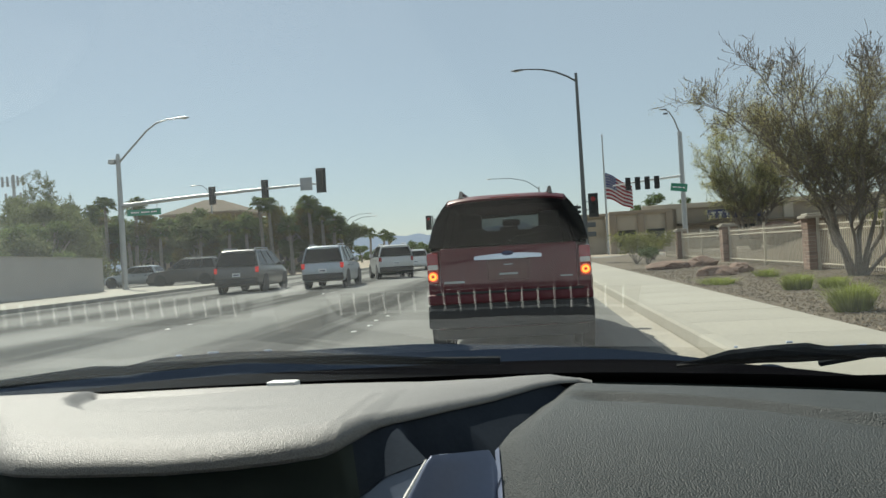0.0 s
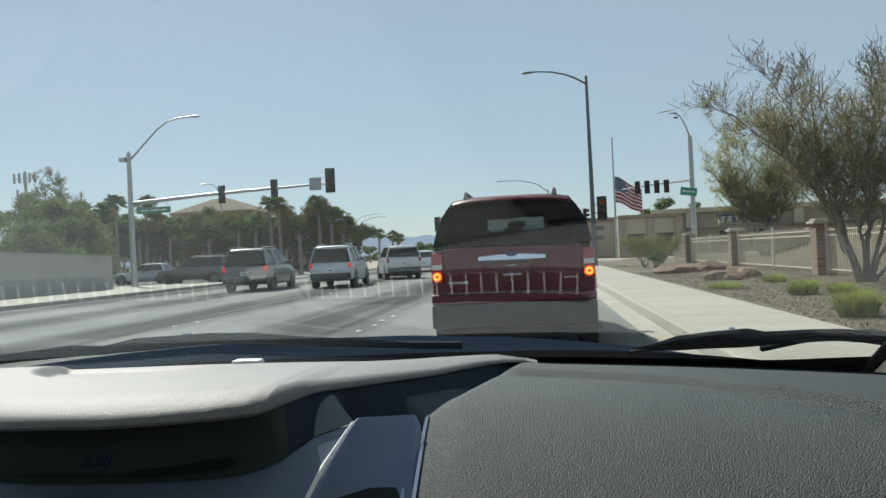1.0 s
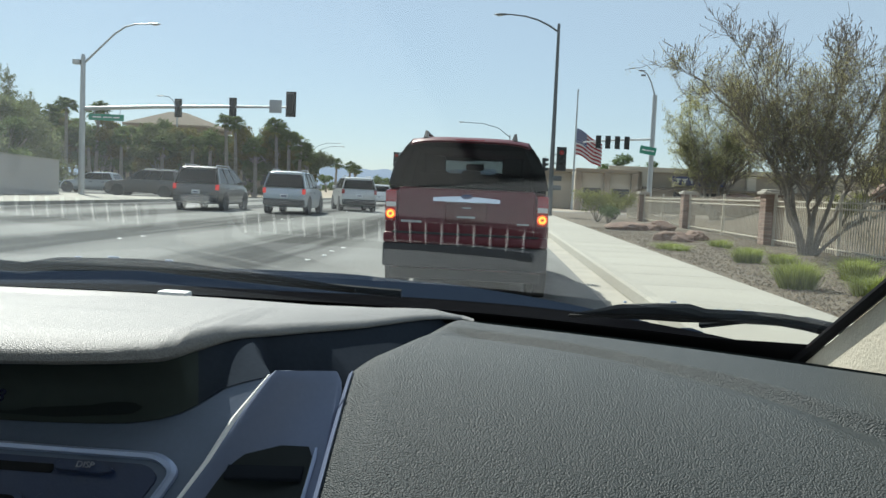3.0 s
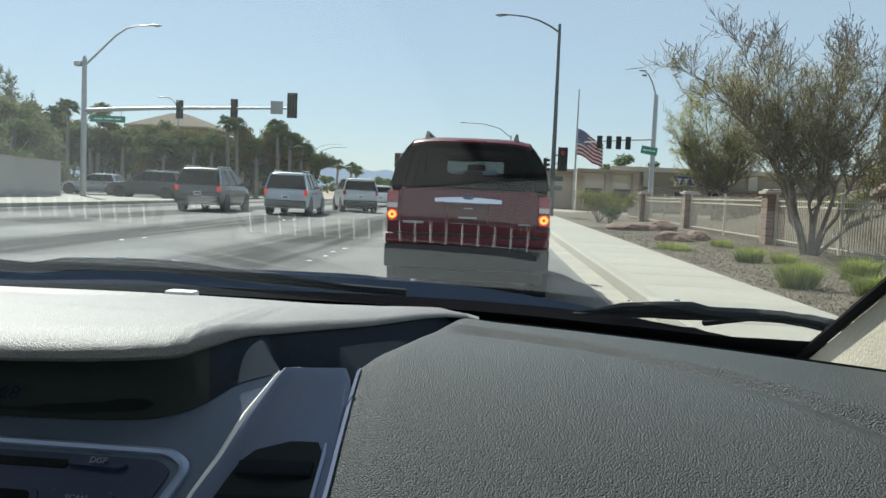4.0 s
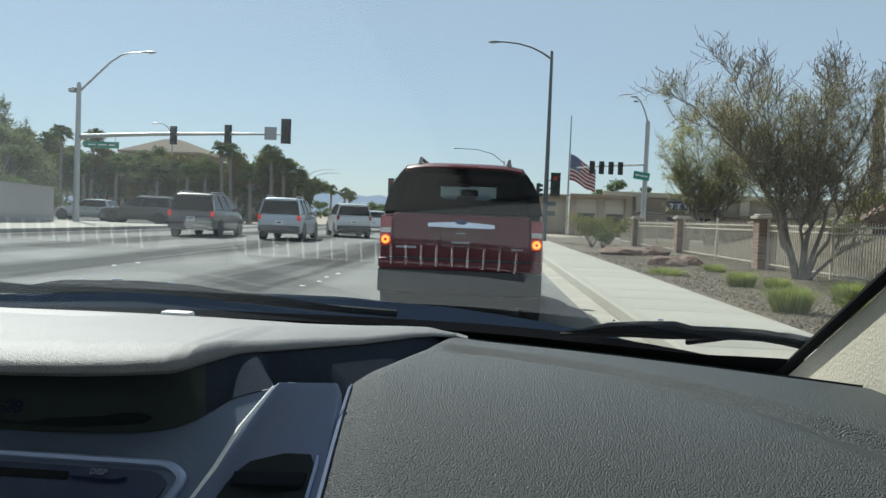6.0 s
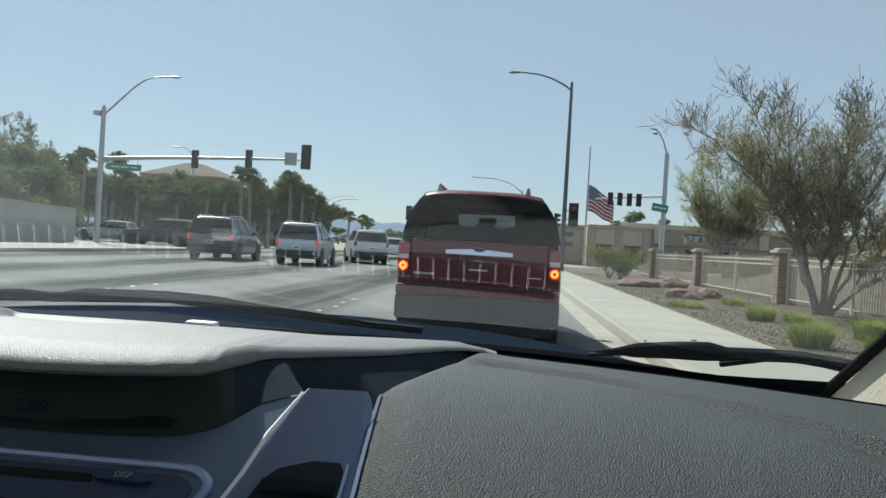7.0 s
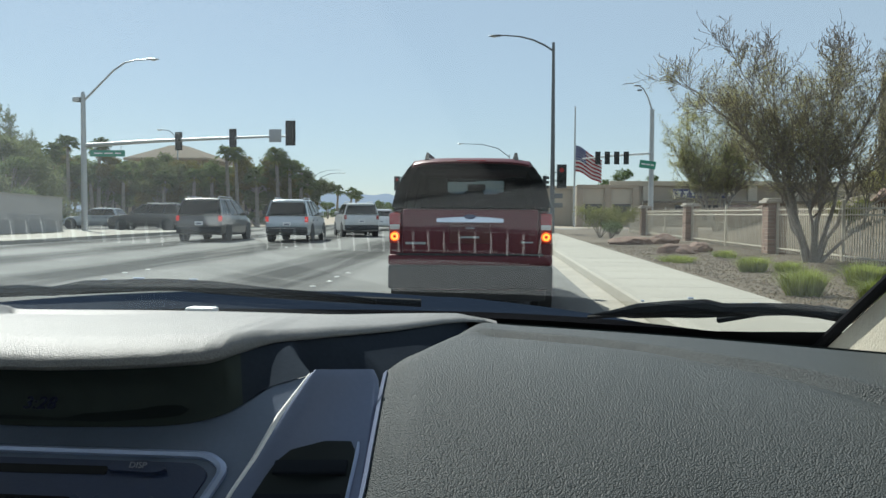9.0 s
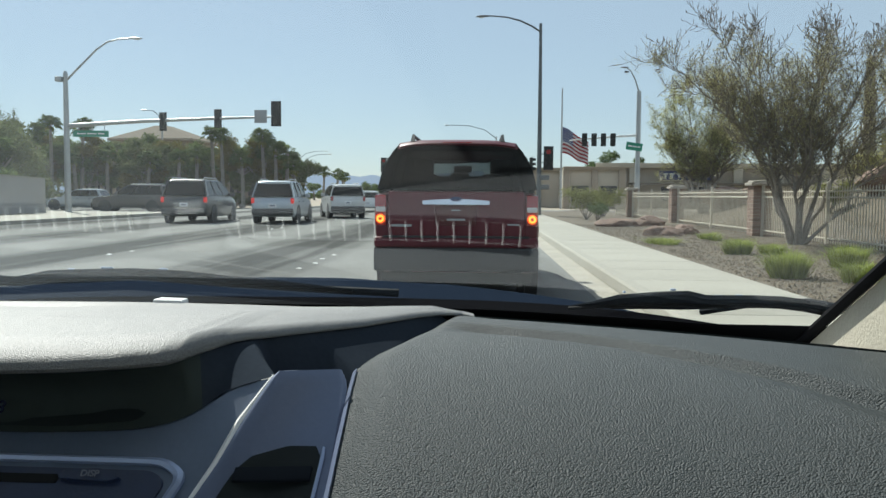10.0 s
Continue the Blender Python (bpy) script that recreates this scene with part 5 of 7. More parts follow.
    for k in range(15):
        y = 12 + k * 2.2
        leafy_tree("hedge_bush", "dense dark green oleander bush behind the wall", (-24.6 - 0.06 * k - r.uniform(0, 0.8), y, 0.1), 4.2 + r.uniform(0, 0.7) + 0.02 * k, 1.9, LEAF_GREY if k % 4 == 0 else LEAF_DARK, 0.08, 100 + k, 14, 700, 0.09, low=0.12, group="oleander hedge")
    limb_tree("grey_tree", "tall feathery grey-green tree", (-36.5, 60, 0), [(-1.9, 0.3, 6.6, 0.3, 0.5), (-0.9, -0.5, 8.0, 0.3, 0.5), (0.1, 0.4, 8.7, 0.3, 0.5), (0.9, -0.2, 7.6, 0.4, 0.5), (2.0, 0.3, 6.2, 0.4, 0.5), (-1.2, 0.6, 4.8, 0.5, 0.5), (1.2, -0.6, 4.9, 0.5, 0.5)], 51, 0.11, LEAF_GREY, 0.07, 8, 20.0, 17, 1.7, False)
    leafy_tree("olive_tree", "broad olive-green tree behind the signal", (-29.5, 50, 0), 6.2, 3.0, LEAF_GREY, 0.18, 52, 16, 900, 0.11, low=0.2)
    leafy_tree("olive_tree", "broad olive-green tree behind the wall", (-27.5, 46, 0), 5.6, 2.5, LEAF_GREY, 0.16, 53, 16, 900, 0.11, low=0.2)
    tops = [(-50, 8.6), (-46.7, 9.0), (-44.5, 8.4), (-42.8, 7.4), (-40.6, 6.8), (-37.3, 6.7), (-34, 6.5), (-27.6, 6.2), (-22.3, 6.1), (-20.7, 6.6), (-19.6, 6.8), (-18, 5.5), (-17, 4.3), (-16.2, 3.2)]
    for k in range(30):
        x = lerp(-49, -16.7, k / 29) + r.uniform(-0.4, 0.4)
        h = curve_at(x, tops) * r.uniform(0.98, 1.16)
        leafy_tree("street_tree", "dense green tree along the cross street", (x, 76 + r.uniform(-2.5, 3), 0), h, lerp(1.5, 2.3, h / 8), (LEAF_DARK, LEAF, LEAF_GREY)[k % 3], 0.13, 200 + k, 15, 520, 0.13, low=0.42 if k % 2 else 0.25, group="green belt trees")
    for k in range(11):
        shrub("shrub", "dense green shrub below the street trees", (lerp(-45, -17.2, k / 10) + r.uniform(-0.8, 0.8), 73.0 + r.uniform(-0.6, 0.6), 0), (1.5, 1.0, r.uniform(0.5, 1.0)), 500 + k, LEAF_DARK if k % 3 else LEAF_GREY, 1500, 0.10)
    for k, (x, y, h) in enumerate(((-39.2, 72, 6.6), (-37.7, 72, 7.3), (-35.0, 72, 6.9), (-23.25, 72, 6.4), (-22.45, 72, 6.2), (-18.85, 72, 6.1), (-17.8, 72, 5.2), (-16.85, 72, 4.7), (-16.1, 72, 3.7), (-35.3, 71.5, 4.2), (-32.5, 71.5, 4.5), (-28.9, 71.5, 4.1), (-26.2, 71.5, 4.4), (-24.6, 71.5, 4.6), (-20.4, 71, 4.3), (-19.2, 74, 4.9))):
        palm("palm", "fan palm with a shaggy green crown", (x, y, 0), h, 300 + k, 1.12 + 0.1 * (k % 3), trunk_r=0.15, group="fan palms")
    palm("palm", "tall fan palm with drooping fronds", (-34.3, 40, 0), 9.6, 350, 3.3, fronds=26, trunk_r=0.30)
    for k, (x, y, h) in enumerate(((-30.5, 160, 5.6), (-28.2, 162, 5.2), (-26.5, 158, 4.6))):
        palm("palm", "distant small green fan palm", (x, y, 0), h, 360 + k, 1.7, group="fan palms")
    for k in range(16):
        x, y = lerp(-42, -4, k / 15) + r.uniform(-1.5, 1.5), 172 + r.uniform(-8, 20)
        leafy_tree("distant_tree", "distant dark green roadside tree", (x, y, 0), r.uniform(2.6, 4.6), 2.8, LEAF_DARK, 0.2, 400 + k, 6, 160, 0.35, low=0.2, group="distant trees")

# ---------- the car that the camera sits in ----------
def leather(name, color, rough, grain=620.0, strength=0.35, spec=0.3, pit=0.7):
    """Moulded vinyl with a fine pebbled grain."""
    m = material(name, color, rough, vary=0.06, scale=6, fine=300, spec=spec)
    nt = m.node_tree
    b = nt.nodes["Principled BSDF"]
    tc = nt.nodes.new("ShaderNodeTexCoord")
    warp = nt.nodes.new("ShaderNodeTexNoise")
    warp.inputs["Scale"].default_value = grain * 0.35
    mixv = nt.nodes.new("ShaderNodeVectorMath")
    mixv.operation = "MULTIPLY_ADD"
    mixv.inputs[1].default_value = (0.0007, 0.0007, 0.0007)
    nt.links.new(tc.outputs["Object"], warp.inputs["Vector"])
    nt.links.new(warp.outputs["Color"], mixv.inputs[0])
    nt.links.new(tc.outputs["Object"], mixv.inputs[2])
    vo = nt.nodes.new("ShaderNodeTexVoronoi")
    vo.inputs["Scale"].default_value = grain
    nt.links.new(mixv.outputs[0], vo.inputs["Vector"])
    bp = nt.nodes.new("ShaderNodeBump")
    bp.inputs["Strength"].default_value, bp.inputs["Distance"].default_value = strength, 0.0012
    bp.invert = True
    nt.links.new(vo.outputs["Distance"], bp.inputs["Height"])
    # shade between the pebbles put into the colour, darker in the gaps
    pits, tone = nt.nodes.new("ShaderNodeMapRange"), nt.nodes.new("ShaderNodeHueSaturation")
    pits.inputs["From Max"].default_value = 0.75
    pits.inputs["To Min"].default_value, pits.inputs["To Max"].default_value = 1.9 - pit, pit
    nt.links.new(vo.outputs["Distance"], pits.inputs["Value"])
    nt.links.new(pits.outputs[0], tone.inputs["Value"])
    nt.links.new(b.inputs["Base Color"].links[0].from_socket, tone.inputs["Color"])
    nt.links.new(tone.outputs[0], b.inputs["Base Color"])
    nt.links.new(bp.outputs[0], b.inputs["Normal"])
    return m


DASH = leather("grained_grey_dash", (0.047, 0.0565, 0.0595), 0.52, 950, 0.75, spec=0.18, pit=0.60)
# sunlight on top and housing is put into paler copies of the vinyl
DASH_TOP = leather("grained_sunlit_dash_top", (0.205, 0.205, 0.200), 0.5, 1250, strength=0.3, spec=0.3)
HOUSING = leather("grained_sunlit_housing", (0.34, 0.345, 0.35), 0.55, 1200, strength=0.3, spec=0.25)
# shade below the hood edge, painted as a darker blue-grey dash side
CHEEK_SHADE = material("shaded_dash_side", (0.030, 0.037, 0.048), 0.8, vary=0.1, scale=20, fine=300, spec=0.0)
SLAT_BLACK = material("blue_black_slats", (0.012, 0.015, 0.020), 0.6, vary=0.1, scale=20, spec=0.08)
RECESS_BLACK = material("dull_black_recess", (0.020, 0.025, 0.025), 0.5, vary=0.1, scale=20, spec=0.15)
# black lifted to grey-green: the veil of lens flare is in this colour
RECESS_MATT = material("veiled_black_recess", (0.044, 0.054, 0.050), 0.95, vary=0.1, scale=20, spec=0.0)
NAVY_PLASTIC = material("blue_black_fascia_plastic", (0.022, 0.035, 0.078), 0.34, vary=0.08, scale=20, fine=200, bump=0.05, bump_scale=600)
SLATE_PLASTIC = material("slate_blue_satin_metal_paint", (0.135, 0.165, 0.25), 0.36, 0.3, vary=0.05, scale=20, fine=300)
PANEL_PLASTIC = material("blue_grey_panel_plastic", (0.118, 0.150, 0.212), 0.40, 0.2, vary=0.05, scale=20, fine=300)
SILVER_TRIM = material("satin_silver_trim", (0.36, 0.43, 0.60), 0.34, 0.35, vary=0.05, scale=30)
GLOSS_BLACK = material("gloss_black_panel", (0.008, 0.009, 0.010), 0.2, vary=0.1, scale=10, spec=0.12)
BEIGE_TRIM = material("beige_pillar_trim", (0.52, 0.48, 0.385), 0.75, vary=0.05, scale=10, fine=200, bump=0.15, bump_scale=400)
RUBBER = material("black_rubber", (0.008, 0.008, 0.009), 0.6, vary=0.1, scale=20, spec=0.04)
WIPER_BLACK = material("weathered_wiper_black", (0.010, 0.013, 0.018), 0.6, vary=0.25, scale=40, spec=0.07)
LINING = material("pale_grey_roof_lining", (0.62, 0.62, 0.60), 0.9, vary=0.04, scale=10, fine=200, bump=0.15, bump_scale=400)
SHELF_GREY = leather("grained_grey_windscreen_shelf", (0.34, 0.355, 0.37), 0.6, 820, 0.25)
OWN_PAINT = material("dark_navy_car_paint", (0.012, 0.018, 0.031), 0.9, 0.0, vary=0.08, spec=0.0)
WINDSHIELD = pane("windscreen_glass", (0.93, 0.96, 0.95), 1.2, film=0.004, glare_left=0.07)
TEXT_GREY = material("printed_grey", (0.25, 0.26, 0.30), 0.6, vary=0.03)
CLOCK_BLUE = glowing("clock_digits", (0.25, 0.3, 0.75), 0.006, (0.010, 0.010, 0.016))

MID_X = -0.19
DISPLAY_ARC = [(-0.112, 0.0988), (-0.1144, 0.0905), (-0.1065, 0.0786), (-0.0935, 0.0715), (-0.0472, 0.0650), (0.0, 0.0632), (0.0448, 0.0634), (0.0911, 0.0660), (0.1149, 0.0725), (0.1290, 0.0825), (0.1400, 0.0925)]


def spline(points, n):
    """Round curve through points, n steps between neighbours."""
    p = [Vector(q) for q in [points[0]] + points + [points[-1]]]
    out = []
    for a, b, c, e in zip(p, p[1:], p[2:], p[3:]):
        out += [0.5 * (2 * b + (c - a) * t + (2 * a - 5 * b + 4 * c - e) * t * t + (3 * b - a - 3 * c + e) * t ** 3) for t in (k / n for k in range(n))]
    return [tuple(q) for q in out] + [tuple(p[-1])]


def crest(x):
    return 0.998 - 0.52 * (x + 0.25) ** 2


def glass_foot(x):
    d = x - MID_X
    return 1.205 - 0.12 * d * d - 1.6 * d ** 4


def glass_at(x, s):
    """A place on the windscreen, s metres up its slope from the foot."""
    return Vector((x, glass_foot(x) - s * math.cos(radians(30)), 1.0 + s * math.sin(radians(30))))


def ridge(x):
    return curve_at(x, [(0.05, 0.90), (0.10, 0.885), (0.151, 0.858), (0.19, 0.83), (0.224, 0.796), (0.254, 0.765), (0.279, 0.735), (0.300, 0.704), (0.45, 0.52)])


def top_front(x):
    """Where the dash top ends towards the seats."""
    return curve_at(x, [(-0.8, 0.81), (-0.46, 0.80), (-0.38, 0.775), (-0.335, 0.735), (-0.305, 0.698), (-0.285, 0.672), (-0.265, 0.653), (-0.245, 0.643), (-0.22, 0.638), (-0.16, 0.635), (-0.125, 0.641), (-0.10, 0.650), (-0.082, 0.660), (-0.074, 0.669), (-0.068, 0.688), (-0.062, 0.711), (-0.053, 0.732), (-0.041, 0.752), (-0.022, 0.788), (0.004, 0.832), (0.024, 0.868), (0.04, 0.898), (0.057, 0.920), (0.072, 0.935), (0.085, 0.955)])


def top_edge_z(x):
    return curve_at(x, [(-0.4, 1.072), (-0.3, 1.077), (-0.07, 1.078), (-0.04, 1.074), (-0.02, 1.071), (0.004, 1.068), (0.024, 1.0665), (0.056, 1.0640), (0.085, 1.0590)])


def fascia_m():
    """The tilted plane of the centre console: x across, y up the slope, z towards the seats."""
    k = math.sqrt(0.5)
    return Matrix(((1, 0, 0, MID_X), (0, k, -k, 0.62), (0, k, k, 0.986), (0, 0, 0, 1)))


def to_vent(bm):
    """Lays what was drawn on the console plane back onto the flatter plane of the side vent."""
    eye, b, n = Vector((0.08, 0.2, 1.16)), Vector((0, 0.62, 0.978)), Vector((0, -0.79, 1.0)).normalized()
    for v in bm.verts:
        lift = (v.co - Vector((MID_X, 0.62, 0.986))).dot(Vector((0, -math.sqrt(0.5), math.sqrt(0.5))))
        w = v.co - eye
        flat = eye + w * ((b - eye).dot(n) / w.dot(n)) + n * lift * 0.6
        # the panel leaves the console plane at its left edge and leans back towards the airbag cover
        up = (v.co - Vector((MID_X, 0.62, 0.986))).dot(Vector((0, math.sqrt(0.5), math.sqrt(0.5))))
        left = curve_at(up, [(-0.17, 0.07), (-0.024, 0.1145), (0.0044, 0.1255), (0.0453, 0.141), (0.10, 0.1625)])
        v.co = v.co.lerp(flat, smooth01((v.co.x - MID_X - left) / 0.045))
    return bm


def lettering(parent, text, size, u, v, mat, lift=0.0062):
    cu = bpy.data.curves.new("lettering", "FONT")
    cu.body, cu.size, cu.align_x, cu.align_y, cu.extrude = text, size, "CENTER", "CENTER", 0.0003
    tmp = bpy.data.objects.new("lettering", cu)
    me = bpy.data.meshes.new_from_object(tmp)
    bpy.data.objects.remove(tmp)
    me.materials.append(mat)
    ob = new("lettering", me)
    ob.parent, ob.matrix_basis = parent, fascia_m() @ pose(u, v, lift)
    return tagged(ob, "printed word")


def fascia_plate(name, corners, mat, parent, n0, n1, r=0.006, label="", bevel=0.0012, vent=False):
    bm = BM()
    pts = rounded([(a, b, n0) for a, b in corners], r) if r else [(a, b, n0) for a, b in corners]
    plate(bm, pts, n1 - n0, (0, 0, 1))
    top = [e for e in bm.edges if all(abs(v.co.z - n1) < 1e-6 for v in e.verts)]
    if bevel:
        bmesh.ops.bevel(bm, geom=top, offset=bevel, segments=2, profile=0.5, affect="EDGES")
    bmesh.ops.transform(bm, matrix=fascia_m(), verts=bm.verts)
    return part(name, to_vent(bm) if vent else bm, mat, parent, label, smooth=False)


def frame_plate(name, outer, inner, mat, parent, n0, n1, label=""):
    """A flat ring between two outlines with the same number of corners."""
    bm = BM()
    o = rounded([(a, b, 0) for a, b in outer], 0.012)
    i = rounded([(a, b, 0) for a, b in inner], 0.009)
    mid = [(p + q) / 2 for p, q in zip(o, i)]
    rows = [[Vector((p.x, p.y, n0)) for p in o], [Vector((p.x, p.y, lerp(n0, n1, 0.7))) for p in o], [Vector((p.x, p.y, n1)) for p in mid], [Vector((p.x, p.y, lerp(n0, n1, 0.7))) for p in i], [Vector((p.x, p.y, n0)) for p in i]]
    loft(bm, rows, cap=False)
    bmesh.ops.transform(bm, matrix=fascia_m(), verts=bm.verts)
    return part(name, bm, mat, parent, label)


def build_dashboard():
    d = thing("dashboard", "grained grey vinyl dashboard with a hooded clock and sunlit top", "dashboard", (0, 0, 0))
    # top with sunlight in its pale colour, rolled over at the front edge
    bm = BM()
    prof = [(0.012, -0.0095), (0.005, -0.0093), (0.0012, -0.0082), (0.0, -0.0065)] + [(0.038 * (1 - math.cos(a)), -0.0065 + 0.0115 * math.sin(a)) for a in (0.3, 0.6, 0.85, 1.1, 1.35, 1.57)]
    crown = 0.005      # how far the top rises behind its rolled edge

    def top(u, v):
        x = curve_at(u, [(0, -0.82), (0.16, -0.42), (0.3, -0.31), (0.46, -0.22), (0.55, -0.11), (0.62, -0.079), (0.72, -0.055), (0.9, 0.045), (1, 0.085)])
        f, c = min(top_front(x), crest(x) - 0.004), crest(x)
        zf = top_edge_z(x)
        roll = curve_at(x, [(-0.080, 1.0), (-0.058, 0.48), (0.05, 0.3), (0.1, 0.12)])
        n = 68
        k = v * n
        if k < 10:
            i = min(8, int(k))
            a, b = prof[i], prof[i + 1]
            s = min(1.0, k - i)
            return Vector((x, f + lerp(a[0], b[0], s) * roll, zf + lerp(a[1], b[1], s) * roll))
        s = (k - 10) / (n - 10)
        y = lerp(f + 0.038 * roll, c, s)
        # a shallow tray pressed into the middle, its wall steepest towards the driver
        edge = curve_at(x, [(-0.392, 1.0), (-0.372, 0.93), (-0.340, 0.850), (-0.312, 0.808), (-0.285, 0.783), (-0.24, 0.768), (-0.20, 0.760), (-0.135, 0.753), (-0.097, 0.778), (-0.067, 0.828), (-0.036, 0.862), (0.01, 0.915), (0.05, 0.97)])
        dip = curve_at(x, [(-0.30, 0.0085), (-0.22, 0.0045), (-0.05, 0.0035), (0.04, 0.0)]) * smooth01((y - edge) / curve_at(x, [(-0.3, 0.030), (-0.2, 0.05)])) * smooth01((c - y) / 0.035)
        return Vector((x, y, lerp(zf + crown * roll, curve_at(x, [(0.0, 1.062), (0.05, 1.0650), (0.085, 1.0585)]), s) + curve_at(x, [(0.0, 0.004), (0.06, 0.0008)]) * math.sin(s * math.pi) - dip - 0.003 * smooth01((s - 0.9) / 0.1)))

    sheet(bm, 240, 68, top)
    part("dash_top", bm, DASH_TOP, d, "grained top pad with sunlight put into its pale colour")
    # passenger pad rolling down towards the seat
    bm = BM()

    def left_edge(y):
        return curve_at(y, [(0.3, 0.004), (0.556, 0.013), (0.618, 0.0172), (0.68, 0.0148), (0.72, 0.0125), (0.755, 0.0105), (0.80, 0.02), (0.85, 0.034), (0.90, 0.046), (0.95, 0.056)])

    def pad_z(x, y):
        y0 = 0.80 - 0.4 * max(0.0, x - 0.2)
        return 1.059 - 1.1 * max(0.0, y0 - y) ** 2

    def pad(u, v):
        x = lerp(0.0, 0.5, u)
        for _ in range(4):
            y = lerp(0.34, crest(max(0.0, x)) + 0.004, v)
            x = left_edge(y) + (0.50 - left_edge(y)) * u
        edge = smooth01(u / 0.06)
        # a lip along the windscreen that stands up behind a soft crease
        d = y - ridge(max(0.05, x))
        step = -0.0085 * smooth01((d + 0.055) / 0.050) + 0.0068 * smooth01((d + 0.006) / 0.012)
        c = crest(max(0.0, x))
        return Vector((x, y, pad_z(x, y) - 0.008 * (1 - edge) ** 2 + 0.0015 * edge + step * smooth01(u / 0.12) - 0.007 * smooth01((y - c + 0.010) / 0.014)))

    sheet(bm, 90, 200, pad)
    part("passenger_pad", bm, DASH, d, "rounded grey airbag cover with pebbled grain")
    # the pad's turned edge beside the vent
    bm = BM()
    rows = []
    for k in range(25):
        y = lerp(0.34, 0.752, k / 24)
        x, z = left_edge(y), pad_z(left_edge(y), y) - 0.006
        rows.append([(x + 0.001, y, z + 0.0004), (x - 0.0016, y, z - 0.002), (x + 0.003, y + 0.004, z - 0.07), (x + 0.008, y, z - 0.07)])
    loft(bm, rows)
    part("pad_edge", bm, SLATE_PLASTIC, d, "pale seam along the airbag cover")
    # dark recess under the visor and cheek beside it, shade put into its colour
    bm = BM()

    def head_at(x):
        roll = curve_at(x, [(-0.080, 1.0), (-0.058, 0.48), (0.05, 0.3), (0.1, 0.12)])
        return Vector((x, top_front(x) + 0.010 * roll, top_edge_z(x) - 0.0094 * roll))

    def bow(foot, head, v, back, down):
        mid = (foot + head) / 2 + Vector((0, back, -down))
        return (1 - v) ** 2 * foot + 2 * v * (1 - v) * mid + v * v * head

    arc = spline(DISPLAY_ARC + [(0.1640, 0.1020)], 5)

    def recess(u, v):
        a, low = curve_at(u, [(k / (len(arc) - 1), q[0]) for k, q in enumerate(arc)]), curve_at(u, [(k / (len(arc) - 1), q[1]) for k, q in enumerate(arc)])
        foot = fascia_m() @ Vector((a, low, 0.0006))
        head = head_at(curve_at(u, [(0, -0.302), (0.09, -0.295), (0.18, -0.28), (0.64, -0.105), (0.73, -0.078), (0.82, -0.067), (0.91, -0.060), (1, -0.053)]))
        return bow(foot, head, v, 0.035 * max(0.0, math.sin(u * math.pi)) ** 0.5 * (1 - smooth01((u - 0.6) / 0.22)), 0.0)

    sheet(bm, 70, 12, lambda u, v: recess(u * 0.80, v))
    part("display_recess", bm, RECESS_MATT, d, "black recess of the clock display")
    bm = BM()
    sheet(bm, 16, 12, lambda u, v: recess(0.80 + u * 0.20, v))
    part("shaded_cheek", bm, CHEEK_SHADE, d)
    bm = BM()

    def cheek(u, v):
        start = fascia_m() @ Vector((0.1640, 0.1020, 0.0006))
        steps = [(0, start), (0.12, Vector((-0.038, 0.738, 1.040))), (0.35, Vector((-0.010, 0.762, 1.036))), (0.5, Vector((0.014, 0.768, 1.036))), (0.62, Vector((0.019, 0.790, 1.040))), (0.75, Vector((0.028, 0.826, 1.045))), (0.87, Vector((0.041, 0.873, 1.049))), (1, Vector((0.062, 0.93, 1.056)))]
        foot = Vector([curve_at(u, [(q, p[i]) for q, p in steps]) for i in range(3)])
        head = head_at(curve_at(u, [(0, -0.053), (0.12, -0.047), (0.5, -0.020), (1, 0.057)]))
        return bow(foot, head, v, lerp(-0.002, 0.003, smooth01(u * 2)), 0.001 * smooth01(u * 6))

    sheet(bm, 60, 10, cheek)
    part("shaded_cheek", bm, CHEEK_SHADE, d)
    # behind the crest: the hidden shelf with the defroster
    bm = BM()

    SHELF_END = 0.096      # where the black strip along the foot of the glass begins

    def shelf(u, v):
        x = lerp(-0.82, 0.46, u)
        c, e = crest(x), max(crest(x) + 0.03, glass_foot(x) - SHELF_END)
        return Vector((x, curve_at(v, [(0, c), (0.15, c + 0.006), (0.35, c + 0.018), (1, e)]), curve_at(v, [(0, 1.059), (0.15, 1.048), (0.35, 1.032), (1, 1.0295)])))

    def strip(u, v):
        x = lerp(-0.82, 0.46, u)
        e = max(crest(x) + 0.03, glass_foot(x) - SHELF_END)
        return Vector((x, lerp(e, glass_foot(x) - 0.004, v), lerp(1.0295, 1.004, v ** 2)))

    # unseen edge, kept dark so the glass mirrors no bright band from it
    sheet(bm, 100, 6, lambda u, v: shelf(u, v * 0.35))
    part("turned_edge", bm, DASH, d, "dark turned edge behind the crest")
    bm = BM()
    sheet(bm, 100, 10, lambda u, v: shelf(u, lerp(0.35, 1, v)))
    part("windscreen_shelf", bm, SHELF_GREY, d)
    # unseen black strip, added so the foot of the glass mirrors only dark
    bm = BM()
    sheet(bm, 100, 6, strip)
    part("shelf_seal", bm, RUBBER, d, "unseen black strip added to end the shelf's reflection")
    pitch = 0.0156
    bar = mesh_of(box(BM(), -0.0010, 0.0010, -0.0125, 0.0125, -0.006, 0.002, 0.0004, seg=1), "vent_bar", VENT_PALE)
    for x0, x1 in ((-0.575, -0.275), (-0.165, 0.130)):
        bm = BM()
        yv = lambda x: 1.0375 - (0.42 if x > -0.11 else 0.2) * (x + 0.11) ** 2 - 1.2 * max(0, -0.45 - x) ** 2
        n = 40
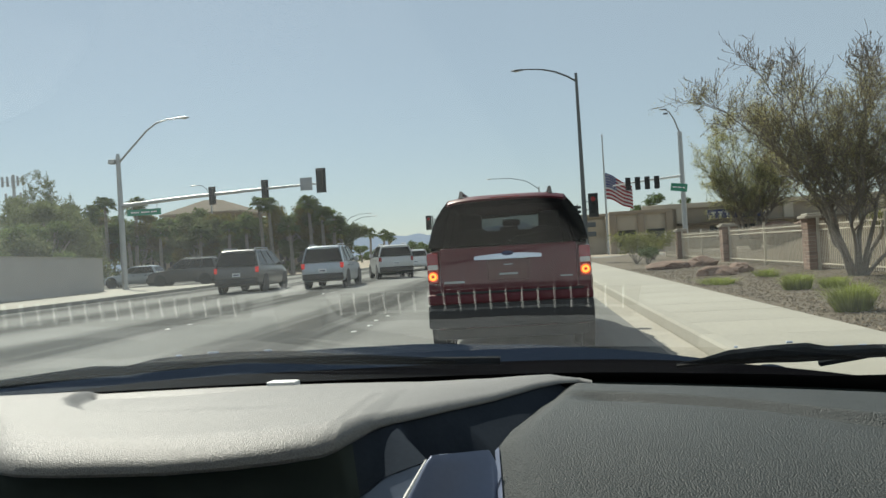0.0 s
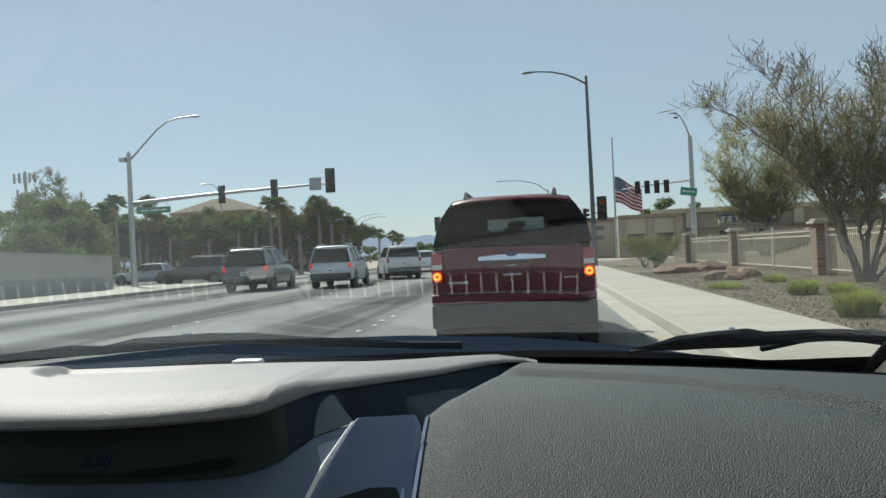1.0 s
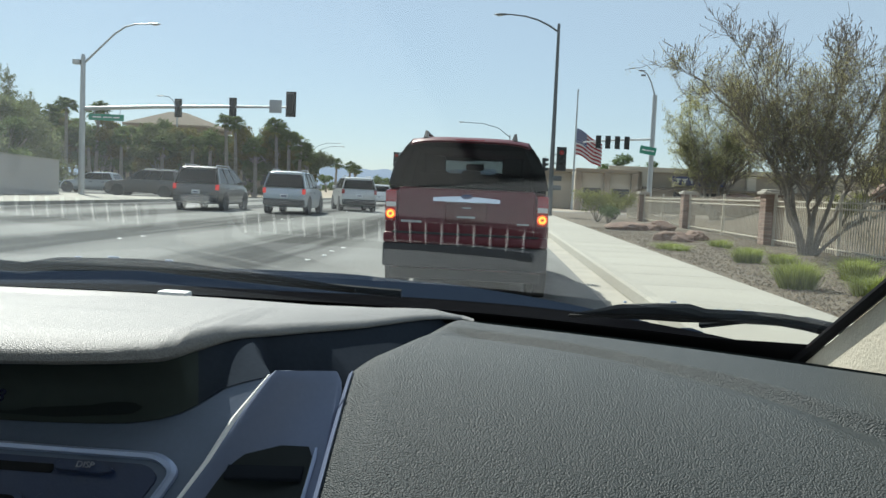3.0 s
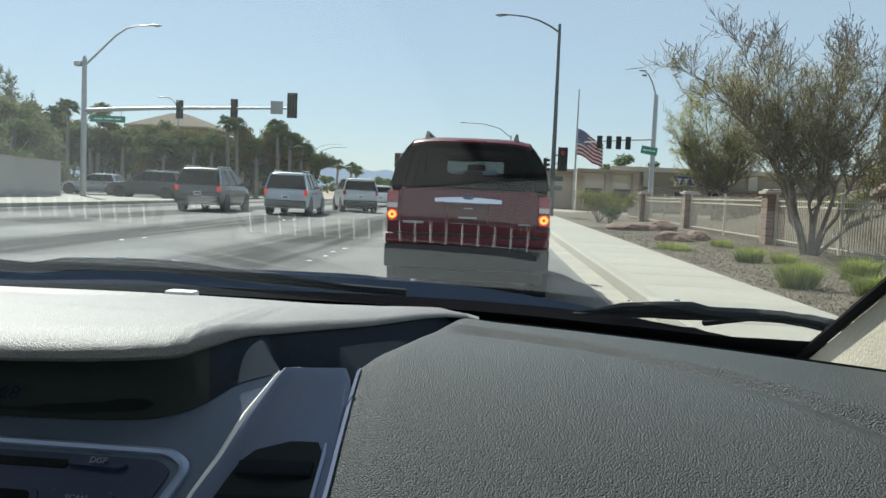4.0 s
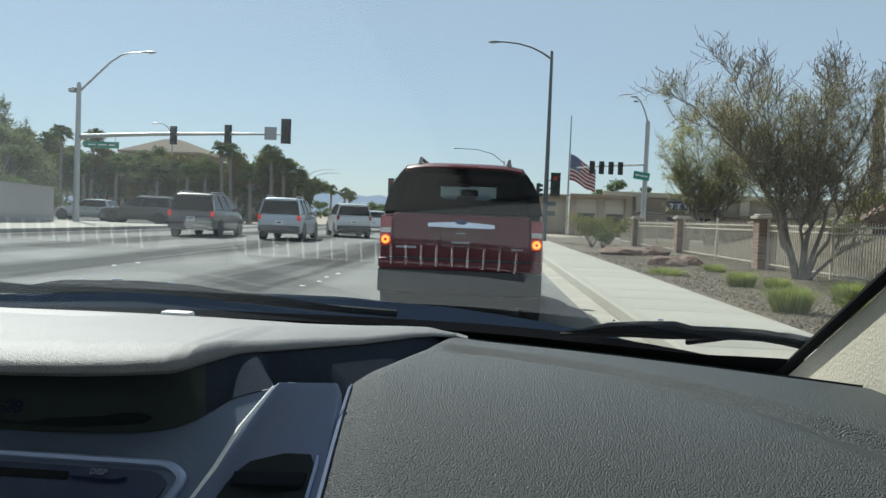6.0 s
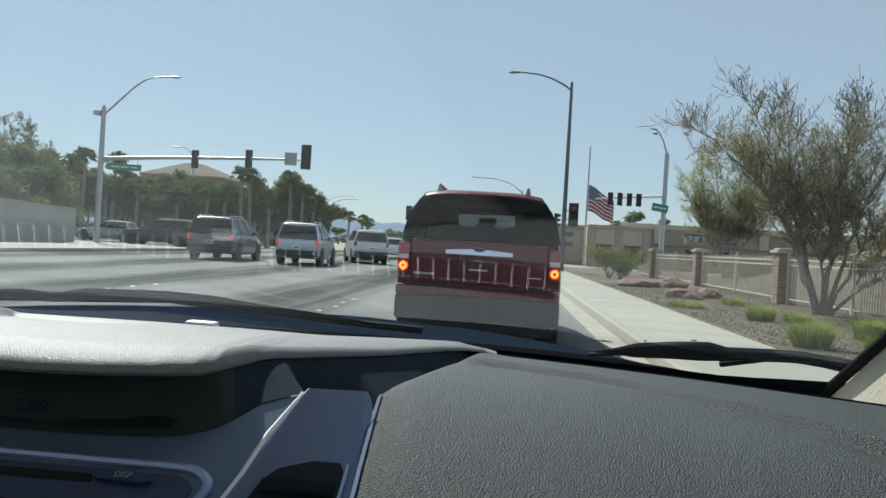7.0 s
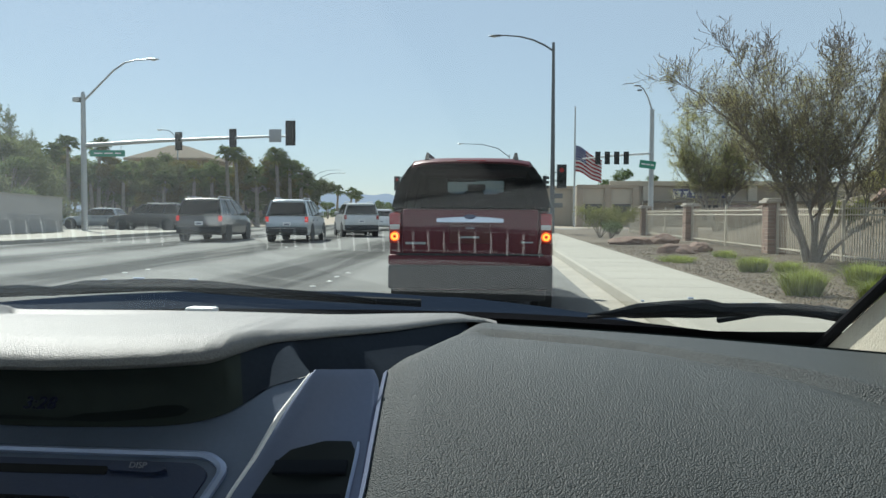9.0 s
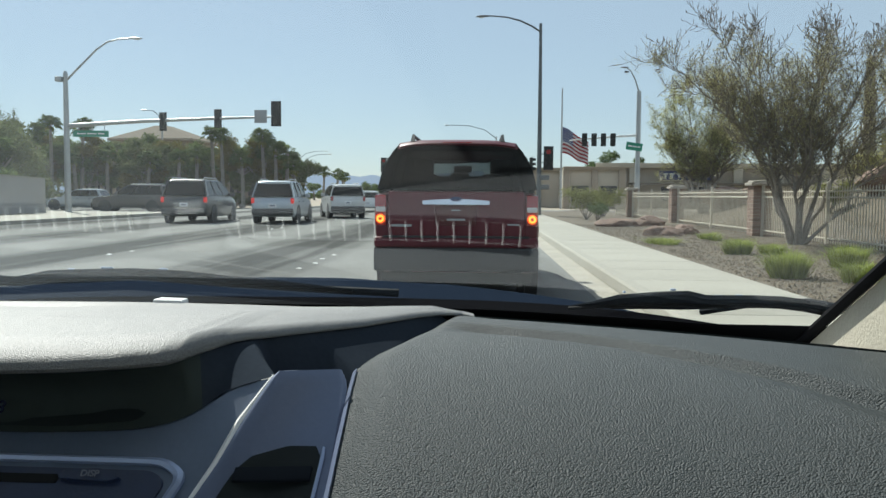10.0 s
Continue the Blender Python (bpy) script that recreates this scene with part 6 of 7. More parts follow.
        loft(bm, [[(x, yv(x) - 0.0115, 1.0335), (x, yv(x) + 0.0115, 1.0335), (x, yv(x) + 0.0115, 1.026), (x, yv(x) - 0.0115, 1.026)] for x in (lerp(x0, x1, k / n) for k in range(n + 1))])
        v = part("defroster_vent", bm, RUBBER, d, "long black defroster slot with pale bars")
        bm = BM()
        for off in (-0.0125, 0.0125):
            tube(bm, [(x, yv(x) + off, 1.034) for x in (lerp(x0 - 0.002, x1 + 0.002, k / n) for k in range(n + 1))], 0.0008, 6)
        part("vent_rim", bm, SIGN_BACK, v)
        for k in range(int((x1 - x0) / pitch) + 1):
            x = x0 + k * pitch
            ob = new("vent_bar", bar)
            ob.parent = v
            ob.matrix_basis = pose(x, yv(x), 1.0365, 0, 0, math.degrees(math.atan(-0.5 * (x + 0.11))))
    # dark channel that runs beside the slots and turns up at their ends
    near = lambda x: 1.0375 - (0.42 if x > -0.11 else 0.2) * (x + 0.11) ** 2 - 1.2 * max(0, -0.45 - x) ** 2
    for ends in (((-0.615, -0.075), (-0.585, -0.02), (-0.567, 0.013), (-0.54, 0.021), (-0.40, 0.021), (-0.29, 0.021), (-0.268, 0.012), (-0.262, -0.006)), ((-0.180, -0.006), (-0.172, 0.012), (-0.15, 0.021), (-0.05, 0.021), (0.05, 0.021), (0.125, 0.021))):
        bm = BM()
        rows = []
        for x, off in ends:
            y = near(x) + off
            rows.append([(x - 0.003, y - 0.0035, 1.0345), (x + 0.003, y + 0.0035, 1.0345), (x + 0.003, y + 0.0035, 1.030), (x - 0.003, y - 0.0035, 1.030)])
        loft(bm, rows)
        part("channel", bm, RUBBER, d, "dark channel beside the defroster slot")
    part("sensor_foot", box(BM(), -0.236, -0.186, 1.022, 1.066, 1.026, 1.044, 0.006), BLACK_PLASTIC, d, "dark rounded foot of the light sensor")
    # light sensor on the crest
    bm = box(BM(), -0.0148, 0.0148, -0.008, 0.008, -0.006, 0.0045, 0.003, pose(-0.203, 0.998, 1.0585, 0, 0, -5))
    part("light_sensor", bm, SIGN_WHITE, d, "small pale light sensor")
    # housing of the instruments, coloured pale as sunlit, falling away from the top pad
    bm = BM()

    def housing(u, v):
        rear_x = curve_at(u, [(0, -0.300), (0.15, -0.322), (0.4, -0.40), (1, -0.80)])
        rear = Vector((rear_x, top_front(rear_x) + 0.012, top_edge_z(rear_x) - 0.012))
        steps = [(0, Vector((-0.303, 0.699, 1.062))), (0.15, Vector((-0.322, 0.700, 1.0645))), (0.35, Vector((-0.343, 0.687, 1.0535))), (0.6, Vector((-0.362, 0.668, 1.036))), (1, Vector((-0.43, 0.58, 0.95)))]
        front = Vector([curve_at(u, [(q, p[i]) for q, p in steps]) for i in range(3)])
        swell = 0.014 * smooth01((u - 0.06) / 0.12) * smooth01((1.02 - v) / 0.3) * smooth01(v / 0.25)
        return bow(front, rear, v, -0.006 * smooth01(u * 2), -0.026 * smooth01(u * 2.5)) + Vector((0, 0, swell))

    sheet(bm, 110, 30, housing)
    part("instrument_housing", bm, HOUSING, d, "rounded instrument housing coloured pale as sunlit")
    bm = BM()
    tube(bm, [(-0.316, 0.701, 1.066), (-0.330, 0.695, 1.0605), (-0.343, 0.687, 1.0535), (-0.362, 0.668, 1.036), (-0.43, 0.58, 0.95)], 0.0011, 6)
    part("housing_seam", bm, RUBBER, d)
    # clock display under the visor
    fascia_plate("clock_display", [(-0.085, 0.0745), (-0.03, 0.068), (0.05, 0.067), (0.095, 0.0725), (0.10, 0.094), (-0.09, 0.094)], RECESS_BLACK, d, -0.006, 0.0002, 0.008, "dull black clock display", bevel=0.0)
    # centre panel skin
    outline = [(-0.1185, 0.1145)] + spline(DISPLAY_ARC, 5) + [(0.1625, 0.1015), (0.1495, 0.072), (0.141, 0.0453), (0.1315, 0.024), (0.1255, 0.0044), (0.1145, -0.024), (0.107, -0.045), (0.05, -0.22), (-0.16, -0.22), (-0.24, -0.06), (-0.172, 0.066), (-0.1525, 0.096), (-0.1305, 0.1145)]
    bm = BM()
    plate(bm, [(a, b, -0.004) for a, b in outline], 0.004, (0, 0, 1))
    bmesh.ops.triangulate(bm, faces=[f for f in bm.faces if len(f.verts) > 4], ngon_method="EAR_CLIP")
    bmesh.ops.transform(bm, matrix=fascia_m(), verts=bm.verts)
    part("centre_panel", bm, PANEL_PLASTIC, d, "blue-black centre panel", smooth=False)
    lettering(d, "3:28", 0.0115, 0.0115, 0.0722, CLOCK_BLUE, 0.0105)
    # silver ring round the radio
    frame_plate("silver_frame", [(-0.128, 0.0510), (0.1165, 0.0485), (0.1285, 0.040), (0.051, -0.16), (-0.134, -0.16)], [(-0.1235, 0.0474), (0.1128, 0.0450), (0.1232, 0.0382), (0.0475, -0.154), (-0.1295, -0.154)], SILVER_TRIM, d, 0.0, 0.004, "satin silver frame")
    # passenger side air vent
    def ruled(left, right, lift, roll, nu=14, nv=40):
        """A skin on the console plane between a left and a right edge, its rim rolled down."""
        b = BM()
        v0, v1 = left[0][0], min(left[-1][0], right[-1][0])

        def at(u, v):
            y = lerp(v0, v1, v)
            a, c = curve_at(y, left), curve_at(y, right)
            x = lerp(a, c, u)
            rim = min(1.0, (x - a) / roll, (c - x) / roll, (v1 - y) / roll + 0.0) if roll else 1.0
            return fascia_m() @ Vector((x, y, lift - 0.004 * (1 - math.sqrt(max(0.0, 1 - (1 - max(0.0, rim)) ** 2)))))

        sheet(b, nu, nv, at)
        return to_vent(b)

    part("vent_panel", ruled([(-0.17, 0.066), (-0.042, 0.1075), (0.0044, 0.1260), (0.024, 0.1320), (0.0453, 0.1412), (0.072, 0.1500), (0.100, 0.1618), (0.1045, 0.1650), (0.1070, 0.1720)], [(-0.17, 0.192), (0.0, 0.2025), (0.0555, 0.2045), (0.095, 0.2050), (0.103, 0.2035), (0.1070, 0.1990)], 0.003, 0.0022, 40, 90), SLATE_PLASTIC, d, "slate blue satin vent surround")
    hole = part("air_vent", ruled([(-0.16, 0.076), (-0.022, 0.1276), (0.032, 0.1490), (0.0395, 0.1525), (0.0455, 0.1565), (0.0500, 0.1612), (0.0530, 0.1670), (0.0545, 0.1725), (0.0550, 0.1790)], [(-0.16, 0.178), (-0.011, 0.1925), (0.047, 0.1970), (0.0530, 0.1965), (0.0550, 0.1940)], 0.0036, 0.0), RECESS_BLACK, d, "dark air vent")
    for k in range(8):
        v = 0.038 - 0.02 * k
        x0, x1 = curve_at(v, [(-0.16, 0.080), (-0.022, 0.1295), (0.046, 0.157)]), curve_at(v, [(-0.16, 0.175), (-0.011, 0.1905), (0.045, 0.1945)])
        bm = box(BM(), x0, x1, -0.0045, 0.0045, -0.0010, 0.0010, 0.0006, fascia_m() @ pose(0, v, 0.0050, -12))
        part("vent_slat", to_vent(bm), SLAT_BLACK, hole)
    bm = box(BM(), 0.157, 0.183, -0.0075, 0.0070, 0.0, 0.006, 0.0025, fascia_m() @ pose(0, -0.011, 0.006, 0, 0, 5))
    part("vent_tab", to_vent(bm), NAVY_PLASTIC, hole, "slate blue thumb tab")
    # glint along the vent panel's left edge, drawn as a pale tube
    bm = BM()
    tube(bm, [fascia_m() @ Vector((a, b, 0.0006)) for a, b in ((0.1632, 0.1020), (0.1500, 0.072), (0.1415, 0.0453), (0.1320, 0.024), (0.1258, 0.0044))], [0.0012, 0.0026, 0.0024, 0.0017, 0.0006], 8)
    part("bright_edge", bm, VENT_PALE, d, "bright edge line")
    bm = BM()
    tube(bm, [fascia_m() @ Vector((a, b, 0.0045)) for a, b in ((0.1985, 0.0535), (0.1985, 0.048), (0.1965, 0.025), (0.1935, -0.011))], [0.0007, 0.0011, 0.0011, 0.0008], 6)
    part("bright_edge", to_vent(bm), SILVER_TRIM, d, "bright edge line")
    # left side of the centre panel
    bm = BM()
    tube(bm, [fascia_m() @ Vector((a, b, -0.001)) for a, b in ((-0.117, 0.112), (-0.126, 0.1045), (-0.1335, 0.0958), (-0.137, 0.081), (-0.1385, 0.0639), (-0.135, 0.045), (-0.1285, 0.0267), (-0.112, -0.012))], [0.001, 0.0022, 0.003, 0.0033, 0.0034, 0.0034, 0.0032, 0.003], 8)
    part("silver_sweep", bm, SILVER_TRIM, d, "curved silver trim")
    bm = BM()
    tube(bm, [fascia_m() @ Vector((a, b, 0.001)) for a, b in ((-0.1105, 0.099), (-0.1135, 0.0945), (-0.1145, 0.0895), (-0.112, 0.083), (-0.1065, 0.0775), (-0.097, 0.0728))], [0.0008, 0.0022, 0.003, 0.0028, 0.0018, 0.0006], 8)
    part("bright_edge", bm, SILVER_TRIM, d, "bright edge line")
    fascia_plate("driver_air_vent", [(-0.22, 0.04), (-0.165, 0.050), (-0.160, 0.02), (-0.165, -0.02), (-0.22, -0.04)], RUBBER, d, -0.002, 0.002, 0.01, "dark round-cornered air vent")
    return d


def build_radio():
    r = thing("car_radio", "blue-black car radio with a dark screen and buttons", "car radio", (0, 0, 0))
    face = fascia_plate("radio_face", [(-0.118, 0.0440), (0.109, 0.0418), (0.1175, 0.036), (0.043, -0.148), (-0.124, -0.148)], NAVY_PLASTIC, r, -0.004, 0.0012, 0.008)
    # black plate added where the light falls off below the screen
    fascia_plate("lower_panel", [(-0.121, -0.0285), (0.089, -0.0285), (0.044, -0.146), (-0.123, -0.146)], RECESS_BLACK, r, 0.0008, 0.0016, 0.006, "black plate added for the shade over the lower controls", bevel=0.0)
    fascia_plate("disc_slot", [(-0.066, 0.0390), (0.060, 0.0385), (0.060, 0.0335), (-0.066, 0.0335)], GLOSS_BLACK, r, 0.0006, 0.0018, 0.001)
    bm = BM()
    tube(bm, [fascia_m() @ Vector((a, b, 0.003)) for a, b in ((-0.0665, 0.0335), (-0.0224, 0.0337), (-0.014, 0.0322), (-0.0067, 0.0309))], [0.0006, 0.001, 0.0011, 0.0004], 6)
    part("slot_edge", bm, SILVER_TRIM, r, "bright edge of the disc slot")
    fascia_plate("screen_frame", [(-0.063, 0.0235), (0.0515, 0.0215), (0.0505, -0.0265), (-0.047, -0.0290)], NAVY_PLASTIC, r, 0.0005, 0.003, 0.006)
    fascia_plate("screen", [(-0.0585, 0.0205), (0.0475, 0.0190), (0.0462, -0.0222), (-0.0440, -0.0245)], GLOSS_BLACK, r, 0.0025, 0.0036, 0.004, "dark switched-off screen", bevel=0.0)
    bm = BM()
    tube(bm, [fascia_m() @ Vector((a, b, 0.0032)) for a, b in ((-0.0445, -0.0265), (0.02, -0.0255), (0.0455, -0.0247), (0.0492, -0.021), (0.0495, 0.004))], [0.0004, 0.0008, 0.0009, 0.0007, 0.0003], 6)
    part("screen_edge", bm, SILVER_TRIM, r, "bright lower edge of the screen")
    for name, c in (("eject_button", [(-0.1000, 0.0328), (-0.0918, 0.0401), (-0.0680, 0.0413), (-0.0666, 0.036)]), ("disp_button", [(0.0615, 0.0400), (0.0829, 0.0410), (0.0949, 0.0365), (0.0891, 0.0339), (0.0605, 0.0350)])):
        fascia_plate(name, c, NAVY_PLASTIC, r, 0.0, 0.0045, 0.003)
    fascia_plate("button_block", [(0.0575, 0.0212), (0.0925, 0.0208), (0.0853, -0.0125), (0.0600, -0.0150)], NAVY_PLASTIC, r, 0.0, 0.0045, 0.004)
    for k, (u, v) in enumerate(((0.0745, 0.0085), (0.072, -0.0040))):
        part("button_gap", box(BM(), u - 0.018, u + 0.015, v - 0.0003, v + 0.0003, 0.0044, 0.005, 0, fascia_m()), RUBBER, r)
    for k in range(3):
        v = 0.017 - 0.0125 * k
        fascia_plate("preset_button", [(-0.103 + 0.005 * k, v + 0.0055), (-0.073 + 0.005 * k, v + 0.0055), (-0.070 + 0.005 * k, v - 0.0052), (-0.099 + 0.005 * k, v - 0.0052)], NAVY_PLASTIC, r, 0.0, 0.0026, 0.002)
        part("lettering_bar", box(BM(), -0.094 + 0.005 * k, -0.081 + 0.005 * k, v - 0.0008, v + 0.0008, 0.0026, 0.003, 0, fascia_m()), TEXT_GREY, r)
    lettering(r, "DISP", 0.0050, 0.0785, 0.0370, TEXT_GREY)
    lettering(r, "SCAN", 0.0046, 0.0740, 0.0152, TEXT_GREY)
    lettering(r, "SETUP", 0.0046, 0.0720, 0.0028, TEXT_GREY)
    lettering(r, "MENU", 0.0046, 0.0690, -0.0108, TEXT_GREY)
    lettering(r, "ENTER", 0.0048, 0.073, -0.0335, TEXT_GREY)
    for u in (-0.070, 0.053):
        bm = BM()
        m = fascia_m()
        tube(bm, [m @ Vector((u, -0.044, 0.0)), m @ Vector((u, -0.044, 0.012)), m @ Vector((u, -0.044, 0.0145))], [0.0135, 0.0125, 0.0105], 24)
        k = part("knob", bm, BLACK_PLASTIC, r, "round black knob")
        bm = BM()
        tube(bm, [m @ Vector((u, -0.044, 0.0)), m @ Vector((u, -0.044, 0.003))], [0.0165, 0.0155], 24)
        part("knob_ring", bm, SILVER_TRIM, k)
    bm = BM()
    for v in (-0.033, -0.045):
        tube(bm, [fascia_m() @ Vector((-0.045, v, 0.002)), fascia_m() @ Vector((0.033, v - 0.001, 0.002))], 0.0007, 6)
    part("button_row_edge", bm, SILVER_TRIM, r)
    for k in range(4):
        u = -0.036 + 0.02 * k
        part("lettering_bar", box(BM(), u - 0.004, u + 0.004, -0.0395, -0.037, 0.0012, 0.002, 0, fascia_m()), TEXT_GREY, r)


def build_wheel():
    w = thing("steering_wheel", "black steering wheel with a thick rim", "steering wheel", (-0.545, 0.44, 0.90))
    w.matrix_basis = pose(-0.545, 0.44, 0.90, 62, 0, 0)
    bm = BM()
    R, r = 0.175, 0.015
    loft(bm, [[((R + r * math.cos(b)) * math.cos(a), (R + r * math.cos(b)) * math.sin(a), r * math.sin(b)) for b in (2 * math.pi * j / 12 for j in range(13))] for a in (2 * math.pi * k / 60 for k in range(61))], closed=False, cap=False)
    part("rim", bm, BLACK_PLASTIC, w)
    part("hub", box(BM(), -0.07, 0.07, -0.06, 0.05, -0.03, 0.02, 0.02), BLACK_PLASTIC, w)
    part("column", tube(BM(), [(0, 0, -0.02), (0, 0, -0.2), (0, 0, -0.42)], [0.045, 0.05, 0.06], 14), BLACK_PLASTIC, w)
    inv = w.matrix_basis.inverted()
    part("wiper_stalk", tube(BM(), [inv @ Vector(q) for q in ((-0.50, 0.56, 0.95), (-0.38, 0.575, 0.965), (-0.325, 0.578, 0.975), (-0.295, 0.58, 0.978), (-0.288, 0.58, 0.979)) ], [0.006, 0.009, 0.0165, 0.017, 0.011], 14), GLOSS_BLACK, w, "black switch stalk")
    for a in (0, 180):
        part("spoke", box(BM(), 0.05, 0.17, -0.018, 0.018, -0.012, 0.008, 0.006, pose(0, 0, 0, 0, 0, a)), SLATE_PLASTIC, w)


def wiper(name, label, on, rows, arm, glints):
    """A jointed wiper: rows give the place across the glass and the lower and upper edge of the blade along the slope."""
    w = thing(name, label, "wiper", (0, 0, 0), group="windscreen wipers")
    out = Vector((0, math.sin(radians(30)), math.cos(radians(30))))
    bm = BM()
    rings = []
    for x, lo, hi in rows:
        a, b = on(x, lo), on(x, hi)
        m = (a + b) / 2
        lift = min(0.007, 0.35 * (hi - lo))
        rings.append([a, a + out * lift * 0.5, m + out * lift, b + out * lift * 0.6, b, m - out * 0.001])
    loft(bm, rings)
    blade = part("blade", bm, WIPER_BLACK, w, "black jointed blade")
    # thin rubber lip under the blade
    bm = BM()
    tube(bm, [on(x, lerp(lo, hi, 0.5)) - out * 0.002 for x, lo, hi in rows], 0.0022, 6)
    part("rubber_lip", bm, RUBBER, blade)
    bm = tube(BM(), [on(x, q) + out * 0.004 for x, q in arm], [0.0032, 0.0036, 0.004, 0.0046][: len(arm)], 8)
    part("arm", bm, WIPER_BLACK, w)
    # silver specks added for the glints of light on the blade
    for x, q, half in glints:
        c = on(x, q) + out * 0.0068
        part("rivet", box(BM(), c.x - half, c.x + half, c.y - 0.0012, c.y + 0.0012, c.z - 0.0006, c.z + 0.0012, 0.0004, seg=1), SILVER_TRIM, blade, "bright speck set as a glint of light")
    return w


def build_own_car():
    build_dashboard()
    build_radio()
    build_wheel()
    X0, X1 = -0.86, 0.47
    bm = BM()
    sheet(bm, 48, 12, lambda u, v: glass_at(lerp(X0, X1, u), 0.84 * v))
    ws = solid("windscreen", bm, WINDSHIELD, "clear slightly dusty curved windscreen with a painted veil of glare", kind="structure")
    ws.visible_shadow = False
    bm = BM()
    sheet(bm, 60, 2, lambda u, v: glass_at((x := lerp(X0, X1, u)), lerp(-0.01, FRIT(x), v)) + Vector((0, -0.004, -0.004)))
    solid("windscreen_border", bm, RUBBER, "black printed border at the foot of the windscreen", kind="structure")
    # pillar trim with a dark seal
    a, way = Vector((0.362, 0.985, 1.008)), Vector((0.03, -0.87, 0.5)).normalized()
    ring = lambda p: [p, p + Vector((0.002, -0.03, -0.013)), p + Vector((0.006, -0.09, -0.04)), p + Vector((0.02, -0.16, -0.07)), p + Vector((0.2, -0.12, -0.04)), p + Vector((0.2, 0.1, -0.02)), p + Vector((0.03, 0.04, 0.0))]
    bm = BM()
    loft(bm, [ring(a + way * k * 0.1) for k in range(9)])
    solid("pillar_trim", bm, BEIGE_TRIM, "beige fabric-textured pillar trim beside the windscreen", kind="structure")
    bm = BM()
    tube(bm, [a + way * k * 0.1 + Vector((-0.003, 0.005, 0.002)) for k in range(9)], 0.0045, 8)
    solid("pillar_seal", bm, RUBBER, "black rubber seal along the pillar", kind="structure")
    al, wl = Vector((-0.73, 0.93, 1.015)), Vector((0.012, -0.87, 0.5)).normalized()
    bm = BM()
    loft(bm, [[p + Vector((-q.x, q.y, q.z)) for q in (Vector((0, 0, 0)), Vector((0.02, -0.03, 0.03)), Vector((0.09, -0.05, 0.035)), Vector((0.2, 0.1, -0.02)))] for p in (al + wl * k * 0.1 for k in range(9))])
    solid("pillar_trim", bm, BEIGE_TRIM, "beige fabric-textured pillar trim beside the windscreen", kind="structure")
    # roof lining, doors, floor and back close the cabin
    solid("ceiling", box(BM(), -0.86, 0.48, -1.25, 0.52, 1.405, 1.44, 0.01), LINING, "pale grey roof lining", kind="structure")
    solid("floor", box(BM(), -0.9, 0.52, -1.7, 1.1, 0.24, 0.3, 0.0), BLACK_PLASTIC, "dark car floor", kind="structure")
    for x in (-0.9, 0.5):
        solid("door_panel", box(BM(), x, x + 0.04, -1.7, 0.95, 0.28, 1.0, 0.01), BEIGE_TRIM, "beige inner door panel", kind="structure")
        solid("roof_side", box(BM(), x, x + 0.04, -1.7, 0.50, 1.36, 1.42, 0.01), BEIGE_TRIM, "beige roof edge above the side windows", kind="structure")
    solid("wall_back", box(BM(), -0.9, 0.54, -1.76, -1.7, 0.28, 0.96, 0.0), BEIGE_TRIM, "beige back of the cabin below the rear window", kind="structure")
    solid("firewall", box(BM(), -0.9, 0.52, 0.98, 1.02, 0.28, 0.98, 0.0), BLACK_PLASTIC, "dark panel under the dashboard", kind="structure")
    # bonnet and cowl
    own = thing("own_car", "dark navy car bonnet and cowl in front of the windscreen", "car", (0, 0, 0))
    bm = BM()
    sheet(bm, 40, 24, lambda u, v: Vector(((x := lerp(-0.88, 0.50, u)), (y := lerp(glass_foot(x) + COWL - 0.02, 2.25 - 0.5 * (x - MID_X) ** 2, v)), 1.0 - 0.03 * v + HOOD_RISE * math.sin(min(1, v * 2.2) * math.pi / 2) - 0.32 * max(0, v - 0.35) ** 1.6 - 0.012 * ((x - MID_X) / 0.7) ** 4 - 0.008 * smooth01((x + 0.2) / 0.2) - 0.07 * max(0.0, x - 0.02))))
    part("bonnet", bm, OWN_PAINT, own, "curved dark navy bonnet")
    bm = BM()
    sheet(bm, 40, 4, lambda u, v: Vector(((x := lerp(-0.88, 0.50, u)), glass_foot(x) - 0.01 + (COWL + 0.01) * v, 0.998 + 0.012 * math.sin(v * 3.1) - 0.004 + 0.004 * v)))
    part("cowl", bm, COWL_BLACK, own, "black plastic cowl below the glass")
    for s in (-0.95, 0.52):
        part("wing", box(BM(), s, s + 0.08, 0.9, 2.2, 0.35, 0.88, 0.03), OWN_PAINT, own)
    own_shell(own)
    # wipers lying on the glass
    on = lambda x, s: glass_at(x, s) + Vector((0, 0.006, 0.010))
    wiper("wiper", "black windscreen wiper parked low on the glass", on, [(0.183, 0.0725, 0.0750), (0.205, 0.077, 0.087), (0.226, 0.0745, 0.103), (0.257, 0.0835, 0.117), (0.282, 0.089, 0.125), (0.296, 0.095, 0.119), (0.325, 0.112, 0.129), (0.344, 0.116, 0.133), (0.357, 0.116, 0.132), (0.369, 0.119, 0.123)], [(0.30, 0.0805), (0.326, 0.108), (0.36, 0.124), (0.42, 0.112)], [(0.232, 0.104, 0.0016), (0.271, 0.118, 0.0028), (0.273, 0.106, 0.0016), (0.306, 0.113, 0.0035), (0.320, 0.118, 0.003)])
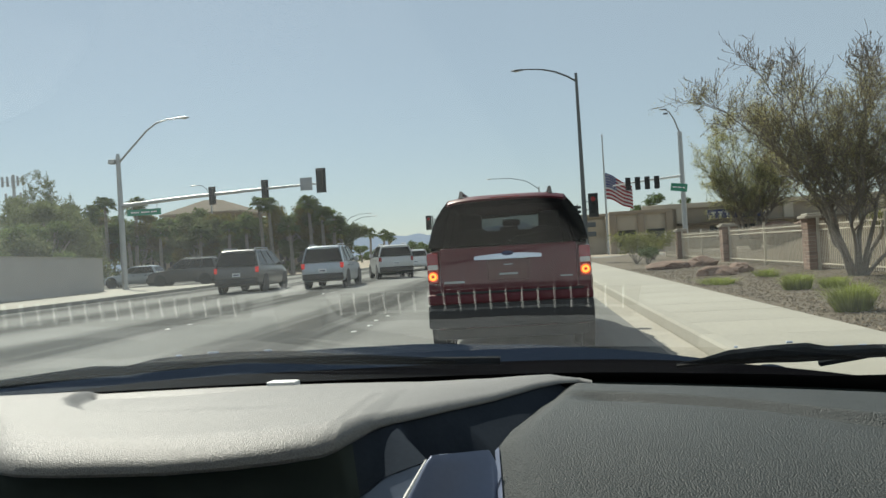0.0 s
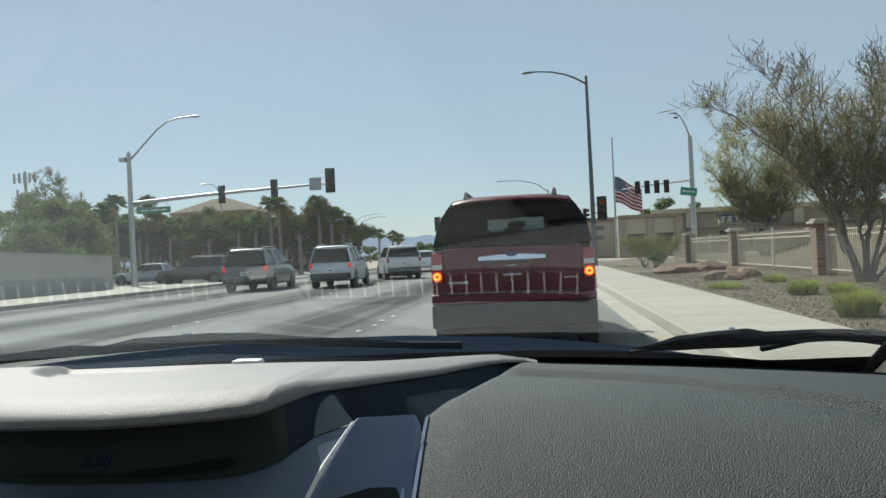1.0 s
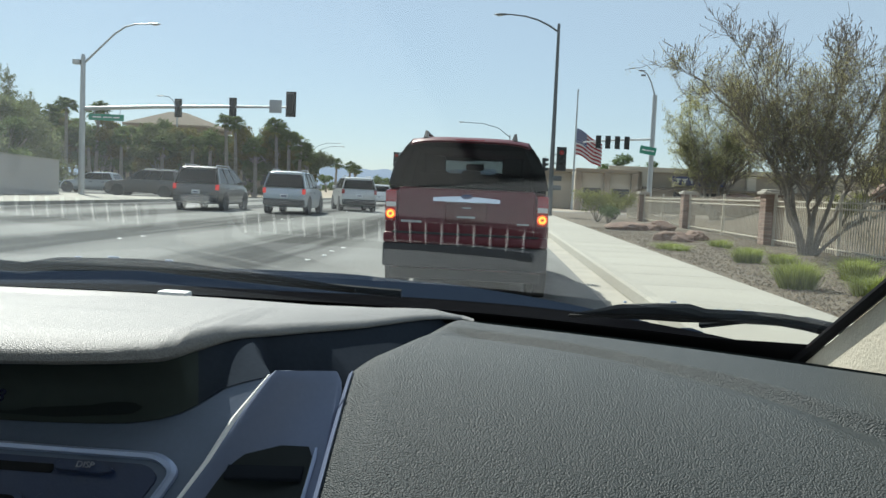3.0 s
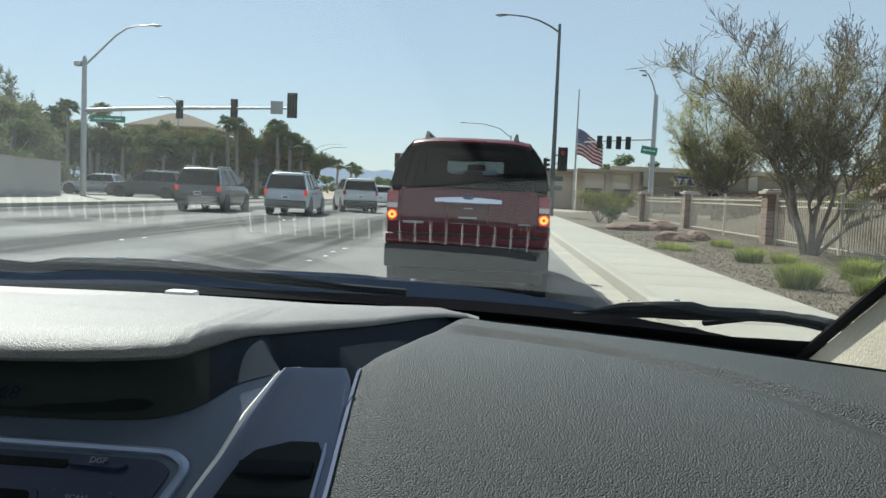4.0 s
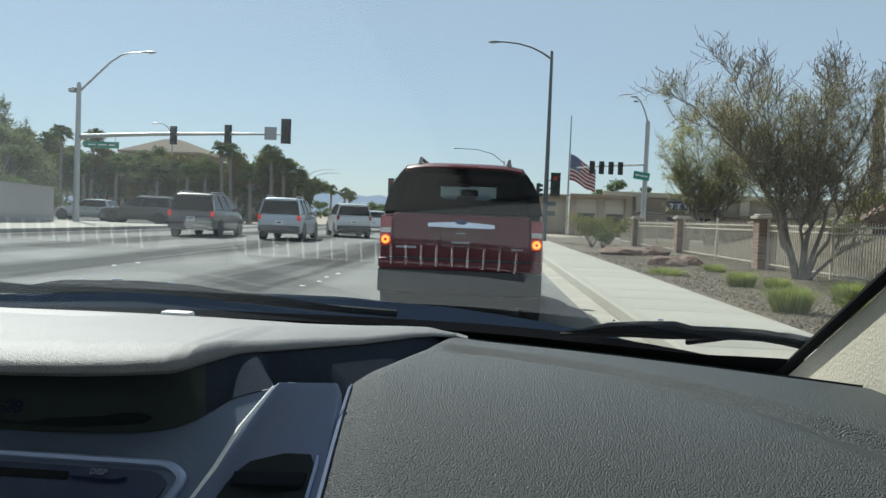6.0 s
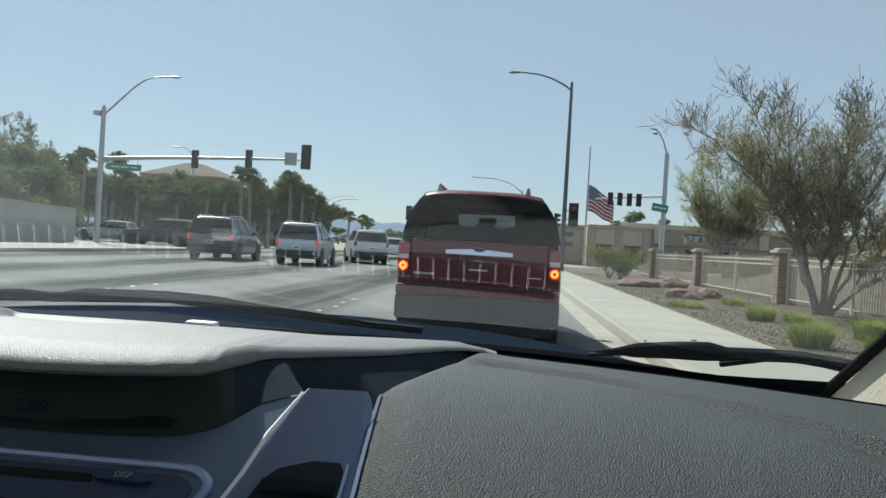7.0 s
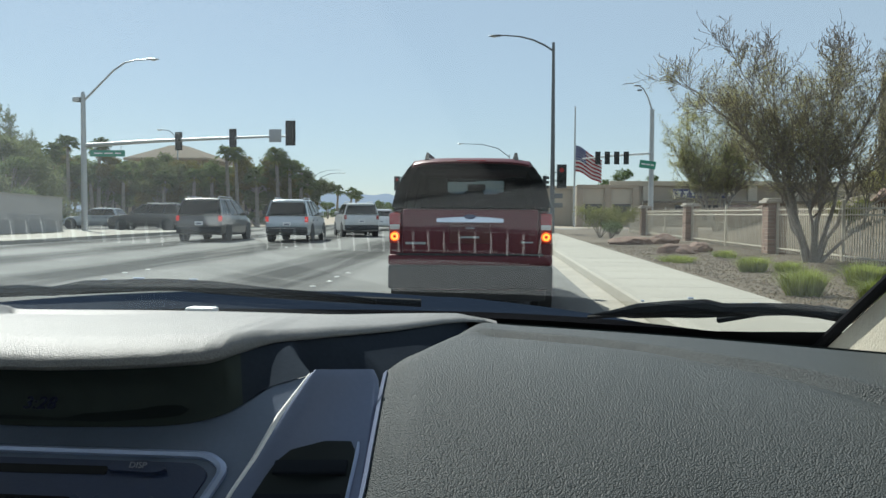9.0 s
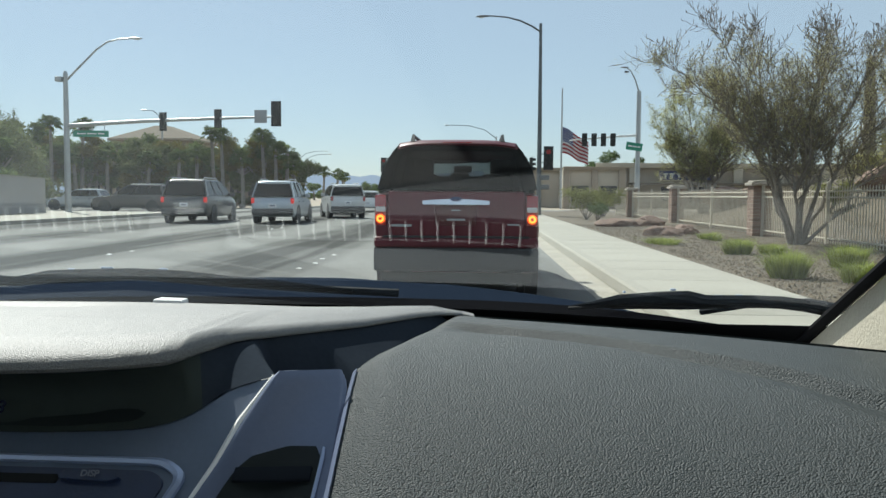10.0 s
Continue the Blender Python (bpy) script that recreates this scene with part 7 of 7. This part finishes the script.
    wiper("wiper", "long black windscreen wiper parked low on the glass", on, [(-0.64, 0.088, 0.096), (-0.445, 0.099, 0.121), (-0.412, 0.101, 0.117), (-0.37, 0.106, 0.132), (-0.28, 0.116, 0.138), (-0.226, 0.113, 0.133), (-0.18, 0.106, 0.122), (-0.124, 0.098, 0.112), (-0.05, 0.090, 0.097)], [(-0.30, 0.118), (-0.19, 0.1), (-0.10, 0.09), (0.0, 0.082)], [(-0.40, 0.112, 0.004), (-0.35, 0.128, 0.003), (-0.31, 0.132, 0.006), (-0.25, 0.130, 0.004)])


def own_shell(own):
    """Outer skin, wheels and tail of the car round the cabin."""
    for s in (-1, 1):
        side = lambda a, b: (MID_X + (a if s > 0 else -b), MID_X + (b if s > 0 else -a))
        x0, x1 = side(0.735, 0.80)
        for y0, y1 in ((0.12, 0.93), (-0.78, 0.10)):
            door = part("door_skin", box(BM(), x0, x1, y0, y1, 0.32, 0.985, 0.028, seg=3), OWN_PAINT, own, "dark navy door skin")
            hx = x1 - 0.004 if s > 0 else x0 + 0.004
            part("door_handle", box(BM(), hx - 0.02, hx + 0.02, y0 + 0.06, y0 + 0.24, 0.84, 0.87, 0.01), OWN_PAINT, door)
        part("rear_wing", box(BM(), x0, x1, -2.12, -0.80, 0.36, 0.97, 0.03, seg=3), OWN_PAINT, own)
        part("sill", box(BM(), x0, x1 - 0.01, -0.8, 0.95, 0.22, 0.33, 0.02), BLACK_PLASTIC, own)
        foot, head = Vector((MID_X + s * 0.72, -1.80, 0.96)), Vector((MID_X + s * 0.63, -1.22, 1.42))
        part("rear_pillar", tube(BM(), [foot, head], [0.06, 0.045], 10), OWN_PAINT, own)
        part("mid_pillar", tube(BM(), [(MID_X + s * 0.73, 0.08, 0.96), (MID_X + s * 0.66, -0.02, 1.40)], [0.035, 0.03], 8), BLACK_PLASTIC, own)
        for yw in (1.52, -1.18):
            xw = MID_X + s * 0.74
            bm = BM()
            prof = [(0.19, -0.09), (0.29, -0.1), (0.31, -0.06), (0.31, 0.06), (0.29, 0.1), (0.19, 0.09)]
            loft(bm, [[(xw + dx, yw + r * math.cos(a), 0.31 + r * math.sin(a)) for r, dx in prof] for a in (2 * math.pi * k / 24 for k in range(25))], closed=False, cap=False)
            w = part("wheel", bm, TYRE, own, "black tyre")
            part("rim", tube(BM(), [(xw + s * 0.02, yw, 0.31), (xw + s * 0.09, yw, 0.31)], [0.2, 0.18], 20), RIM, w, "alloy rim")
        part("headlamp", box(BM(), MID_X + s * 0.60 - 0.13, MID_X + s * 0.60 + 0.13, 1.98, 2.12, 0.66, 0.80, 0.04), WHITE_LENS, own)
        part("tail_lamp", box(BM(), MID_X + s * 0.66 - 0.12, MID_X + s * 0.66 + 0.12, -2.17, -2.08, 0.72, 0.92, 0.04), RED_LENS, own)
    part("roof_skin", box(BM(), -0.87, 0.49, -1.28, 0.50, 1.446, 1.466, 0.01), OWN_PAINT, own)
    part("boot", box(BM(), -0.90, 0.52, -2.14, -1.78, 0.42, 0.975, 0.05, seg=3), OWN_PAINT, own)
    part("rear_bumper", box(BM(), -0.97, 0.59, -2.24, -2.0, 0.34, 0.62, 0.06, seg=3), OWN_PAINT, own)
    part("front_bumper", box(BM(), -0.93, 0.55, 2.05, 2.28, 0.3, 0.70, 0.07, seg=3), OWN_PAINT, own)
    part("grille", box(BM(), -0.5, 0.12, 2.26, 2.30, 0.42, 0.60, 0.02), BLACK_PLASTIC, own)


def FRIT(x):
    """How far the black border reaches up the glass."""
    return curve_at(x, [(-0.8, 0.098), (0.2, 0.092), (0.30, 0.10), (0.36, 0.125), (0.45, 0.16)])


HOOD_RISE = 0.017
COWL_BLACK = material("matt_black_cowl", (0.004, 0.004, 0.005), 0.95, vary=0.1, scale=20, spec=0.0)
COWL = 0.34      # how far the black cowl reaches in front of the glass
VENT_PALE = material("pale_vent_plastic", (0.86, 0.86, 0.83), 0.45, vary=0.05)

# ---------- put it all together ----------
build_ground()
build_kerb()
build_pavement()
build_bed()
build_median()
build_mountains()
build_left_signal()
build_street_lamp()
build_right_signal()
build_far_signals()
build_flag()
build_store()
build_left_building()
build_cell_tower()
build_traffic()
build_plants()
build_own_car()
build_markers()
build_fence()
